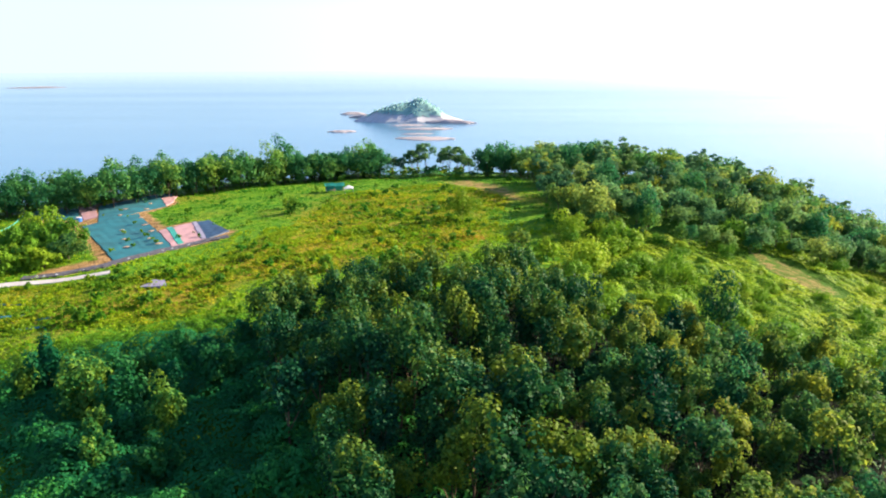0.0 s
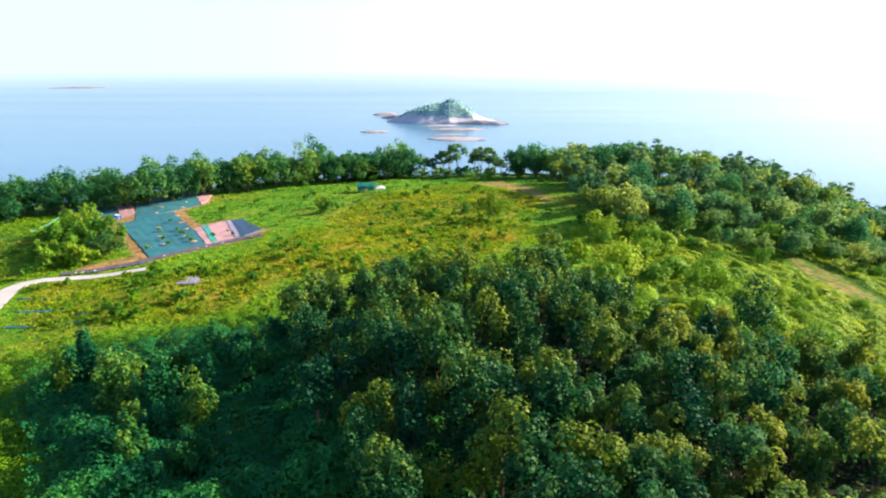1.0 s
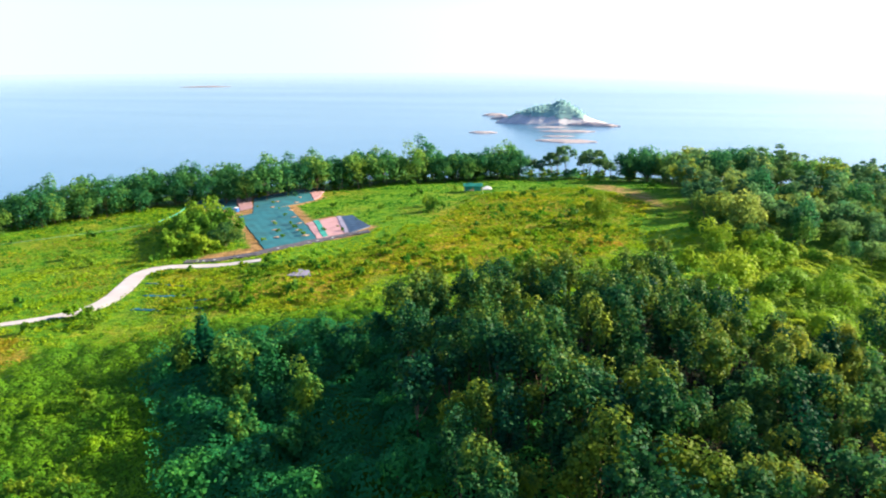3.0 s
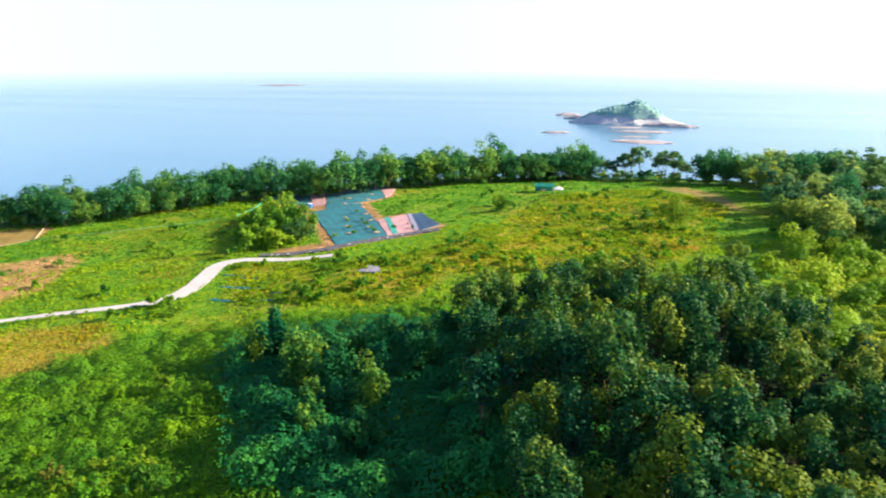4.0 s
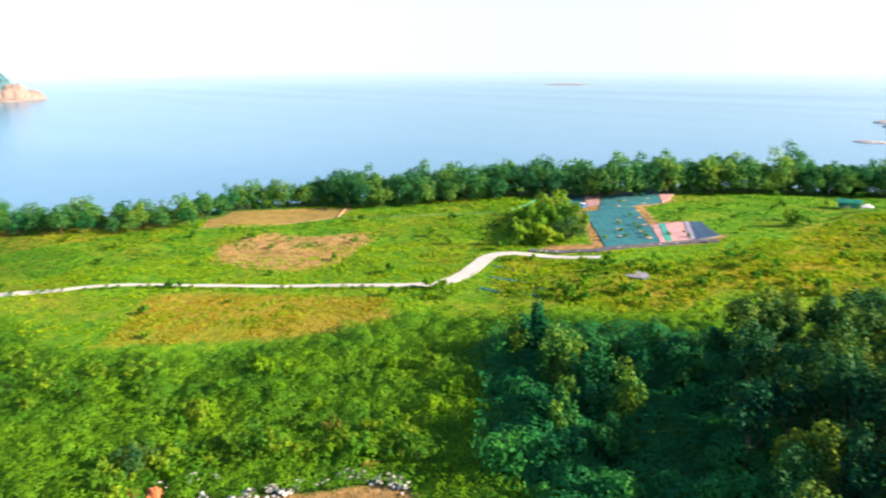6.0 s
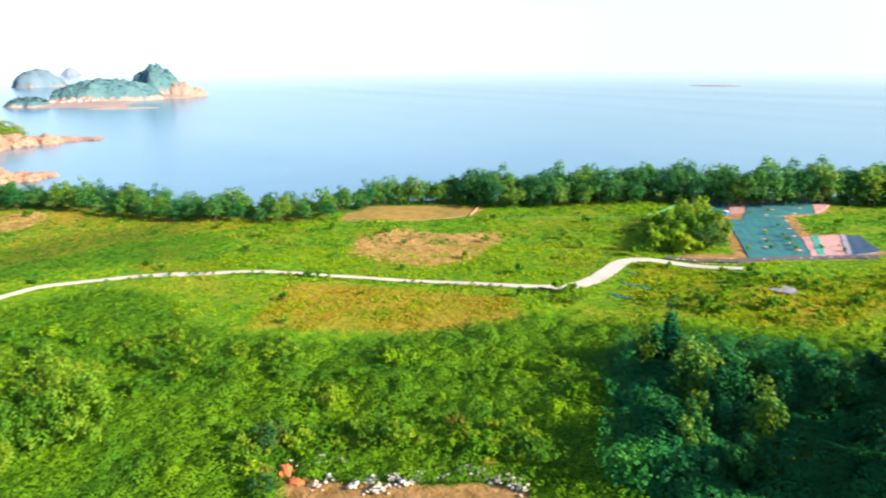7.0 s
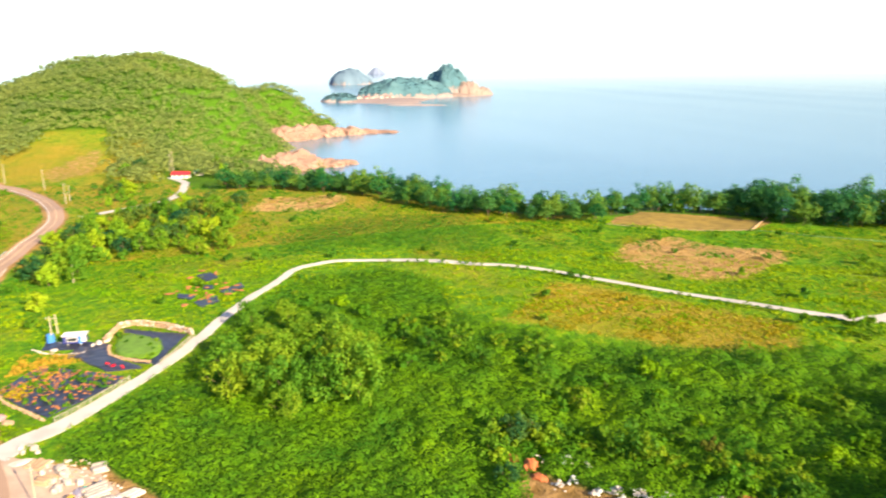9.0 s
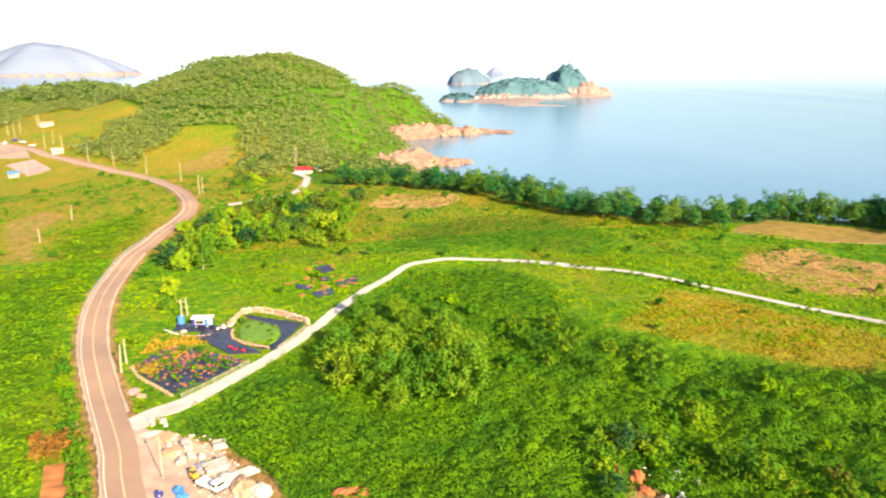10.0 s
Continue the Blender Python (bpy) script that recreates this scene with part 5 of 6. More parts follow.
def lane_fence(points, label):
    """White panels between posts on a low plinth."""
    line = glide(points, 2.0)
    z = ground_z(line[:, 0], line[:, 1]) + 0.1
    f = root("panel_fence", line[0, 0], line[0, 1], z[0])
    o = (line[0, 0], line[0, 1], z[0])
    for i in range(len(line)):
        x, y, h = line[i, 0] - o[0], line[i, 1] - o[1], z[i] - o[2]
        part("post", box(bmesh.new(), x, y, h - 0.4, 0.09, 0.09, 1.6, 0, 0.012), WEATHERED_WHITE, f)
        if i + 1 < len(line):
            d = line[i + 1] - line[i]
            L, a = float(np.hypot(*d)), math.degrees(math.atan2(d[1], d[0]))
            tilt = z[i + 1] - z[i]
            b = bmesh.new()
            for hz, th in ((0.12, 0.06), (1.1, 0.06)):
                box(b, L / 2, 0, hz, L - 0.1, 0.04, th)
            for v in b.verts:
                v.co.z += tilt * v.co.x / L
            ob = part("panel", b, WEATHERED_WHITE, f)
            ob.matrix_basis = pose(x, y, h, 0, 0, a)
            for k in range(1, 9):
                part_mesh("bar", FENCE_BAR, ob, at=Matrix.Translation((L * k / 9, 0, 0.14 + tilt * k / 9)))
    return tagged(f, label, "fence")


FENCE_A, FENCE_B = [(-129.0, -23.8), (-132.4, -20.4), (-136.8, -16.7), (-141.7, -12.5)], [(-147.1, -7.0), (-152.2, -3.8), (-159.3, -0.2)]
lane_fence(FENCE_A, "white barred panel fence along the lane")
lane_fence(FENCE_B, "white barred panel fence at the lane's bend")


def wheel(parent, x, y, r, w=0.22):
    tyre = part("wheel", rod(bmesh.new(), (x, y - w / 2, r), (x, y + w / 2, r), r, r, 14), RUBBER, parent)
    rim = part("rim", rod(bmesh.new(), (x, y - w / 2 - 0.01, r), (x, y + w / 2 + 0.01, r), r * 0.55, r * 0.55, 10), STEEL, tyre, "steel rim")
    return tyre


def trailer(x, y, turn):
    t = root("sales_trailer", x, y, zat(x, y) + 0.05, turn)
    part("body", box(bmesh.new(), 0, 0, 0.45, 4.6, 2.1, 1.75, 0, 0.12), NAVY, t, "navy blue body")
    part("roof", box(bmesh.new(), 0, 0, 2.2, 5.0, 2.5, 0.3, 0, 0.12), WHITE, t, "white overhanging roof")
    part("side_panel", box(bmesh.new(), 2.0, -1.08, 0.9, 0.9, 0.06, 1.2, 0, 0.02), WHITE, t)
    win = part("window", box(bmesh.new(), -0.4, -1.08, 0.95, 2.2, 0.08, 1.0, 0, 0.02), WHITE, t, "white window frame")
    part("pane", box(bmesh.new(), -0.4, -1.13, 1.08, 1.9, 0.03, 0.74), DARK_GLASS, win)
    part("door", box(bmesh.new(), 1.3, -1.07, 0.5, 0.7, 0.05, 1.6, 0, 0.02), BLUE, t)
    for px in (-1.3, 1.3):
        for py in (-0.95, 0.95):
            wheel(t, px, py, 0.34)
    part("drawbar", rod(bmesh.new(), (-2.3, 0, 0.5), (-3.4, 0, 0.45), 0.06, 0.05, 6), STEEL, t)
    return tagged(t, "navy and white sales trailer parked on film", "trailer")


trailer(-167.4, -24.6, 82)
tank = root("water_tank", -170, -29.8, zat(-170, -29.8))
part("tank_body", rod(bmesh.new(), (0, 0, 0), (0, 0, 1.9), 0.85, 0.8, 16), BLUE, tank)
part("lid", rod(bmesh.new(), (0, 0, 1.9), (0, 0, 2.1), 0.5, 0.35, 12), BLUE, tank)
tagged(tank, "upright blue plastic water tank near the trailer", "water tank")
for k, (x, y, s) in enumerate([(-164.6, -28.6, 1.2), (-165.4, -19.8, 1.6), (-166.2, -18.4, 1.3), (-164.6, -21, 1.0)]):
    tagged(loose_stone("boulder", PALE_STONES[k % 5], x, y, zat(x, y) + 0.35, s, rnd), "pale boulder beside the trailer", "boulder", "boulders by the trailer")


# ---------------------------------------------------------------- builders' yard by the road
tagged(sheet("yard_floor", [(-121.5, -32.4), (-111, -15.5), (-86, -4), (-86, -24)], 0.1, plain("dusty_yard", (0.42, 0.32, 0.26), 0.95, 0, 0.3, 0.3, 0.6, 5), 20, 0.06),
       "dusty pale yard floor beside the road", "yard", kind="structure")
def pickup(x, y, turn, paint, label, name="pickup_truck", category="truck", flat=True):
    t = root(name, x, y, zat(x, y) + 0.18, turn)
    part("chassis", box(bmesh.new(), 0, 0, 0.35, 4.6, 1.5, 0.25, 0, 0.04), RUBBER, t)
    b = bmesh.new()
    box(b, 1.55, 0, 0.5, 1.5, 1.65, 1.35, 0, 0.12)
    for v in b.verts:
        if v.co.z > 1.2:
            v.co.x = 1.55 + (v.co.x - 1.55) * 0.78 - 0.1
            v.co.y *= 0.9
    cab = part("cab", b, paint, t)
    part("windscreen", box(bmesh.new(), 2.12, 0, 1.15, 0.08, 1.3, 0.5, 0, 0.01), DARK_GLASS, cab)
    for s in (-1, 1):
        part("side_window", box(bmesh.new(), 1.5, s * 0.77, 1.15, 0.8, 0.06, 0.45, 0, 0.01), DARK_GLASS, cab)
        part("headlight", box(bmesh.new(), 2.3, s * 0.6, 0.7, 0.06, 0.3, 0.2, 0, 0.01), WHITE, cab)
    part("bumper", box(bmesh.new(), 2.36, 0, 0.4, 0.12, 1.6, 0.2, 0, 0.03), RUBBER, t)
    if flat:
        bed = part("bed", box(bmesh.new(), -0.75, 0, 0.6, 2.9, 1.7, 0.08, 0, 0.01), paint, t)
        for s in (-1, 1):
            part("side_board", box(bmesh.new(), -0.75, s * 0.84, 0.66, 2.9, 0.05, 0.4, 0, 0.01), paint, bed)
        part("tailboard", box(bmesh.new(), -2.18, 0, 0.66, 0.05, 1.7, 0.4, 0, 0.01), paint, bed)
    else:
        part("rear_body", box(bmesh.new(), -0.7, 0, 0.5, 3.0, 1.68, 0.95, 0, 0.12), paint, t)
        part("rear_glass", box(bmesh.new(), -0.3, 0, 1.35, 1.9, 1.5, 0.35, 0, 0.08), DARK_GLASS, t)
    for px in (1.5, -1.4):
        for s in (-1, 1):
            wheel(t, px, s * 0.75, 0.32)
    return tagged(t, label, category, "vehicles")


pickup(-98.6, -15.4, 48, WHITE, "small white flatbed pickup truck parked in the yard")


def bulk_bag(x, y, s, turn, material, label="lumpy white bulk bag of rubble"):
    g = root("bulk_bag", x, y, zat(x, y), turn, s)
    b = bmesh.new()
    box(b, 0, 0, 0, 1.2, 1.1, 1.05, 0, 0.2)
    bmesh.ops.subdivide_edges(b, edges=b.edges[:], cuts=1, use_grid_fill=True)
    rr = random.Random(int(x * 10 + y))
    for v in b.verts:
        v.co += Vector((rr.uniform(-.08, .08), rr.uniform(-.08, .08), rr.uniform(-.06, .08) if v.co.z > 0.2 else 0))
    part("sack", b, material, g)
    for px in (-0.4, 0.4):
        part("strap", rod(bmesh.new(), (px, -0.4, 1.02), (px, 0.4, 1.1), 0.05, 0.05, 5), material, g)
    return tagged(g, label, "bulk bag", "bulk bags in the yard")


for k, (x, y, s) in enumerate([(-121, -27.6, 1.1), (-119.8, -27.2, 0.9), (-120.4, -25.6, 1.2), (-119.3, -25.0, 0.8), (-112.4, -20.8, 1.7), (-111, -20.2, 1.5), (-112.6, -23.4, 0.9),
                               (-108.6, -19.6, 1.3), (-107.6, -20.6, 1.2), (-108.2, -17.8, 1.1), (-109.8, -21.6, 1.0), (-106.8, -21.0, 1.1)]):
    bulk_bag(x, y, s * 0.7, k * 31, WEATHERED_WHITE if k % 3 else STONE_PALE)


def timber_stack(x, y, turn, n, length, material, label, name="beam_stack"):
    g = root(name, x, y, zat(x, y), turn)
    rr = random.Random(int(x * 7 - y))
    for i in range(n):
        part("beam", box(bmesh.new(), rr.uniform(-.3, .3), (i % 4) * 0.75 - 1.1, (i // 4) * 0.5, length * rr.uniform(.8, 1.05), 0.62, 0.42, rr.uniform(-4, 4), 0.04), material, g)
    return tagged(g, label, "stack", "stacks in the yard")


timber_stack(-104.6, -15.4, 115, 8, 3.4, WEATHERED_WHITE, "stack of long white concrete beams in the yard")
timber_stack(-111.9, -15.6, 100, 5, 2.2, WEATHERED_WHITE, "loose stack of white boards at the yard's edge")
timber_stack(-102.6, -11.2, 120, 3, 4.0, STONE_PALE, "short stack of pale slabs among weeds")
timber_stack(-115.5, -24.6, 150, 4, 2.8, STONE_BUFF, "pile of buff timber beams by the road")
timber_stack(-110.6, -22.8, 60, 6, 2.2, STONE_BUFF, "heap of buff beams by the roadside")


def tarp_heap(x, y, rx, ry, h, turn, material, label, name="gravel_mound"):
    b = bmesh.new()
    bmesh.ops.create_uvsphere(b, u_segments=14, v_segments=8, radius=1)
    rr = random.Random(int(x * 13 + y * 3))
    for v in b.verts:
        f = 1 + rr.uniform(-.16, .16)
        v.co = Vector((v.co.x * rx * f * 0.82, v.co.y * ry * f * 0.82, max(-0.3, v.co.z * h * f)))
    me = bpy.data.meshes.new(name)
    b.to_mesh(me)
    b.free()
    me.materials.append(material)
    ob = new(name, me)
    ob.matrix_basis = pose(x, y, zat(x, y), 0, 0, turn)
    return tagged(ob, label, "heap", "heaps in the yard")


tarp_heap(-101, -13.2, 2.6, 2.0, 1.0, 30, STONE_PALE, "heap of pale gravel behind the pickup")
tarp_heap(-98.2, -10.8, 3.4, 2.2, 1.3, 10, STONE_BUFF, "heap of pinkish broken stone in the yard")
tarp_heap(-96.8, -8.2, 2.4, 1.8, 1.0, 50, STONE_PALE, "heap of pale grey gravel in the yard")
tarp_heap(-99, -20, 1.5, 1.0, 0.8, 20, BLUE, "crumpled bright blue tarpaulin over goods", "tarpaulin")
tarp_heap(-97.4, -19.2, 1.2, 0.9, 0.7, 70, BLUE, "crumpled bright blue tarpaulin over goods", "tarpaulin")
tarp_heap(-98.4, -22.6, 1.0, 0.8, 0.8, 0, NAVY, "dark blue tarpaulin over goods", "tarpaulin")
tarp_heap(-105.6, -17.6, 1.6, 1.2, 0.7, 0, SLATE, "grey tarpaulin over goods", "tarpaulin")
tarp_heap(-107, -15.8, 1.3, 0.7, 0.5, 0, STONE_DARK, "dark heap of scrap behind the beams", "scrap_mound")
tarp_heap(-106.4, -17, 0.7, 0.6, 0.6, 0, NET_GREEN, "small green net bundle", "net_bundle")
tarp_heap(-117, -27, 2.4, 1.2, 0.35, 110, STONE_PALE, "spread of pale gravel beside the road")
tarp_heap(-135, -33.4, 1.8, 1.4, 0.6, 0, PINK, "heap of pinkish rubble at the junction")
tarp_heap(-132.6, -31.6, 1.8, 1.0, 0.5, 40, STONE_BUFF, "heap of buff rubble at the junction")


def mini_loader(x, y, turn):
    g = root("mini_loader", x, y, zat(x, y) + 0.1, turn, 0.7)
    part("body", box(bmesh.new(), 0, 0, 0.4, 2.0, 1.2, 0.9, 0, 0.15), YELLOW, g)
    part("cab", box(bmesh.new(), -0.2, 0, 1.3, 0.9, 1.0, 0.8, 0, 0.08), DARK_GLASS, g)
    part("cab_roof", box(bmesh.new(), -0.2, 0, 2.1, 1.1, 1.2, 0.1, 0, 0.03), YELLOW, g)
    part("bucket", box(bmesh.new(), 1.6, 0, 0.1, 0.7, 1.4, 0.6, 0, 0.1), YELLOW, g)
    for s in (-0.5, 0.5):
        part("arm", rod(bmesh.new(), (-0.6, s, 1.2), (1.5, s, 0.6), 0.08, 0.08, 6), YELLOW, g)
    for px in (-0.6, 0.6):
        for s in (-0.65, 0.65):
            wheel(g, px, s, 0.36, 0.26)
    return tagged(g, "small yellow wheeled loader in the yard", "loader")


mini_loader(-102.2, -18.2, 40)
pole = root("concrete_post", -103, -22.8, zat(-103, -22.8))
part("shaft", rod(bmesh.new(), (0, 0, -0.3), (0, 0, 7.2), 0.1, 0.07, 8), POLE_GREY, pole)
part("collar", rod(bmesh.new(), (0, 0, 6.2), (0, 0, 6.5), 0.22, 0.22, 8), STEEL, pole)
tagged(pole, "thin pale concrete post in the yard", "post")
scrap = random.Random(44)
for k in range(260):
    x, y = scrap.uniform(-116, -95), 0
    y = -26 + (x + 116) * 0.45 + scrap.uniform(0, 9)
    if float(inside(np.array(x), np.array(y), YARD)) < -2:
        continue
    me = scrap.choice(PALE_STONES + BUFF_STONES + BLUE_STONES[:2])
    tagged(loose_stone("rubble_stone", me, x, y, zat(x, y) + 0.1, scrap.uniform(0.15, 0.55), scrap), "broken pale stone lying in the yard", "stone", "rubble of the yard")

# ---------------------------------------------------------------- rubble at the scrub's edge
rub = random.Random(5)
RUBBLE = [((-91.0, 49.1), 0.9, 6), ((-88.6, 52.2), 1.2, 7), ((-85.4, 54.4), 0.6, 3), ((-83.2, 48.5), 0.9, 14), ((-82.8, 50.7), 0.8, 10), ((-78.7, 52.0), 0.9, 14), ((-77.9, 54.5), 1.0, 24), ((-75.1, 53.5), 1.0, 26), ((-75.7, 57.0), 1.0, 24), ((-73.3, 57.2), 1.0, 20), ((-73.1, 59.6), 0.8, 10), ((-68.9, 65.2), 1.0, 18), ((-66.6, 65.9), 0.9, 14), ((-64.1, 66.8), 0.9, 16), ((-61.7, 67.6), 0.9, 18), ((-59.7, 67.2), 0.9, 14), ((-70.0, 61.9), 0.8, 8)]
for (cx, cy), spread, n in RUBBLE:
    for k in range(n):
        x, y = cx + rub.gauss(0, spread * 0.7), cy + rub.gauss(0, spread * 0.7)
        d = math.hypot(x - cx, y - cy)
        tagged(loose_stone("rubble_rock", rub.choice(PALE_STONES + BLUE_STONES + PALE_STONES), x, y, zat(x, y) + 0.15 + max(0, 0.9 - d * 0.5) * rub.random(), rub.uniform(0.3, 0.72), rub),
               "broken whitish rock heaped at the scrub's edge", "rock", "rubble rocks")
for x, y, rx, ry, h in [(-89.4, 46.9, 1.5, 1.5, 1.5), (-92.3, 45.3, 1.4, 0.9, 0.9), (-86.2, 46.8, 1.8, 1.0, 0.7), (-67.7, 69.1, 2.0, 1.0, 0.8)]:
    tarp_heap(x, y, rx, ry, h, 30, RUST, "bank of raw red earth at the scrub's edge", "earth_bank")
tarp_heap(-94, 4.4, 2.4, 3.4, 0.9, 10, RUST, "mound of bare red earth among the vines", "earth_bank")

tagged(sheet("ploughed_field", [(-216, 141.6), (-187.6, 177.4), (-198, 195), (-231, 164)], 0.1, plain("tan_tilled_soil", (0.22, 0.155, 0.025), 0.95, 0, 0.25, 0.4, 0.9, 3), 30, 0.08),
       "tilled field of tan soil before the cliff trees", "field", kind="structure")

# ---------------------------------------------------------------- kitchen plot below the road
KITCHEN = [(-109, -41), (-110.4, -35.8), (-99.8, -32.6), (-98.6, -38.6)]
tagged(sheet("kitchen_plot", KITCHEN, 0.15, SOIL, 12, 0.1), "small plot of bare orange soil", "vegetable plot")
for k in range(16):
    for j in range(4):
        low_plant(name="vegetable_plant", x=-108 + k * 0.6 - j * 0.05, y=-37.3 + k * 0.18 + j * 0.75 - 0.9 * 0, size=0.8, lift=0.1, label="leafy vegetable in a row on the plot", group="vegetables")


# ---------------------------------------------------------------- houses and cars in the distance
def house(name, x, y, turn, sx, sy, h, wall_mat, roof_mat, label):
    g = root(name, x, y, zat(x, y), turn)
    wall = part("wall", box(bmesh.new(), 0, 0, -0.5, sx, sy, h + 0.5), wall_mat, g)
    b = bmesh.new()
    o = 0.35
    vs = [b.verts.new(p) for p in ((-sx / 2 - o, -sy / 2 - o, h), (sx / 2 + o, -sy / 2 - o, h), (sx / 2 + o, sy / 2 + o, h), (-sx / 2 - o, sy / 2 + o, h), (-sx / 2 - o, 0, h + sy * 0.3), (sx / 2 + o, 0, h + sy * 0.3))]
    for f in ((0, 1, 5, 4), (2, 3, 4, 5), (0, 4, 3), (1, 2, 5), (0, 3, 2, 1)):
        b.faces.new([vs[k] for k in f])
    part("roof", b, roof_mat, g)
    part("door", box(bmesh.new(), sx * 0.3, -sy / 2 - 0.03, 0, 0.95, 0.08, 2.05, 0, 0.01), TIMBER, g)
    for k in (-0.3, 0.0):
        w = part("window", box(bmesh.new(), sx * k, -sy / 2 - 0.03, 0.95, 1.3, 0.1, 1.1, 0, 0.01), WHITE, g, "white window frame")
        part("pane", box(bmesh.new(), sx * k, -sy / 2 - 0.09, 1.03, 1.1, 0.02, 0.94), DARK_GLASS, w)
    return tagged(g, label, "house", "houses")


house("cottage", -409, 0.5, 70, 8.5, 5.4, 1.9, WHITE, RED, "small cottage with a bright red roof")
house("shed", -414.5, 9.5, 95, 4.5, 3.6, 2.2, WHITE, ROOF_GREEN, "small white shed with a green roof")
house("cottage", -499, -152, 115, 6.5, 4, 2.3, WEATHERED_WHITE, WEATHERED_WHITE, "low white house beside the road")
house("cottage", -426, -153, 110, 5, 3.4, 2.1, WEATHERED_WHITE, BLUE, "low white farmhouse with a blue roof")
house("cottage", -612, -191, 100, 9, 4, 2.4, STONE_PALE, STONE_BUFF, "long low building on the far slope")
pickup(-548, -188, 60, WHITE, "white car parked where the road widens", "car", "car", False)
pickup(-560, -197, 120, NAVY, "dark blue car parked by the road", "car", "car", False)
pickup(-553, -201, 20, STEEL, "silver car parked by the road", "car", "car", False)
pickup(-529, -176, 60, WHITE, "white car on the far bend of the road", "car", "car", False)
for i in range(9):
    f = i / 9
    a, b = np.array((-467, -171)) * (1 - f) + np.array((-424, -145)) * f, np.array((-480, -160)) * (1 - f) + np.array((-446, -140)) * f
    d = np.array((2.5, 1.55))
    tagged(sheet("crop_row", [a, b, b + d, a + d], 0.35, PINK, 8, 0.1), "long bed under faded pink film", "crop bed", "beds under film")
tagged(sheet("parking_lot", [(-531, -181), (-552, -206), (-500, -200), (-490, -165)], 0.3, plain("dusty_lot", (0.34, 0.25, 0.2), 0.95, 0, 0.1, 0.3, 0.3, 3), 12, 0.0), "pale dusty parking area beside the road", "parking area", kind="structure")
# ---------------------------------------------------------------- single trees, bushes and vine-hung clumps
vine_protos = [make_tree("vine_covered_tree", 80 + i, 2.1 + 0.25 * i, -0.6, 5.6 + 0.6 * i, 40, 1700, 0.36, LEAF_DRAPE, 0, 0, 1.9, 0.34, up=0.05, tip=(0.22, 0.36)) for i in range(4)]
VINE_SPOTS = [(-65, 111), (-61, 113), (-68.5, 109), (-58, 108), (-52, 108), (-50, 112), (-55, 103), (-48, 101), (-45, 94), (-50, 95), (-43, 104), (-46, 87), (-40, 95), (-52, 88), (-38, 86), (-42, 79),
              (-36, 108), (-40, 115), (-46, 118), (-35, 122)]
BANK_BUSHES = spots(VINE_BANK, 10.5, 43, lambda x, y: (inside(x, y, BARE[1]) < -2) & (inside(x, y, HILL_WOOD) < 0) & (x < 120))
plant(vine_protos, VINE_SPOTS, 15, 0.85, 1.4, "small tree smothered by hanging green vines", "tree", "vine-hung trees")
hollow_protos = [make_tree("vine_covered_bush", 94 + i, 2.2 + 0.3 * i, -0.8, 2.8 + 0.5 * i, 16, 1000, 0.34, LEAF_SHADE, 0, 0, 1.1, 0.3, up=0.2, tip=(0.4, 0.6)) for i in range(3)]
plant(hollow_protos, spots(VINE_HOLLOW, 7.0, 45, lambda x, y: (waves(x, y, 13, 46) > -0.5) & (y < 114) & (np.hypot(x, y) > 76)), 13, 0.6, 1.3, "bush under draped vines in the shady hollow", "bush", "vine-hung bushes")
bank_protos = [make_tree("vine_covered_bush", 90 + i, 2.3 + 0.3 * i, -0.8, 3.4 + 0.6 * i, 10, 1300, 0.34, LEAF_BANK, 0, 0, 1.15, 0.22, up=0.25, tip=(0.4, 0.62)) for i in range(4)]
below_bare = [p for p in BANK_BUSHES if p[0] > 66 and p[1] < 196]
plant([copy_thing(p, Matrix.Identity(4)) for p in bank_protos], below_bare, 24, 0.35, 0.75, "low bush buried under vines below the bare patch", "bush", "vine-hung bushes")
plant(bank_protos, [p for p in BANK_BUSHES if p not in below_bare], 14, 0.7, 1.5, "bush buried under bright green vines on the bank", "bush", "vine-hung bushes")

bush_protos = [make_tree("bush", 100 + i, 1.7 + 0.2 * i, -0.4, 2.6 + 0.35 * i, 13, 420, 0.36, (LEAF_VINE, LEAF_SHRUB)[i % 2], 0, 0, 1.1, 0.4, 0.06) for i in range(6)]
BUSH_ZONE = [(-90, 49), (-72, 66), (-58, 75), (-66, 90), (-80, 102), (-100, 92), (-120, 72), (-138, 62), (-150, 50), (-150, 34), (-128, 36), (-106, 50)]
bush_spots = spots(BUSH_ZONE, 7.2, 33, lambda x, y: (waves(x, y, 18, 4) > -0.35) & (inside(x, y, STRAW_STRIP) < 0) & clear_of_ways(x, y, 3))
bush_spots += [(-95.5, 47.1), (-96, 50), (-93.4, 54.2), (-88.4, 57.0), (-84, 61.6), (-79, 65), (-75, 68), (-70.7, 71.5), (-65.3, 73), (-99.9, 52), (-96.5, 44), (-94, 42), (-62, 73), (-56, 73), (-52, 78),
               (-167.9, 26), (-165, 33), (-176.7, 25), (-150, 31), (-157, 37), (-110, 126), (-104, 133), (-106, 131), (-161, 96), (-100, 128)]
plant(bush_protos, bush_spots, 16, 0.6, 1.2, "leafy green bush standing out of the scrub", "bush", "bushes of the scrub")

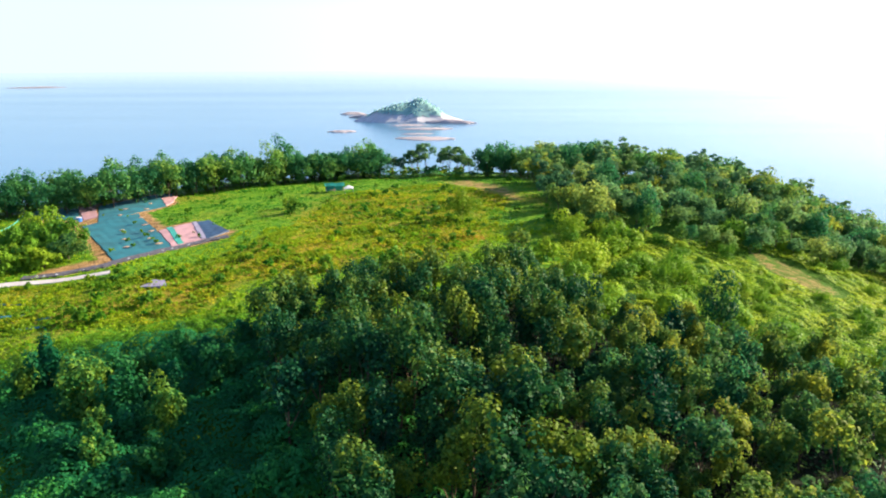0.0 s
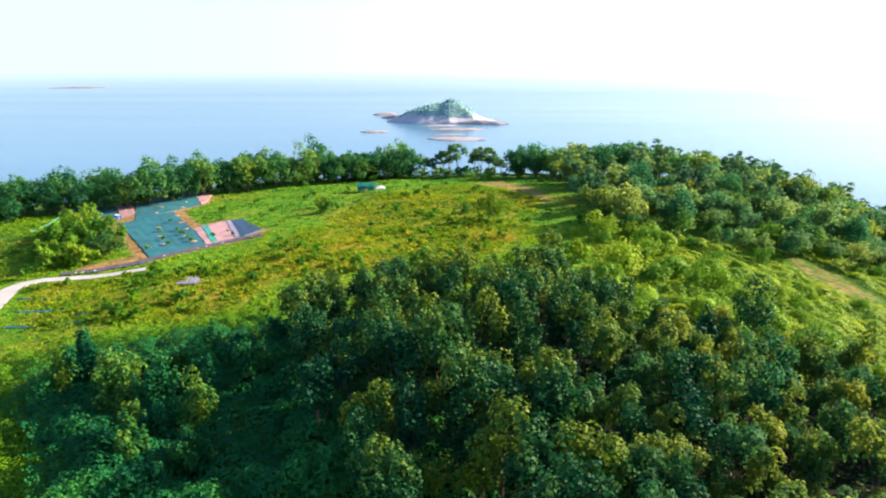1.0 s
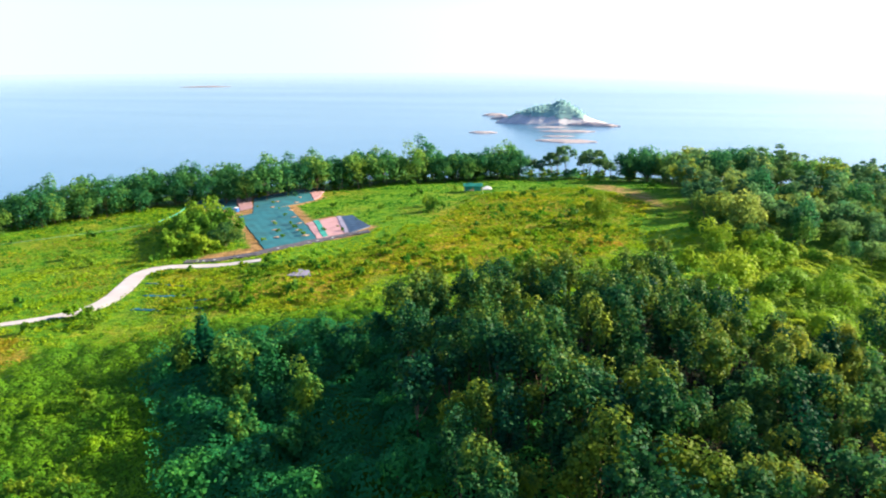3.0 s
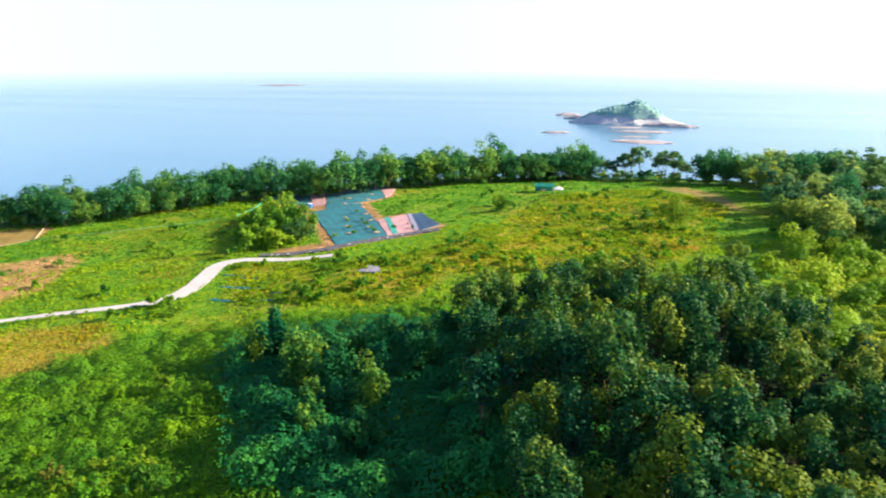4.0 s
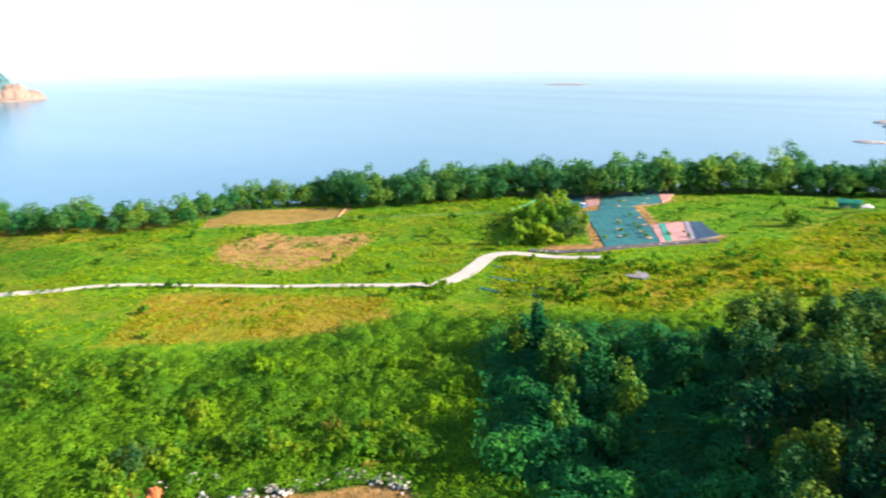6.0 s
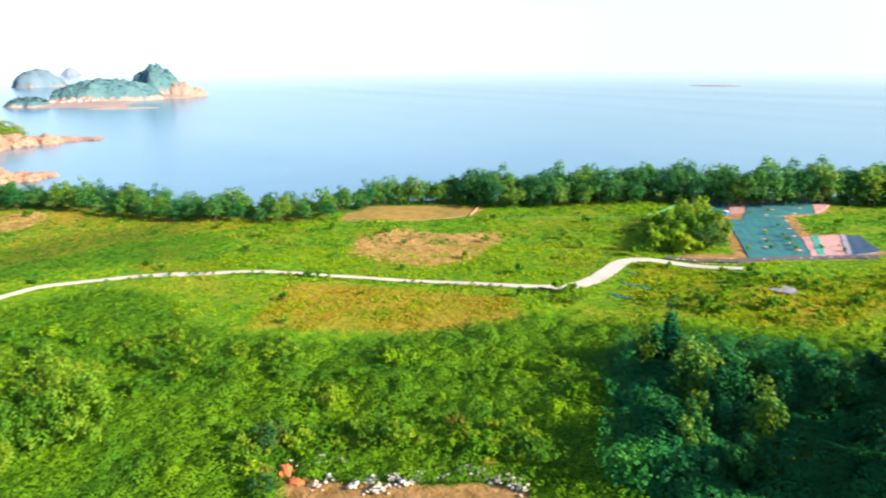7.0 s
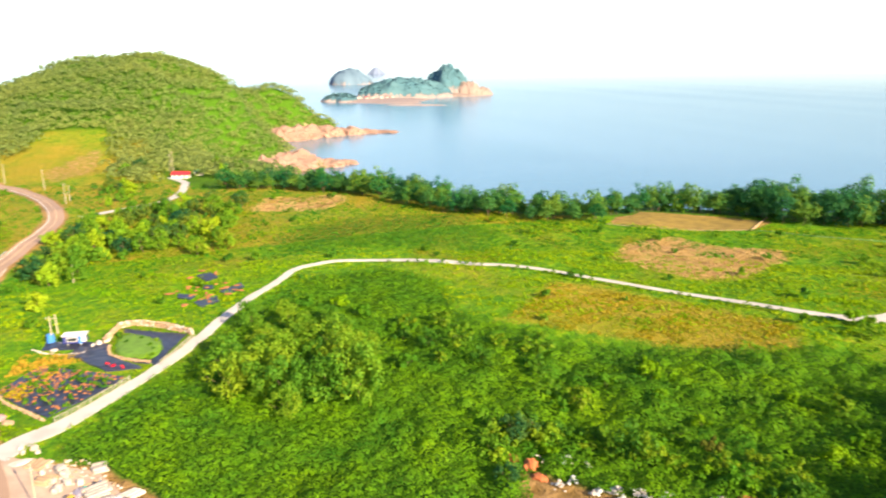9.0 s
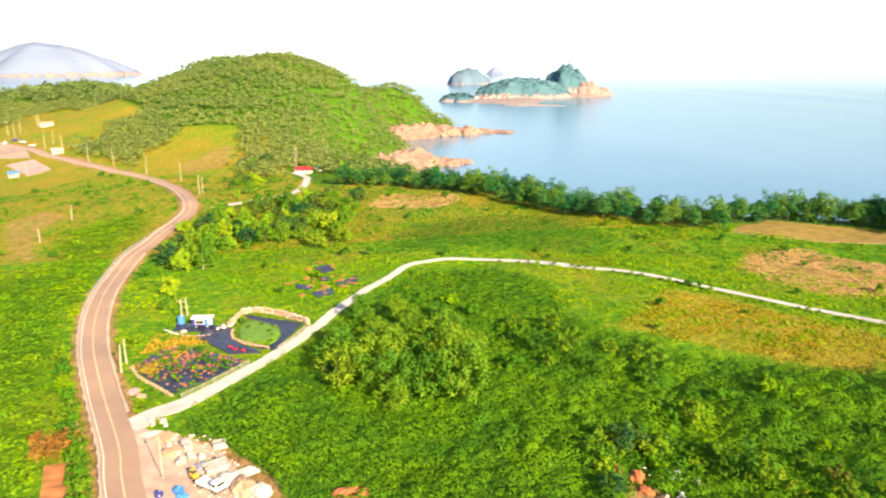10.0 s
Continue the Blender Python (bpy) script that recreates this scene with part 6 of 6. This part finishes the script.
rough_protos = [make_tree("small_tree", 120 + i, 2.8 + 0.3 * i, -0.8, 5.4 + 0.5 * i, 28, 950, 0.45, (LEAF_BANK, LEAF_BANK, LEAF_OLIVE, LEAF_CLUMP)[i], 0, 0, 1.15, up=0.08, tip=(0.2, 0.32)) for i in range(4)]
CLUMP = [(-130, 5), (-126, 10), (-123, 15), (-127, 20), (-133, 12), (-137, 6), (-138, 16), (-134, 22), (-143, 12), (-145, 20), (-150, 14), (-152, 22), (-141, 27), (-158, 20), (-148, 5), (-131, 27), (-121, 22), (-118, 14), (-125, 28), (-138, 33), (-148, 30), (-156, 29), (-119, 27), (-160, 12)]
NEAR_PLOT = [(-107.4, 183), (-102, 179), (-98.6, 185), (-101, 193), (-108, 200), (-113, 207), (-117.0, 194.5), (-113, 185), (-120, 205), (-106, 191), (-124, 214), (-110, 176), (-104, 186), (-110, 195), (-115, 200), (-120, 198), (-118, 187), (-121, 211), (-106, 180)]
ROADSIDE = [(-267, -22), (-276, -13), (-262, 2), (-238, -8), (-228, 3), (-232, 12), (-270, -34), (-279, -27), (-284, -31), (-300, -12), (-292, 0), (-285, 10), (-297, 22), (-312, 12), (-246, -32), (-240, -40), (-214, -36),
            (-222, -41), (-193, -36), (-258, -40), (-252, -28), (-262, -30), (-235, -24), (-226, -30), (-246, -16), (-254, -6), (-270, 2), (-305, 0), (-290, -20), (-283, -8), (-258, 14), (-244, 10)]
OUT = [(-375, -29), (-378, -26), (-371, -31), (-437, -18), (-443, -14), (-326, -29), (-333, -24), (-365, -26), (-368, -31), (-360, -22), (-372, -24), (-421, -27), (-446, -18), (-440, -24), (-432, -20), (-420, 14), (-434, 20), (-377, 20), (-374, 32), (-390, 24), (-405, 22), (-385, 34), (-398, 36), (-410, 32),
       (-425, 30), (-440, 34), (-360, 34), (-352, 24), (-420, 44), (-455, 30), (-470, 36)]
THICKET = [(-205, -38), (-230, -43), (-262, -42), (-288, -33), (-302, -26), (-300, 0), (-290, 20), (-262, 16), (-238, 8), (-228, -4), (-240, -16), (-216, -29)]
ROADSIDE += spots(THICKET, 8.2, 41, lambda x, y: clear_of_ways(x, y, 3.5))
plant(rough_protos, NEAR_PLOT, 26, 0.95, 1.45, "round-crowned green tree beside the netted plots", "tree", "trees beside the plots")
rough_more = [copy_thing(p, Matrix.Identity(4)) for p in rough_protos]
plant(rough_more, ROADSIDE + OUT, 17, 0.55, 1.2, "small round-crowned green tree in rough ground", "tree", "small trees")
clump_protos = [make_tree("round_tree", 130 + i, 4.0, -1.0, 6.8 + 0.5 * i, 40, 2000, 0.34, LEAF_CLUMP, 0, 0, 1.2, up=0.1, tip=(0.18, 0.3)) for i in range(3)]
plant(clump_protos, CLUMP, 27, 0.6, 1.3, "broad-crowned green tree in the clump above the lane", "tree", "trees of the clump")
plant([copy_thing(p, Matrix.Identity(4)) for p in bush_protos], [(float(p[0] + s[0] * 6.2), float(p[1] + s[1] * 6.2)) for p, s in zip(glide(ROAD[1:6], 3.0), across(glide(ROAD[1:6], 3.0)))], 29, 0.5, 0.95, "leafy bush on the bank below the guardrail", "bush", "bushes below the road")
SOLO = [((-48.3, 232), 0.95, 1), ((-52.2, 240.9), 0.6, 3), ((-12, 158), 1.15, 3), ((-8, 155), 1.0, 1), ((-15, 153), 0.9, 3), ((-28, 167), 0.7, 1), ((5, 166), 0.75, 0), ((9, 170.3), 0.7, 0), ((20, 186), 0.9, 2), ((26, 178), 1.0, 0)]
hedge_line = glide([(-200, 54), (-190, 72), (-182, 82), (-169, 95), (-155, 104), (-139, 116), (-127, 123), (-115, 130), (-108, 136)], 2.3)
hedge = [(float(p[0] - s[0] * 3.7), float(p[1] - s[1] * 3.7)) for p, s in zip(hedge_line, across(hedge_line)) if math.sin(p[0] * 0.7) + math.sin(p[1] * 1.9) > -0.7]
plant([copy_thing(p, Matrix.Identity(4)) for p in bush_protos], hedge, 31, 0.2, 0.36, "low leafy bush in the weedy strip along the lane", "bush", "bushes along the lane")
lone = make_tree("round_tree", 136, 4.6, 0.6, 8.6, 24, 2200, 0.36, LEAF_SHRUB, 6, 214.5, 1.1, up=0.15, tip=(0.24, 0.4))
tagged(lone, "spreading round-crowned tree alone on the knoll", "tree")
for (x, y), s, k in SOLO:
    ob = copy_thing(rough_protos[k], Matrix.Identity(4))
    ob.matrix_basis = pose(x, y, zat(x, y), 0, 0, x * 40) @ Matrix.Scale(s, 4)
    tagged(ob, "lone bushy tree standing in the grassy meadow", "tree", "lone trees of the meadow")
for (x, y), s, k in [((-96.5, 47.5), 0.85, 2), ((-94, 52.5), 0.7, 0), ((-86.5, 41.5), 0.6, 2), ((-92.5, 43), 0.5, 0)]:
    ob = copy_thing(rough_protos[k], Matrix.Identity(4))
    ob.matrix_basis = pose(x, y, zat(x, y), 0, 0, x * 40) @ Matrix.Scale(s, 4)
    tagged(ob, "bushy olive-green tree beside the heap of rubble", "tree", "trees beside the rubble")
russet = make_tree("russet_shrub", 140, 3.9, -0.4, 2.8, 34, 1900, 0.3, LEAF_RUSSET, -113.4, -41.2, 1.0, 0.6, 0.06)
tagged(russet, "broad shrub with rust-brown leaves below the road", "shrub")
russet2 = make_tree("russet_shrub", 141, 1.5, -0.3, 3.2, 10, 420, 0.34, LEAF_BROWN, -79.6, 72.5, 1.2, 0.6, 0.06)
tagged(russet2, "withered brown shrub in the green scrub", "shrub")
for x, y in [(-111.8, 247.4), (-115.0, 241.5), (-105.0, 237.3), (-97.9, 226.2), (-90.7, 213.0), (-86.7, 206.5), (-83.4, 203.0), (-80.5, 198.8), (-89.8, 201.9), (-85.8, 195.5), (-96.5, 213.7), (-89.8, 190.4),
             (-86.5, 226.0), (-80.8, 223.9), (-73.8, 209.4), (-70.4, 204.7), (-76.5, 204.1)]:
    low_plant(x, y, rnd.uniform(0.8, 1.9), 0.1, label="young shrub growing through the shade net", group="shrubs in the net")
shrub_r = np.random.RandomState(19)
for x, y in spots(MEADOW, 22, 36, lambda x, y: no_crop(x, y) & clear_of_ways(x, y, 3)):
    low_plant(x, y, shrub_r.uniform(1.5, 3.6), -0.1, label="low green shrub among the meadow weeds", group="low shrubs")
weed_mesh = []
for k, m in enumerate((LEAF_SEDGE, LEAF_WEED, LEAF_SEDGE, LEAF_SHRUB)):
    pts, nrm, _ = crown_points(220 + k, 0.8, -0.1, 1.5, 9, 130, 1.1, (0.3, 0.5))
    weed_mesh.append(leaf_mesh("tall_weed", pts, nrm, 0.3, m, 220 + k))
WEED_STAND = [(-106, 160), (-86, 168), (-66, 178), (-56, 190), (-42, 236), (-20, 262), (8, 236), (10, 205), (2, 176), (-26, 164), (-46, 158), (-50, 142), (-62, 138), (-92, 137)]
for x, y in spots(WEED_STAND, 6.4, 37, lambda x, y: weedy(x, y) & clear_of_ways(x, y, 4) & (lumps(x, y, 13, 96) > -0.25)):
    low_plant(x, y, shrub_r.uniform(0.7, 1.7), -0.1, weed_mesh[shrub_r.randint(4)], "tall_weed", "clump of tall yellow-green weeds on the knoll", "tall weeds")
under_protos = [make_tree("cliff_bush", 150 + i, 2.6, -0.8, 3.6, 12, 330, 0.55, (LEAF_COAST, LEAF_BANK, LEAF_SHRUB)[i], 0, 0, 1.0, 0.6, 0.06) for i in range(3)]
under = []
for row in (7.5, 0.5):
    under += [(float(p[0] + s[0] * (-row + r.uniform(-1.5, 1.5))), float(p[1] + s[1] * (-row + r.uniform(-1.5, 1.5)))) for p, s in zip(line[::1], side[::1]) if r.rand() > 0.25]
plant(under_protos, [behind_field(p) for p in under], 18, 0.7, 1.2, "dense low bush under the cliff trees", "bush", "bushes along the cliff")


# ---------------------------------------------------------------- islands and far shores
def isle(name, cx, cy, rx, ry, h, turn, seed, rock, label, bits=26, steep=0.9, leaf=None, bare=None, lean=0.0, rugged=1.0):
    """A rocky islet rising from the sea, with an uneven outline and top; above bare metres it is wooded."""
    verts, faces, wood = [], [], []
    rr = np.random.RandomState(seed)
    p = rr.uniform(0, 6.28, 6)
    for i in range(bits + 1):
        for j in range(bits + 1):
            u, v = 2 * i / bits - 1, 2 * j / bits - 1
            a, d = math.atan2(v, u), math.hypot(u, v)
            rim = 0.82 + 0.09 * math.sin(3 * a + p[0]) + 0.06 * math.sin(5 * a + p[1]) + 0.04 * math.sin(9 * a + p[2])
            f = max(0.0, 1 - (d / rim) ** 2) ** steep
            if lean:
                f *= 1 - 0.55 * ease((u - lean) / 0.5)
            z = h * f * (0.92 + 0.09 * math.sin(u * 4 + p[3]) * math.sin(v * 4 + p[4])) + rugged * h * f * (0.28 * noise.noise(Vector((u * 4, v * 4, seed))) + 0.16 * noise.noise(Vector((u * 10, v * 10, seed)))) + rugged * h * 0.03 * rr.uniform(-1, 1) * (f > 0)
            if bare is not None and z > bare:
                z += rugged * rr.uniform(0, 0.06) * h
            verts.append((u * rx, v * ry, z if f > 0.01 else -3))
    for i in range(bits):
        for j in range(bits):
            k = i * (bits + 1) + j
            q = (k, k + bits + 1, k + bits + 2, k + 1)
            if max(verts[n][2] for n in q) > -2:
                low = sum(verts[n][2] for n in q) / 4
                faces.append(q)
                if bare is not None and low > bare * (1 + 0.25 * math.sin(i * 1.1 + seed) * math.sin(j * 0.9)):
                    wood.append(q)
    g = root(name, cx, cy, 0, turn)
    part_mesh("rock", mesh_from(name + "_rock", verts, faces, rock), g)
    if wood:
        part_mesh("woodland", mesh_from(name + "_woodland", [(a * 1.01, b * 1.01, c + 0.6 + 0.008 * h) for a, b, c in verts], wood, leaf, True), g, "dense evergreen scrub")
    tagged(g, label, "island", "islands")
    return g, np.array(verts)


def wooded(g, verts, lowest, n, leaf, material, seed, tall=3.0):
    """Tree tops over the higher part of an island."""
    rr = np.random.RandomState(seed)
    v = verts[verts[:, 2] > lowest]
    step = abs(verts[1, 1] - verts[0, 1])
    c = v[rr.randint(len(v), size=n)] + np.stack([rr.uniform(-step, step, n) * 0.5, rr.uniform(-step, step, n) * 0.5, rr.uniform(0, tall, n)], 1)
    return part_mesh("canopy", leaf_mesh("canopy", c, np.stack([rr.normal(0, .4, n), rr.normal(0, .4, n), np.ones(n)], 1), leaf, material, seed, 1.2, 0.6), g, "dense evergreen canopy")


g, v = isle("islet", -40, 1035, 92, 62, 26, 0, 3, ISLE_HAZE_ROCK, "rocky islet with a cap of scrub, off the headland", 34, 1.25, ISLE_HAZE_LEAF, 9, 0.1)
wooded(g, v, 12, 2200, 1.7, ISLE_HAZE_LEAF, 4, 3)
for cx, cy, rx, ry, h, tt, s in [(-141, 1150, 24, 10, 4, 10, 5), (-112, 1085, 34, 9, 5, 0, 6), (-120, 872, 22, 8, 2.2, 8, 7), (-20, 905, 42, 12, 2.2, 6, 8), (-20, 795, 42, 18, 2.4, -4, 9), (10, 990, 46, 10, 5, -6, 10),
                                  (-45, 955, 30, 8, 1.8, 10, 11), (-30, 845, 26, 6, 1.4, 12, 12)]:
    isle("tidal_reef", cx, cy, rx, ry, h, tt, s, REEF_ROCK, "low brown reef laid bare by the tide", 18)
isle("sand_bar", -1190, 2190, 100, 16, 3, 28, 13, FAR_HAZE_ROCK, "low pale sandbar far out at sea", 16)
g, v = isle("far_island", -1606, 491, 70, 112, 42, -17, 14, FAR_HAZE_ROCK, "low wooded peninsula across the bay", 64, 0.55, FAR_HAZE_LEAF, 7, 0.0, 0.9)
wooded(g, v, 10, 1800, 3.0, FAR_HAZE_LEAF, 15, 3)
g, v = isle("far_island", -1679, 621, 70, 62, 66, -20, 16, FAR_HAZE_ROCK, "steep wooded hill with pale cliffs across the bay", 56, 0.6, FAR_HAZE_LEAF, 18, 0.0, 0.8)
wooded(g, v, 24, 1500, 3.2, FAR_HAZE_LEAF, 17, 2)
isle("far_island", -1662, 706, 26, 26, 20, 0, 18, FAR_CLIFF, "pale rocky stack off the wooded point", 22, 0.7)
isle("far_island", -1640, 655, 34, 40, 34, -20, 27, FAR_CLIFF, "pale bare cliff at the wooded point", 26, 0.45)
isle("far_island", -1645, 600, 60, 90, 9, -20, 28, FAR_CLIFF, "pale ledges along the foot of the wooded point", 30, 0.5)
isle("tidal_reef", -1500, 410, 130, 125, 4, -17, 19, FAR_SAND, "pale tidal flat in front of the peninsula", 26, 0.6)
isle("tidal_reef", -1330, 425, 16, 70, 3, -24, 20, FAR_HAZE_ROCK, "low reef running out from the tidal flat", 20)
g, v = isle("far_island", -1596, 419, 36, 40, 32, -15, 29, FAR_HAZE_ROCK, "wooded knoll beside the tidal flat", 26, 0.6, FAR_HAZE_LEAF, 6, 0.0, 0.5)
wooded(g, v, 9, 700, 3.2, FAR_HAZE_LEAF, 30, 3)
g, v = isle("far_island", -1496, 323, 46, 46, 14, 0, 21, FAR_HAZE_ROCK, "low wooded neck of the peninsula", 22, 0.6, FAR_HAZE_LEAF, 4)
wooded(g, v, 7, 900, 3.6, FAR_HAZE_LEAF, 22, 3)
g, v = isle("far_island", -2490, 566, 80, 84, 50, 0, 23, FAR_HAZE_ROCK, "wooded islet beyond the bay, haze put into its colour", 30, 0.5, HAZE_LEAF, 3, 0.0, 0.5)
isle("far_island", -4150, 1106, 62, 62, 38, 0, 25, FAINT_LEAF, "islet on the horizon, blue haze put into its colour", 24, 1.3, FAINT_LEAF, 5, 0.0, 0.0)
isle("far_island", -4400, -1330, 300, 540, 165, 8, 26, FAR_SAND, "long island on the horizon, blue haze put into its colour", 48, 1.1, FAINT_LEAF, 9, 0.0, 0.22)
for k, (x, y) in enumerate([(-1520, 352), (-1530, 368), (-1524, 384), (-1534, 398), (-1526, 414), (-1540, 430), (-1552, 446)]):
    house("village_house", x, y, 80 + k * 9, 8, 5.5, 3, STONE_PALE, (FAR_HAZE_ROCK, WEATHERED_WHITE, RED)[k % 3], "small pale house of the village across the bay").location.z = 3


def crag(x, y, s, seed, material=ROCK_PINK, label="weathered pink rock ledge at the foot of the hill"):
    b = bmesh.new()
    bmesh.ops.create_icosphere(b, subdivisions=4, radius=1)
    for v in b.verts:
        n = noise.noise(v.co * 1.7 + Vector((seed, 0, 0))) * 0.5 + noise.noise(v.co * 4 + Vector((0, seed, 0))) * 0.25 - 0.35 * max(0, 0.25 - abs(noise.noise(v.co * 3 + Vector((seed, seed, 0))))) + 0.1 * noise.noise(v.co * 11)
        step = math.floor((v.co.z + n) * 5) / 5
        v.co = v.co * (1 + n * 0.6)
        v.co.z = v.co.z * 0.5 + step * 0.5
    me = bpy.data.meshes.new("crag")
    b.to_mesh(me)
    b.free()
    me.materials.append(material)
    ob = new("crag", me)
    ob.matrix_basis = pose(x, y, 0, 0, 0, seed * 50) @ Matrix.Diagonal((*s, 1))
    return tagged(ob, label, "rock", "sea crags")


for k, (x, y, sx, sy, sz) in enumerate([(-560, 62, 16, 14, 13), (-575, 78, 20, 15, 12), (-588, 96, 20, 14, 8), (-592, 116, 16, 14, 5), (-600, 132, 10, 10, 3), (-540, 48, 12, 12, 14), (-610, 90, 26, 16, 11),
                                        (-800, 112, 20, 22, 15), (-815, 135, 18, 22, 14), (-832, 165, 18, 22, 11), (-842, 190, 16, 18, 9), (-850, 212, 18, 16, 4), (-790, 96, 18, 16, 12), (-846, 235, 14, 16, 2.5)]):
    crag(x, y, (sx, sy, sz), k)
